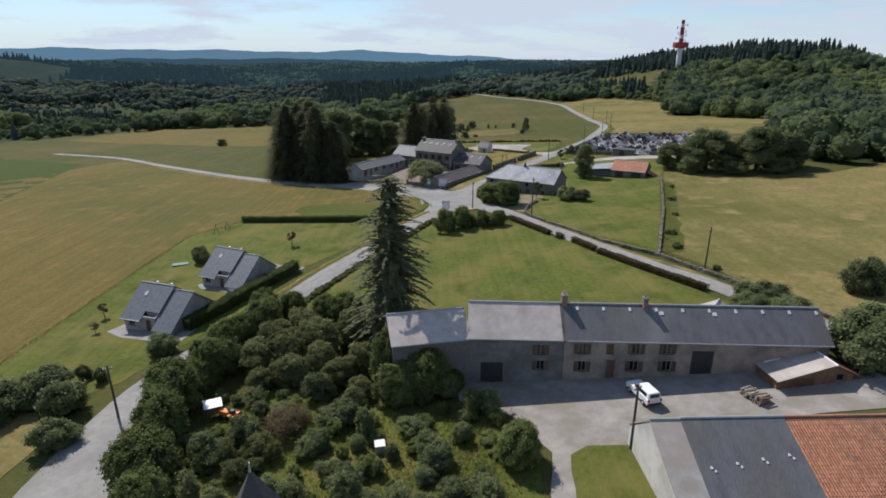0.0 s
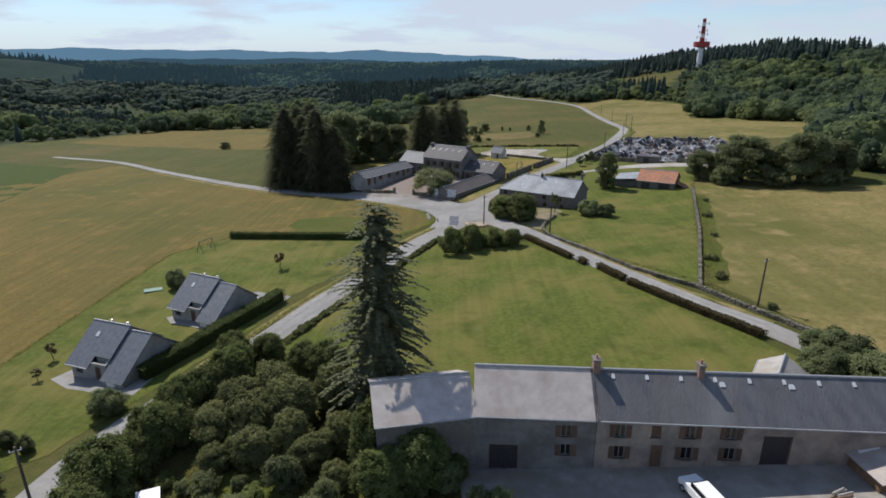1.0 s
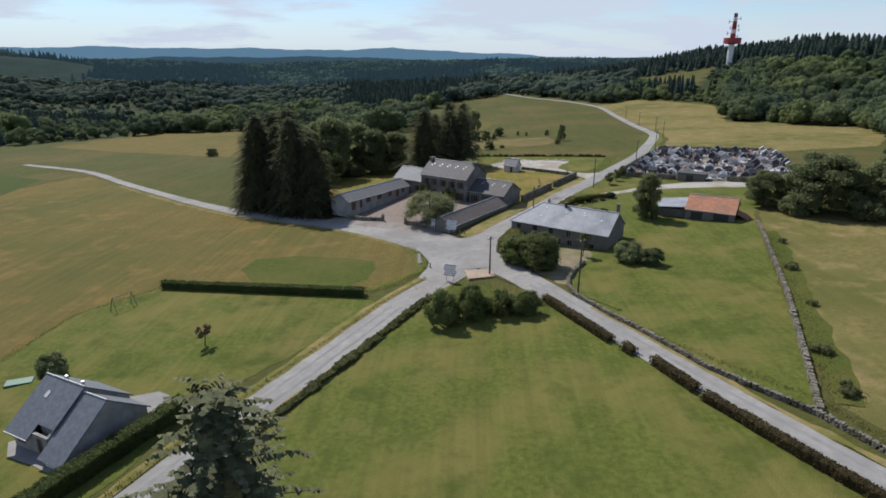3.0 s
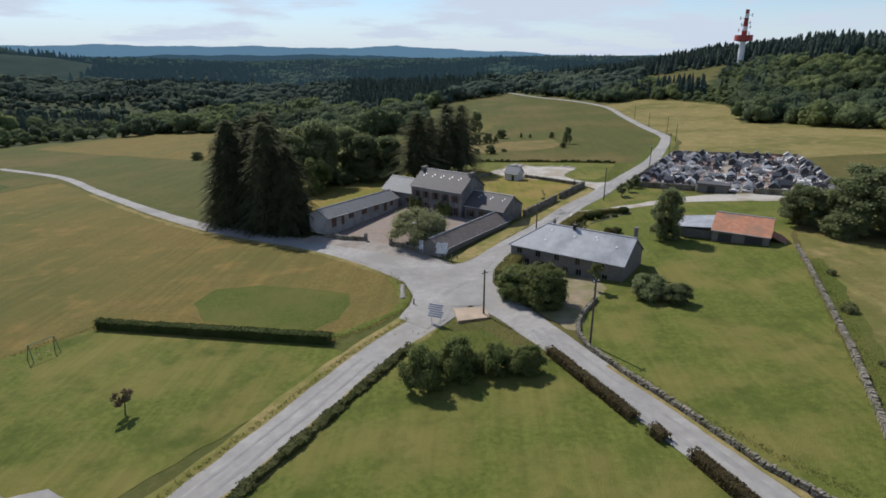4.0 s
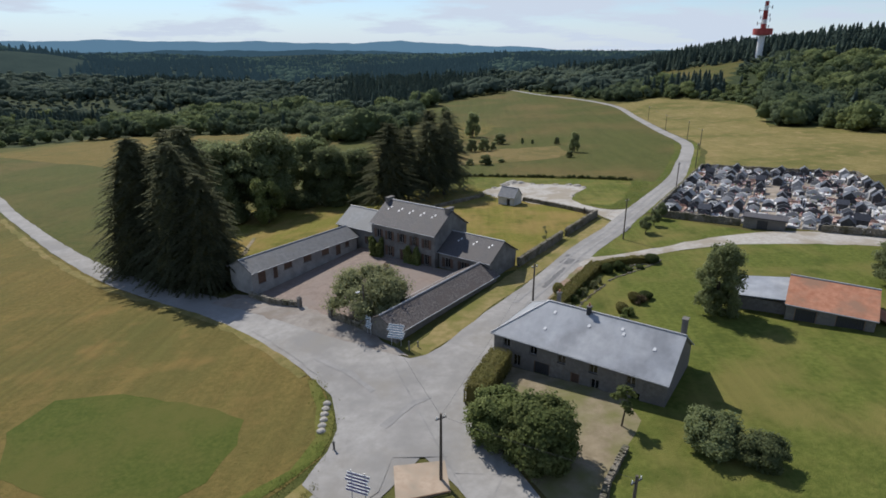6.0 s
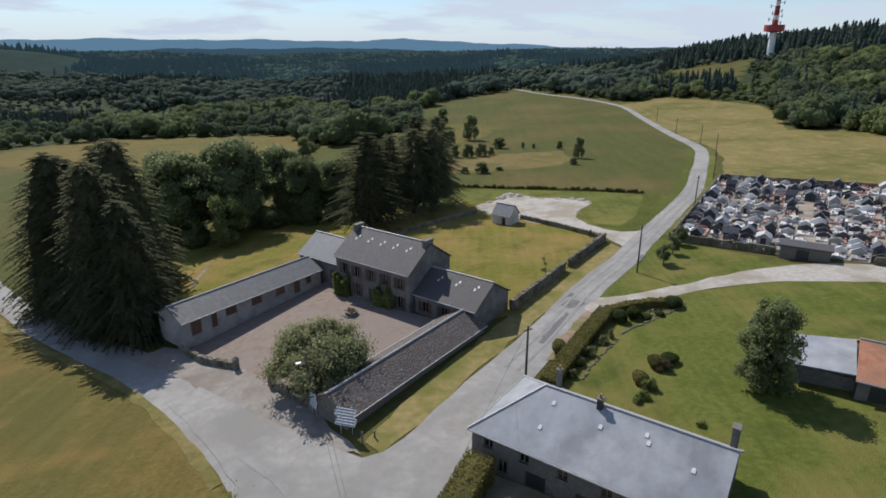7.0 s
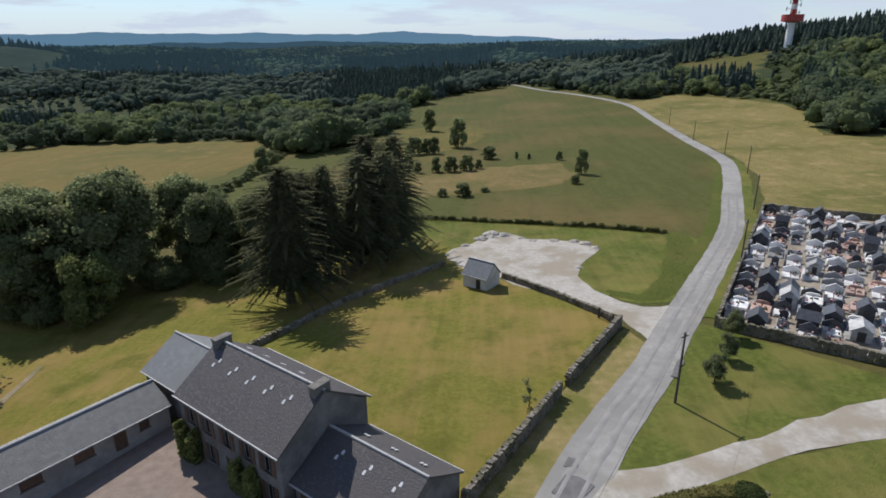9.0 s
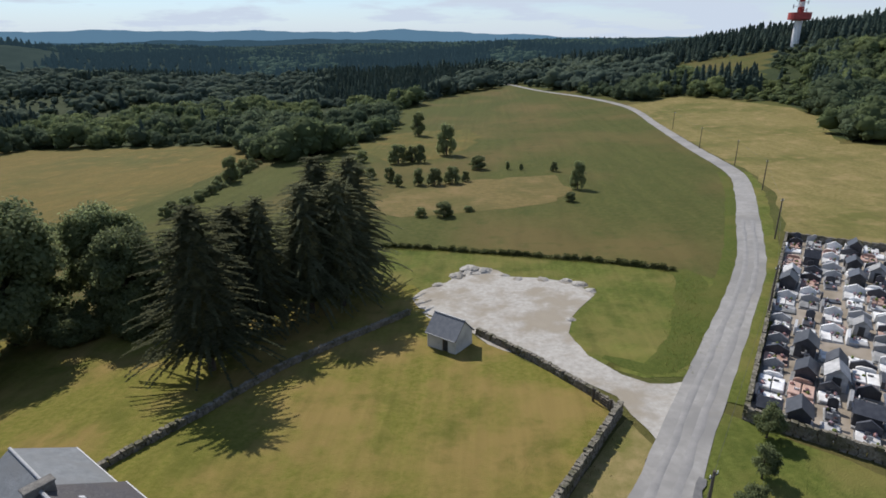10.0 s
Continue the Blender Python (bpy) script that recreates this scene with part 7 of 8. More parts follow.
solid("platform", plat, M_SAND, "sandy concrete platform at the corner of the lawn", "platform")
kerb = bmesh.new()
tube(kerb, (5.1, 135.85, -1.5), (9.5, 137.35, -1.5), 0.09, 0.09, 6)
solid("railing", kerb, M_WOOD, "low wooden rail along the platform edge", "railing")

# pale boulders at the bend
for i in range(6):
    bm = bmesh.new()
    bmesh.ops.create_icosphere(bm, subdivisions=2, radius=0.45)
    for q in bm.verts:
        q.co *= 1 + 0.25 * noise.noise(q.co * 2.3 + Vector((i * 3.1, 0, 0)))
        q.co.z *= 0.6
    solid("boulder", bm, M_GRAVEL, "pale rounded boulder at the edge of the bend", "boulder", at_ground(-4.3 + 0.12 * i, 150.6 - 0.95 * i, i * 40, 1.0, dz=0.1), "boulders")


def bollard(x, y, h, material, label):
    b = tube(bmesh.new(), (0, 0, -0.2), (0, 0, h), 0.1, 0.08, 8)
    tube(b, (0, 0, h), (0, 0, h + 0.1), 0.14, 0.1, 8)
    return solid("marker_post", b, material, label, "post", at_ground(x, y))


bollard(-1.7, 143.0, 0.9, M_DARK, "short dark marker post at the crossroads")
bollard(10.3, 150.6, 1.5, M_STONE, "grey stone post at the hedge corner")
bollard(3.2, 162.0, 1.2, M_STONE, "grey stone post beside the shed")
bollard(4.2, 162.9, 0.7, M_STONE, "grey stone post beside the shed")

# well in the school court
well = thing("stone_planter", "round stone well ring with plants in the court", "planter", pose(-3.7, 189.1, G(-3.7, 189.1) + 0.1))
bm = bmesh.new()
for i in range(12):
    a0, a1 = 6.283 * i / 12, 6.283 * (i + 0.9) / 12
    vs = [bm.verts.new((rr * math.cos(a), rr * math.sin(a), z)) for z in (0, 0.55) for rr, a in ((0.55, a0), (0.85, a0), (0.85, a1), (0.55, a1))]
    for f in ((3, 2, 1, 0), (4, 5, 6, 7), (0, 1, 5, 4), (1, 2, 6, 5), (2, 3, 7, 6), (3, 0, 4, 7)):
        bm.faces.new([vs[k] for k in f])
part("ring", bm, M_STONE, well)
part("base", tube(bmesh.new(), (0, 0, -0.2), (0, 0, 0.12), 1.25, 1.15, 14), M_STONE, well)
ob = new("plants", quads_mesh("plants", card_quads(rng.normal(size=(160, 3)) * np.array([0.25, 0.25, 0.15]) + np.array([0, 0, 0.65]), 0.12), M_LEAF_RUST))
ob.parent = well

# vines on the school house front
for i, (x0, x1, zt) in enumerate(((0.1, 2.9, 4.1), (8.0, 11.3, 3.9))):
    n = 5200
    px = rng.uniform(x0, x1, n)
    pz = CZ + rng.random(n) ** 0.8 * zt * (0.68 + 0.22 * np.sin(px * 3 + i) + 0.1 * np.sin(px * 7.3))
    keep = ~((np.abs(px - (x0 + x1) / 2) < 0.28) & (pz < CZ + 1.9) & (pz > CZ + 1.0))
    py = -0.12 - 0.9 * rng.random(n)
    vine = thing("climbing_vine", "green climbing vine on the school house front", "vine", pose(mx, my, 0, 0, 0, SA), "front vines")
    ob = new("leaves", quads_mesh("leaves", card_quads(np.stack([px, py, pz], 1)[keep], 0.15), M_LEAF_LIGHT))
    ob.parent = vine
    part("stem", tube(bmesh.new(), ((x0 + x1) / 2, -0.1, CZ - 0.2), ((x0 + x1) / 2, -0.1, CZ + zt * 0.7), 0.06, 0.03, 6), M_BARK, vine)

# three small standard trees before the cemetery wall
plant(broadleaf("standard_tree", 1.35, 3.3, 2.3, 0.08, M_LEAF_DARK, 61, 26, 6000), [(44.6, 210, 1.0, 1.0), (47.6, 214.8, 1.0, 0.95), (50.4, 220.4, 1.05, 1.0)], "small round-headed tree on a short trunk", "cemetery trees")
gate = thing("wooden_gate", "weathered wooden field gate between the walls", "gate", at_ground(37.0, 224.9, 128))
for px in (0, 2.4):
    part("gate_post", boxed(px - 0.1, px + 0.1, -0.1, 0.1, -0.3, 1.5), M_POLE, gate)
for k in range(4):
    part("rail", boxed(0.1, 2.3, -0.03, 0.03, 0.3 + k * 0.3, 0.4 + k * 0.3), M_POLE, gate)
# topiary and beds in the garden of the stone house
ball = broadleaf("topiary", 1.0, 1.7, 1.65, 0.06, M_HEDGE, 51, 40, 6000, "clipped dark green garden bush", "bush", ball=True)
plant(ball, [(32.6, 187.8, 1.0, 1.0), (34.6, 188.7, 0.8, 1.0), (40.8, 192.2, 1.1, 0.9), (35.6, 176.6, 0.95, 0.7), (28.6, 184.4, 0.6, 0.6), (27.5, 181.8, 0.6, 0.7), (26.3, 178.6, 0.7, 0.7), (25.4, 176.2, 0.6, 0.6), (38.2, 189.4, 0.7, 0.4), (36.2, 188.6, 0.6, 0.4)], "clipped dark green garden bush", "topiary")
plant(broadleaf("topiary", 0.95, 1.5, 1.45, 0.06, M_HEDGE_GOLD, 53, 40, 6000, "", "bush", ball=True), [(23.7, 179.4, 1.0, 1.1), (33.9, 175.6, 1.0, 1.0), (29.4, 186.2, 0.6, 0.5), (31.4, 172.4, 1.0, 0.9)], "yellow-green clipped garden bush", "topiary")
plant(broadleaf("sapling", 0.9, 2.9, 1.7, 0.1, M_LEAF_RUST, 55, 16, 900, core=False), [(-30.6, 116.0, 1.15, 1.15), (-52.0, 83.5, 0.9, 0.9), (-50.5, 78.0, 0.7, 0.6)], "thin young tree with a sparse crown on the lawn", "saplings")
plant(broadleaf("sapling", 1.1, 4.4, 2.4, 0.11, M_LEAF, 57, 9, 1100), [(25.4, 146.2, 1.15, 0.95)], "small standard tree beside the forecourt wall")
plant(broadleaf("sapling", 0.9, 3.2, 2.6, 0.1, M_LEAF_OLIVE, 59, 8, 350, core=False), [(24.6, 205.6, 1.0, 1.0)], "half-bare young tree in the school garden")
bed = thing("rockery", "oval ring of pale stones round a flower bed", "rockery", at_ground(38.4, 190.2, 20))
for i in range(14):
    a = 6.283 * i / 14
    part("stone", boxed(1.7 * math.cos(a) - 0.2, 1.7 * math.cos(a) + 0.2, 0.9 * math.sin(a) - 0.15, 0.9 * math.sin(a) + 0.15, -0.1, 0.2, bevel=0.06), M_WALLSTONE, bed)


# low shrubs and stones along the garden border
plant(broadleaf("border_shrub", 0.8, 1.0, 0.95, 0.05, M_LEAF_OLIVE, 71, 22, 3000, "", "shrub"), [(25.9, 176.4, 0.55, 0.9), (27.2, 178.4, 0.8, 1.1), (29.3, 181.6, 1.05, 0.9), (30.5, 183.1, 0.55, 1.1), (24.4, 173.7, 0.8, 0.9)], "small grey-green border shrub beside stones", "border shrubs")
plant(broadleaf("border_shrub", 0.9, 1.1, 1.05, 0.05, M_LEAF_RUST, 72, 22, 3000, "", "shrub"), [(34.4, 175.0, 1.0, 1.2)], "rust-coloured garden shrub on the lawn")
plant(broadleaf("border_shrub", 0.9, 1.1, 1.05, 0.05, M_LEAF_LIGHT, 73, 22, 3000, "", "shrub"), [(32.1, 171.0, 1.0, 1.1), (30.9, 169.3, 0.8, 0.8), (30.2, 168.7, 0.7, 0.7), (35.0, 164.5, 0.6, 0.5)], "yellow-green garden shrub on the lawn", "garden shrubs")
sr_ = random.Random(31)
for x, y in line_pts([(32.0, 184.0), (33.8, 185.6), (36.4, 187.5), (39.3, 189.8), (41.8, 191.8), (42.6, 193.0)], 0.34) + line_pts([(25.4, 173.2), (26.799999999999997, 175.9), (28.099999999999998, 177.9), (30.2, 181.1), (31.4, 182.6)], 0.42):
    bm = bmesh.new()
    bmesh.ops.create_icosphere(bm, subdivisions=1, radius=0.2)
    for q in bm.verts:
        q.co *= 1 + sr_.uniform(-0.35, 0.35)
        q.co.z *= 0.7
    solid("border_stone", bm, M_EARTH if sr_.random() < 0.35 else M_WALLSTONE, "rough pale stone edging the garden bed", "stone", at_ground(x + sr_.uniform(-0.12, 0.12), y + sr_.uniform(-0.12, 0.12), sr_.uniform(0, 360), sr_.uniform(0.7, 1.3), dz=0.1), "border stones")


# ---- cemetery ----
CEM = [(49.6, 223.3), (80.6, 281.0), (112, 257), (92, 196.4)]
for a, b, sd in ((CEM[0], CEM[1], 21), (CEM[1], (111.5, 257.4), 22), (CEM[0], (63.8, 212.8), 23), ((75.6, 206.2), CEM[3], 24), (CEM[3], CEM[2], 25)):
    stone_wall([a, b], 0.45, 1.5, "dark mossy granite cemetery wall", sd, size=0.6, name="cemetery_wall")
gh = thing("cemetery_shelter", "dark flat-roofed stone shelter at the cemetery gate", "shelter", pose(63.6, 211.2, 0, 0, 0, -28))
part("shelter_wall", boxed(0, 7.2, 0, 3.4, -0.8, 2.2, bevel=0.03), M_STONE, gh)
part("flat_roof", boxed(-0.3, 7.5, -0.3, 3.7, 2.2, 2.45, bevel=0.03), M_SLATE, gh)
part("doorway", boxed(2.4, 4.2, -0.06, 0.0, 0.0, 1.9), M_DARK, gh)


def tomb(kind, stone, label, head=None, seed=1):
    """A family grave: kerb, slabs, a wide gabled headstone, pots and plaques; or a small gabled chapel."""
    t = thing("tomb", label, "tomb", group="tombs")
    q = random.Random(seed)
    if kind == "chapel":
        part("base", boxed(-1.0, 1.0, -1.2, 1.2, -0.3, 0.2, bevel=0.03), M_GR_GREY, t)
        part("chapel", prism(bmesh.new(), [(-0.85, 0.2), (0.85, 0.2), (0.85, 1.75), (0, 2.5), (-0.85, 1.75)], -1.05, 1.05), stone, t)
        b = bmesh.new()
        slab(b, [(-1.2, -1.05, 1.62), (1.2, -1.05, 1.62), (1.2, 0, 2.6), (-1.2, 0, 2.6)], 0.09)
        slab(b, [(1.2, 1.05, 1.62), (-1.2, 1.05, 1.62), (-1.2, 0, 2.6), (1.2, 0, 2.6)], 0.09)
        part("roof", b, head or M_GR_GREY, t)
        part("door", boxed(1.05, 1.1, -0.35, 0.35, 0.2, 1.6), M_DARK, t)
        return t
    wide = {"wide": 1.15, "tall": 0.7, "cross": 0.75, "flat": 1.1}[kind]
    part("plinth", boxed(-1.3, 1.3, -wide, wide, -0.3, 0.16, bevel=0.03), M_GR_GREY, t)
    if kind in ("wide", "flat"):
        for a, c in ((-wide + 0.12, -0.05), (0.05, wide - 0.12)):
            part("grave_slab", boxed(-1.0, 1.18, a, c, 0.16, 0.4 if kind == "wide" else 0.55, bevel=0.05), stone, t)
    else:
        part("grave_slab", boxed(-1.0, 1.15, -wide + 0.12, wide - 0.12, 0.16, 0.42, bevel=0.05), stone, t)
    b = bmesh.new()
    if kind == "cross":
        box(b, -1.24, -1.04, -0.1, 0.1, 0.16, 1.7, bevel=0.02)
        box(b, -1.24, -1.04, -0.45, 0.45, 1.15, 1.35, bevel=0.02)
    elif kind == "wide":
        prism(b, [(-1.1, 0.16), (1.1, 0.16), (1.1, 1.0), (0, 1.6), (-1.1, 1.0)], -1.28, -1.0)
    elif kind == "flat":
        prism(b, [(-0.75, 0.16), (0.75, 0.16), (0.75, 0.75), (0.4, 0.95), (-0.4, 0.95), (-0.75, 0.75)], -1.24, -1.02)
    else:
        prism(b, [(-0.5, 0.16), (0.5, 0.16), (0.5, 1.3), (0.2, 1.55), (-0.2, 1.55), (-0.5, 1.3)], -1.24, -1.02)
    part("headstone", b, head or stone, t)
    for k in range(3):
        fx, fy = q.uniform(-0.8, 0.9), q.uniform(-0.7, 0.7) * wide
        b = bmesh.new()
        bmesh.ops.create_icosphere(b, subdivisions=1, radius=q.uniform(0.14, 0.24), matrix=Matrix.Translation((fx, fy, 0.62)))
        tube(b, (fx, fy, 0.4), (fx, fy, 0.56), 0.1, 0.13, 8)
        part("flower_pot", b, M_FLOWER if k else M_LEAF_LIGHT, t)
    for k in range(2):
        fx, fy = q.uniform(-0.8, 0.8), q.uniform(-0.7, 0.7) * wide
        part("plaque", boxed(fx - 0.05, fx + 0.05, fy - 0.22, fy + 0.22, 0.38, 0.75, bevel=0.01), M_GR_DARK_SHADE if k else M_GR_WHITE, t, "small upright memorial plaque")
    return t


# dark gabled heads and the dark chapel have shade put into their colour
protos = [tomb("wide", M_GR_WHITE, "pale polished granite grave with a wide gabled headstone", None, 1), tomb("wide", M_GR_WHITE, "white slabs before a wide gabled headstone, its shade painted dark", M_GR_DARK_SHADE, 2), tomb("wide", M_GR_GREY, "grey granite grave with a wide gabled headstone", None, 3), tomb("tall", M_GR_DARK_SHADE, "dark polished granite grave with a tall headstone", None, 4),
          tomb("cross", M_GR_GREY, "grey granite grave with a stone cross", None, 5), tomb("flat", M_GR_PINK, "low pinkish granite grave with small headstone", None, 6), tomb("chapel", M_GR_GREY, "small grey gabled family chapel", None, 7), tomb("chapel", M_GR_DARK_SHADE, "small gabled family chapel, its shade painted dark", M_GR_DARK_SHADE, 8),
          tomb("flat", M_GR_WHITE, "low white stone grave with small headstone", None, 9), tomb("wide", M_GR_PINK, "pinkish granite slabs before a gabled headstone, its shade painted dark", M_GR_DARK_SHADE, 10)]
weights = [0.15, 0.17, 0.12, 0.08, 0.05, 0.1, 0.07, 0.1, 0.1, 0.08]
crnd = random.Random(17)
o = Vector(CEM[0])
e1 = (Vector(CEM[1]) - o)
rows_n, first = 21, {}
for i in range(rows_n):
    f = (i + 0.55) / rows_n
    a = o + e1 * f
    c = Vector(CEM[3]) + (Vector(CEM[2]) - Vector(CEM[3])) * f
    n = int((c - a).length / 2.7)
    for j in range(n):
        g2 = (j + 0.6) / n
        if abs(g2 - 0.47) < 0.022 or crnd.random() < 0.09:
            continue
        p = a.lerp(c, g2)
        k = crnd.choices(range(len(protos)), weights)[0]
        m = at_ground(p.x + crnd.uniform(-0.15, 0.15), p.y + crnd.uniform(-0.15, 0.15), 61.7 + crnd.choice((180, 180, 180, 0, -90)) + crnd.uniform(-4, 4), crnd.uniform(0.9, 1.25), crnd.uniform(0.85, 1.15))
        if k not in first:
            first[k] = protos[k]
            protos[k].matrix_basis = m
        else:
            copy_thing(protos[k], Matrix.Identity(4)).matrix_basis = m


# ---- vehicles and yard things ----
def car(x, y, turn):
    c = thing("van", "small white van parked in the farmyard", "car", at_ground(x, y, turn, dz=0.06))
    b = bmesh.new()
    prism(b, [(-2.0, 0.35), (2.0, 0.35), (2.05, 0.75), (1.95, 0.95), (1.0, 1.05), (-2.02, 1.05), (-2.05, 0.6)], -0.82, 0.82)
    bmesh.ops.bevel(b, geom=b.edges[:], offset=0.06, segments=2, affect="EDGES")
    part("body", b, M_WHITE, c)
    b = bmesh.new()
    lo = [(-0.76, -2.0, 1.0), (0.76, -2.0, 1.0), (0.76, 1.05, 1.0), (-0.76, 1.05, 1.0)]
    hi = [(-0.62, -1.85, 1.62), (0.62, -1.85, 1.62), (0.62, 0.25, 1.6), (-0.62, 0.25, 1.6)]
    vl, vh = [b.verts.new(p) for p in lo], [b.verts.new(p) for p in hi]
    b.faces.new(vh)
    for i in range(4):
        b.faces.new((vl[i], vl[(i + 1) % 4], vh[(i + 1) % 4], vh[i]))
    bmesh.ops.bevel(b, geom=b.edges[:], offset=0.04, segments=1, affect="EDGES")
    cab = part("cabin", b, M_WHITE, c)
    part("rear_window", boxed(-0.52, 0.52, -1.98, -1.9, 1.15, 1.5), M_GLASS, cab)
    b = bmesh.new()
    slab(b, [(-0.6, 1.0, 1.06), (0.6, 1.0, 1.06), (0.52, 0.36, 1.57), (-0.52, 0.36, 1.57)], 0.03)
    part("windscreen", b, M_GLASS, cab)
    for sx in (-1, 1):
        part("side_window", boxed(*sorted((sx * 0.66, sx * 0.74)), -1.5, 0.5, 1.12, 1.48), M_GLASS, cab)
        part("rear_light", boxed(*sorted((sx * 0.62, sx * 0.8)), -2.08, -2.0, 0.75, 1.0), M_LAMP, c)
        for wy in (-1.25, 1.3):
            w = part("wheel", tube(bmesh.new(), (sx * 0.66, wy, 0.31), (sx * 0.86, wy, 0.31), 0.31, 0.31, 16), M_TYRE, c)
            part("rim", tube(bmesh.new(), (sx * 0.86, wy, 0.31), (sx * 0.88, wy, 0.31), 0.19, 0.17, 12), M_METAL, w)
    part("bumper", boxed(-0.8, 0.8, -2.12, -2.02, 0.4, 0.58, bevel=0.02), M_DARK, c)
    return c


car(21.6, 53.0, 14)
pile = thing("log_pile", "untidy pile of sawn logs beside the shed", "log pile", at_ground(32.6, 51.6, 20))
lr = random.Random(4)
for i in range(34):
    z = 0.12 + 0.22 * (i // 10)
    y0 = (i % 10) * 0.26 - 1.2 + lr.uniform(-0.05, 0.05)
    x0 = lr.uniform(-0.2, 0.2)
    part("log", tube(bmesh.new(), (x0 - 0.7, y0, z), (x0 + 0.7, y0 + lr.uniform(-0.15, 0.15), z + lr.uniform(-0.05, 0.1)), 0.12, 0.1, 7), M_GRAVEL if i % 3 else M_WOOD, pile)

tr = thing("garden_tractor", "orange garden tractor parked among the shrubs", "tractor", at_ground(-22.2, 53.8, 70))
part("bonnet", boxed(-0.35, 0.35, 0.1, 1.3, 0.5, 1.0, bevel=0.06), M_ORANGE, tr)
part("mudguards", boxed(-0.65, 0.65, -0.9, 0.0, 0.65, 0.85, bevel=0.06), M_ORANGE, tr)
part("seat", boxed(-0.25, 0.25, -0.6, -0.1, 0.85, 1.25, bevel=0.06), M_DARK, tr)
part("steering_wheel", tube(bmesh.new(), (0, 0.15, 1.15), (0, 0.12, 1.2), 0.2, 0.2, 12), M_DARK, tr)
for sx in (-1, 1):
    part("wheel", tube(bmesh.new(), (sx * 0.45, -0.5, 0.45), (sx * 0.75, -0.5, 0.45), 0.45, 0.45, 14), M_TYRE, tr)
    part("wheel", tube(bmesh.new(), (sx * 0.4, 1.0, 0.28), (sx * 0.6, 1.0, 0.28), 0.28, 0.28, 12), M_TYRE, tr)
hutch = thing("garden_hutch", "small wooden hutch with a white sheet roof", "hutch", at_ground(-24.3, 54.6, 25))
for sx in (-0.65, 0.65):
    for sy in (-0.45, 0.45):
        part("leg", boxed(sx - 0.05, sx + 0.05, sy - 0.05, sy + 0.05, -0.2, 1.5), M_WOOD, hutch)
part("box", boxed(-0.6, 0.6, -0.4, 0.4, 0.5, 1.45), M_WOOD, hutch)
b = bmesh.new()
slab(b, [(-0.95, -0.75, 1.5), (0.95, -0.75, 1.5), (0.95, 0.75, 1.72), (-0.95, 0.75, 1.72)], 0.05)
part("roof", b, M_WHITE, hutch)
cart = thing("garden_box", "weathered grey garden box among plants", "box", at_ground(-5.5, 47.0, 10))
part("box", boxed(-0.45, 0.45, -0.5, 0.5, -0.1, 0.8, bevel=0.02), M_FIBRO, cart)
part("lid", boxed(-0.52, 0.52, -0.57, 0.57, 0.8, 0.88, bevel=0.02), M_METAL, cart)

# swing frame and mat on the cottage lawn
sw = thing("swing_frame", "green metal swing frame on the cottage lawn", "swing", at_ground(-50.2, 130.2, 62))
for sx in (-1.7, 1.7):
    for sy in (-0.9, 0.9):
        part("leg", tube(bmesh.new(), (sx, sy, -0.1), (sx * 0.94, 0, 2.3), 0.06, 0.05, 8), M_GREENPAINT, sw)
part("top_bar", tube(bmesh.new(), (-1.7, 0, 2.3), (1.7, 0, 2.3), 0.06, 0.06, 8), M_GREENPAINT, sw)
for sx in (-0.6, 0.6):
    st = part("swing_seat", boxed(sx - 0.25, sx + 0.25, -0.1, 0.1, 0.45, 0.49), M_WOOD, sw)
    for k in (-0.22, 0.22):
        part("rope", tube(bmesh.new(), (sx + k, 0, 0.49), (sx + k, 0, 2.28), 0.012, 0.012, 5), M_DARK, st)
mat_ob = boxed(-1.5, 1.5, -0.8, 0.8, 0, 0.25, bevel=0.05)
solid("sandpit", mat_ob, M_GREENPAINT, "dark green covered sandpit on the lawn", "sandpit", at_ground(-50.4, 107.6, 25))
tank = bmesh.new()
box(tank, -0.9, 0.9, -0.9, 0.9, -0.1, 1.9, bevel=0.3)
solid("green_cover", tank, M_GREENPAINT, "pale green tarpaulin heap behind the farmhouse", "tarpaulin", at_ground(46.4, 60.4, 10))

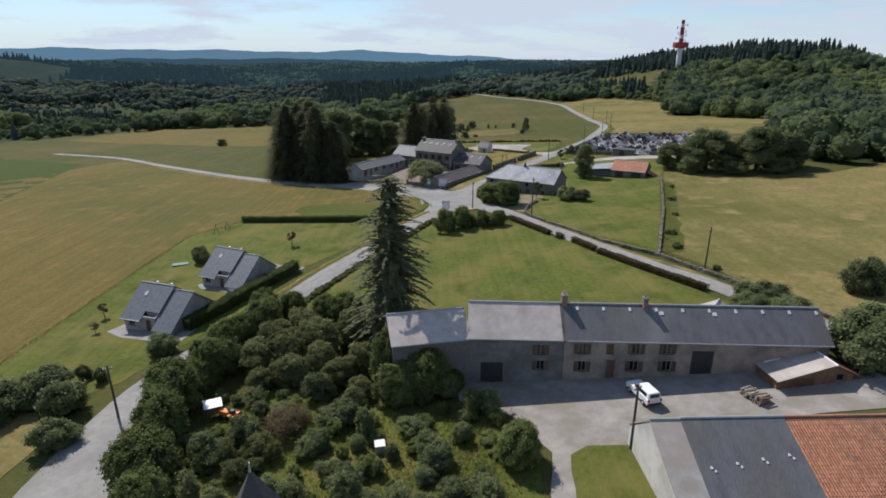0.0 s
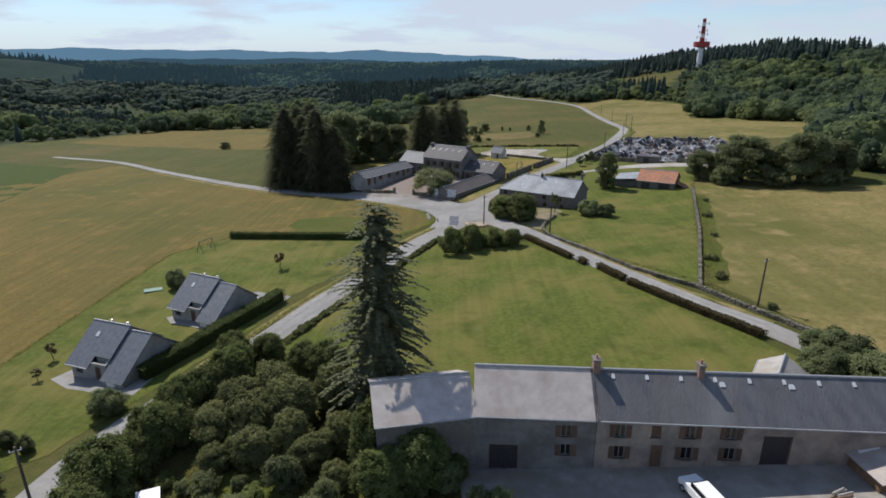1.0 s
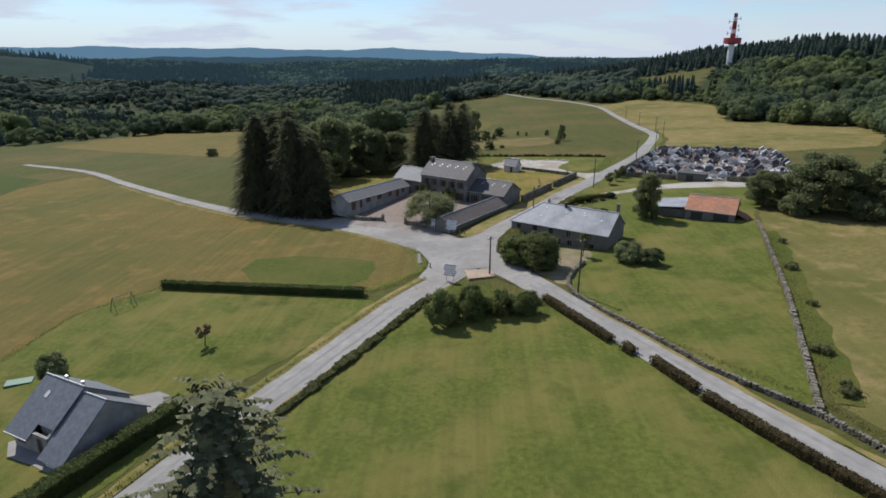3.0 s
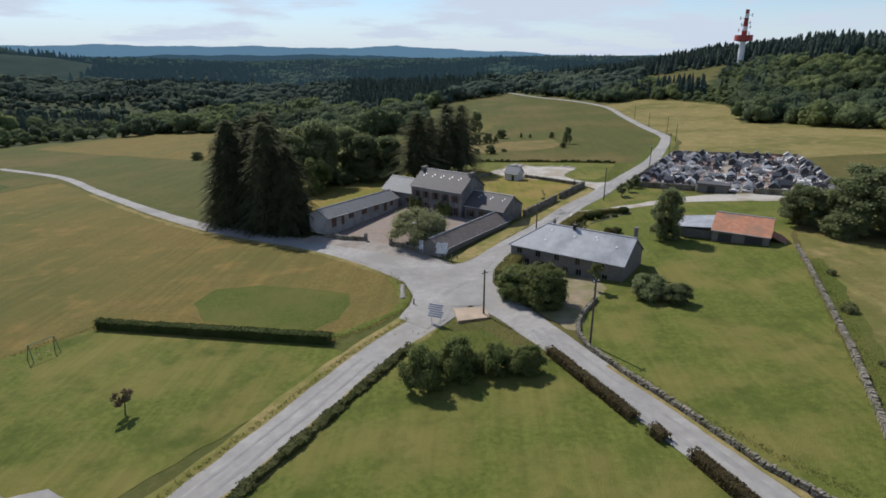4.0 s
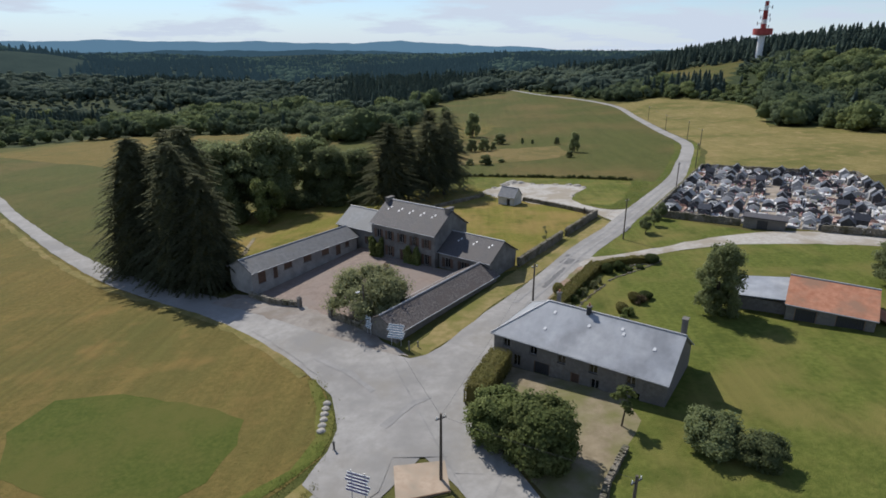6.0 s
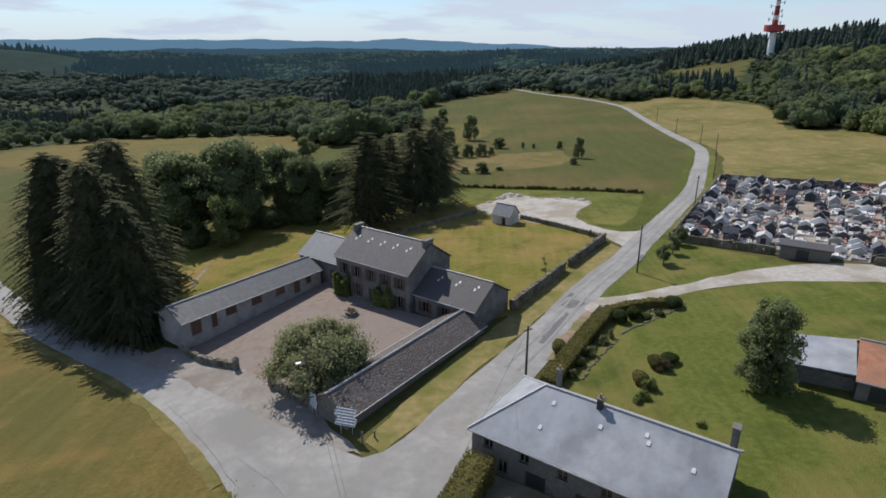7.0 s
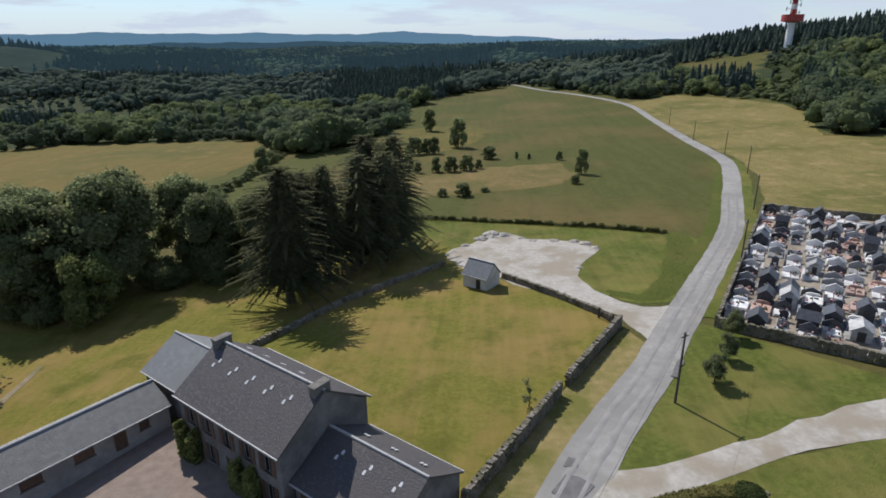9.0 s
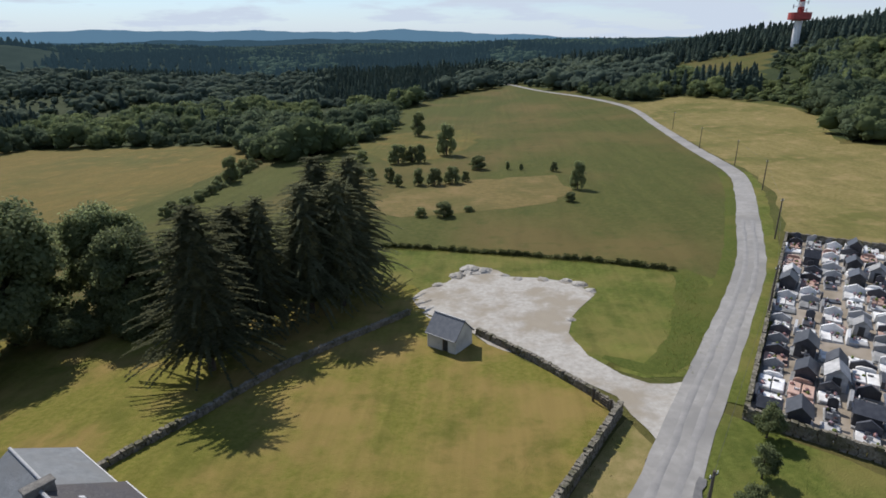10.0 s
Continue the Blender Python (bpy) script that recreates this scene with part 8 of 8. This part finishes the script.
# gravel heaps at the back of the parking
for i, (x, y, s) in enumerate(((16.4, 261.6, 1.0), (19.4, 265.6, 1.6), (21.8, 268.4, 2.3), (24.0, 267.8, 1.7), (27.4, 265.4, 0.9), (29.6, 263.6, 0.9), (33.8, 263.0, 1.0), (37.4, 261.8, 1.2), (39.4, 260.4, 1.4), (40.6, 257.6, 1.0), (36.0, 247.2, 0.8))):
    bm = bmesh.new()
    bmesh.ops.create_icosphere(bm, subdivisions=4, radius=1)
    for q in bm.verts:
        u = q.co.copy()
        q.co *= 1 + 0.35 * noise.noise(u * 1.3 + Vector((i * 5.1, 0, 0))) + 0.16 * noise.noise(u * 3.7 + Vector((0, i * 3.3, 0))) + 0.07 * noise.noise(u * 9.0)
        q.co.z *= 0.42 * max(0.0, 1.0 - 0.55 * (u.x ** 2 + u.y ** 2))
        q.co.z += 0.1 * noise.noise(u * 5.0) - 0.04
    solid("mound", bm, M_GRAVEL, "pale heap of gravel at the edge of the parking", "heap", at_ground(x, y, i * 50, s), "gravel heaps")


# ---- clay tiles of the yard barn ----
t_slope = (4.65 - 1.6) / 7.4
t_len = math.hypot(1.0, t_slope)


def tile_mesh(seed):
    """One curved clay tile, its length up the slope."""
    r = random.Random(seed)
    vs, fs = [], []
    for y in (0.0, 0.42):
        for k in range(5):
            a = math.pi * k / 4
            w = 0.105 if y == 0 else 0.085
            vs.append((-w * math.cos(a), y, 0.085 * math.sin(a) + (0.02 if y == 0 else 0) + r.uniform(-0.004, 0.004)))
    for k in range(4):
        fs.append((k, k + 1, k + 6, k + 5))
    fs.append((4, 3, 2, 1, 0))
    return mesh_of("tile", vs, fs, M_TILE)


tile_kinds = [tile_mesh(i) for i in range(3)]
tilt = math.atan(t_slope)
tr_ = random.Random(8)
rest_v, rest_f = [], []
for row in range(21):
    for col_i in range(66):
        x = 0.1 + col_i * 0.245 + tr_.uniform(-0.01, 0.01)
        up = -0.1 + row * 0.36
        yy, zz = up / t_len, 1.6 + (up / t_len) * t_slope + 0.02
        m = pose(x, yy, zz, math.degrees(tilt), 0, tr_.uniform(-1.5, 1.5))
        if col_i < 14:
            ob = new("tile", tile_kinds[(row + col_i) % 3])
            ob.parent = tile_barn
            ob.matrix_basis = m
        else:
            k = len(rest_v)
            me_t = tile_kinds[(row * 7 + col_i) % 3]
            rest_v += [tuple(m @ q.co) for q in me_t.vertices]
            rest_f += [tuple(i + k for i in p.vertices) for p in me_t.polygons]
ob = new("tiles", mesh_of("tiles", rest_v, rest_f, M_TILE))
ob.parent = tile_barn
tagged(ob, "red clay roof tiles", kind="stuff")
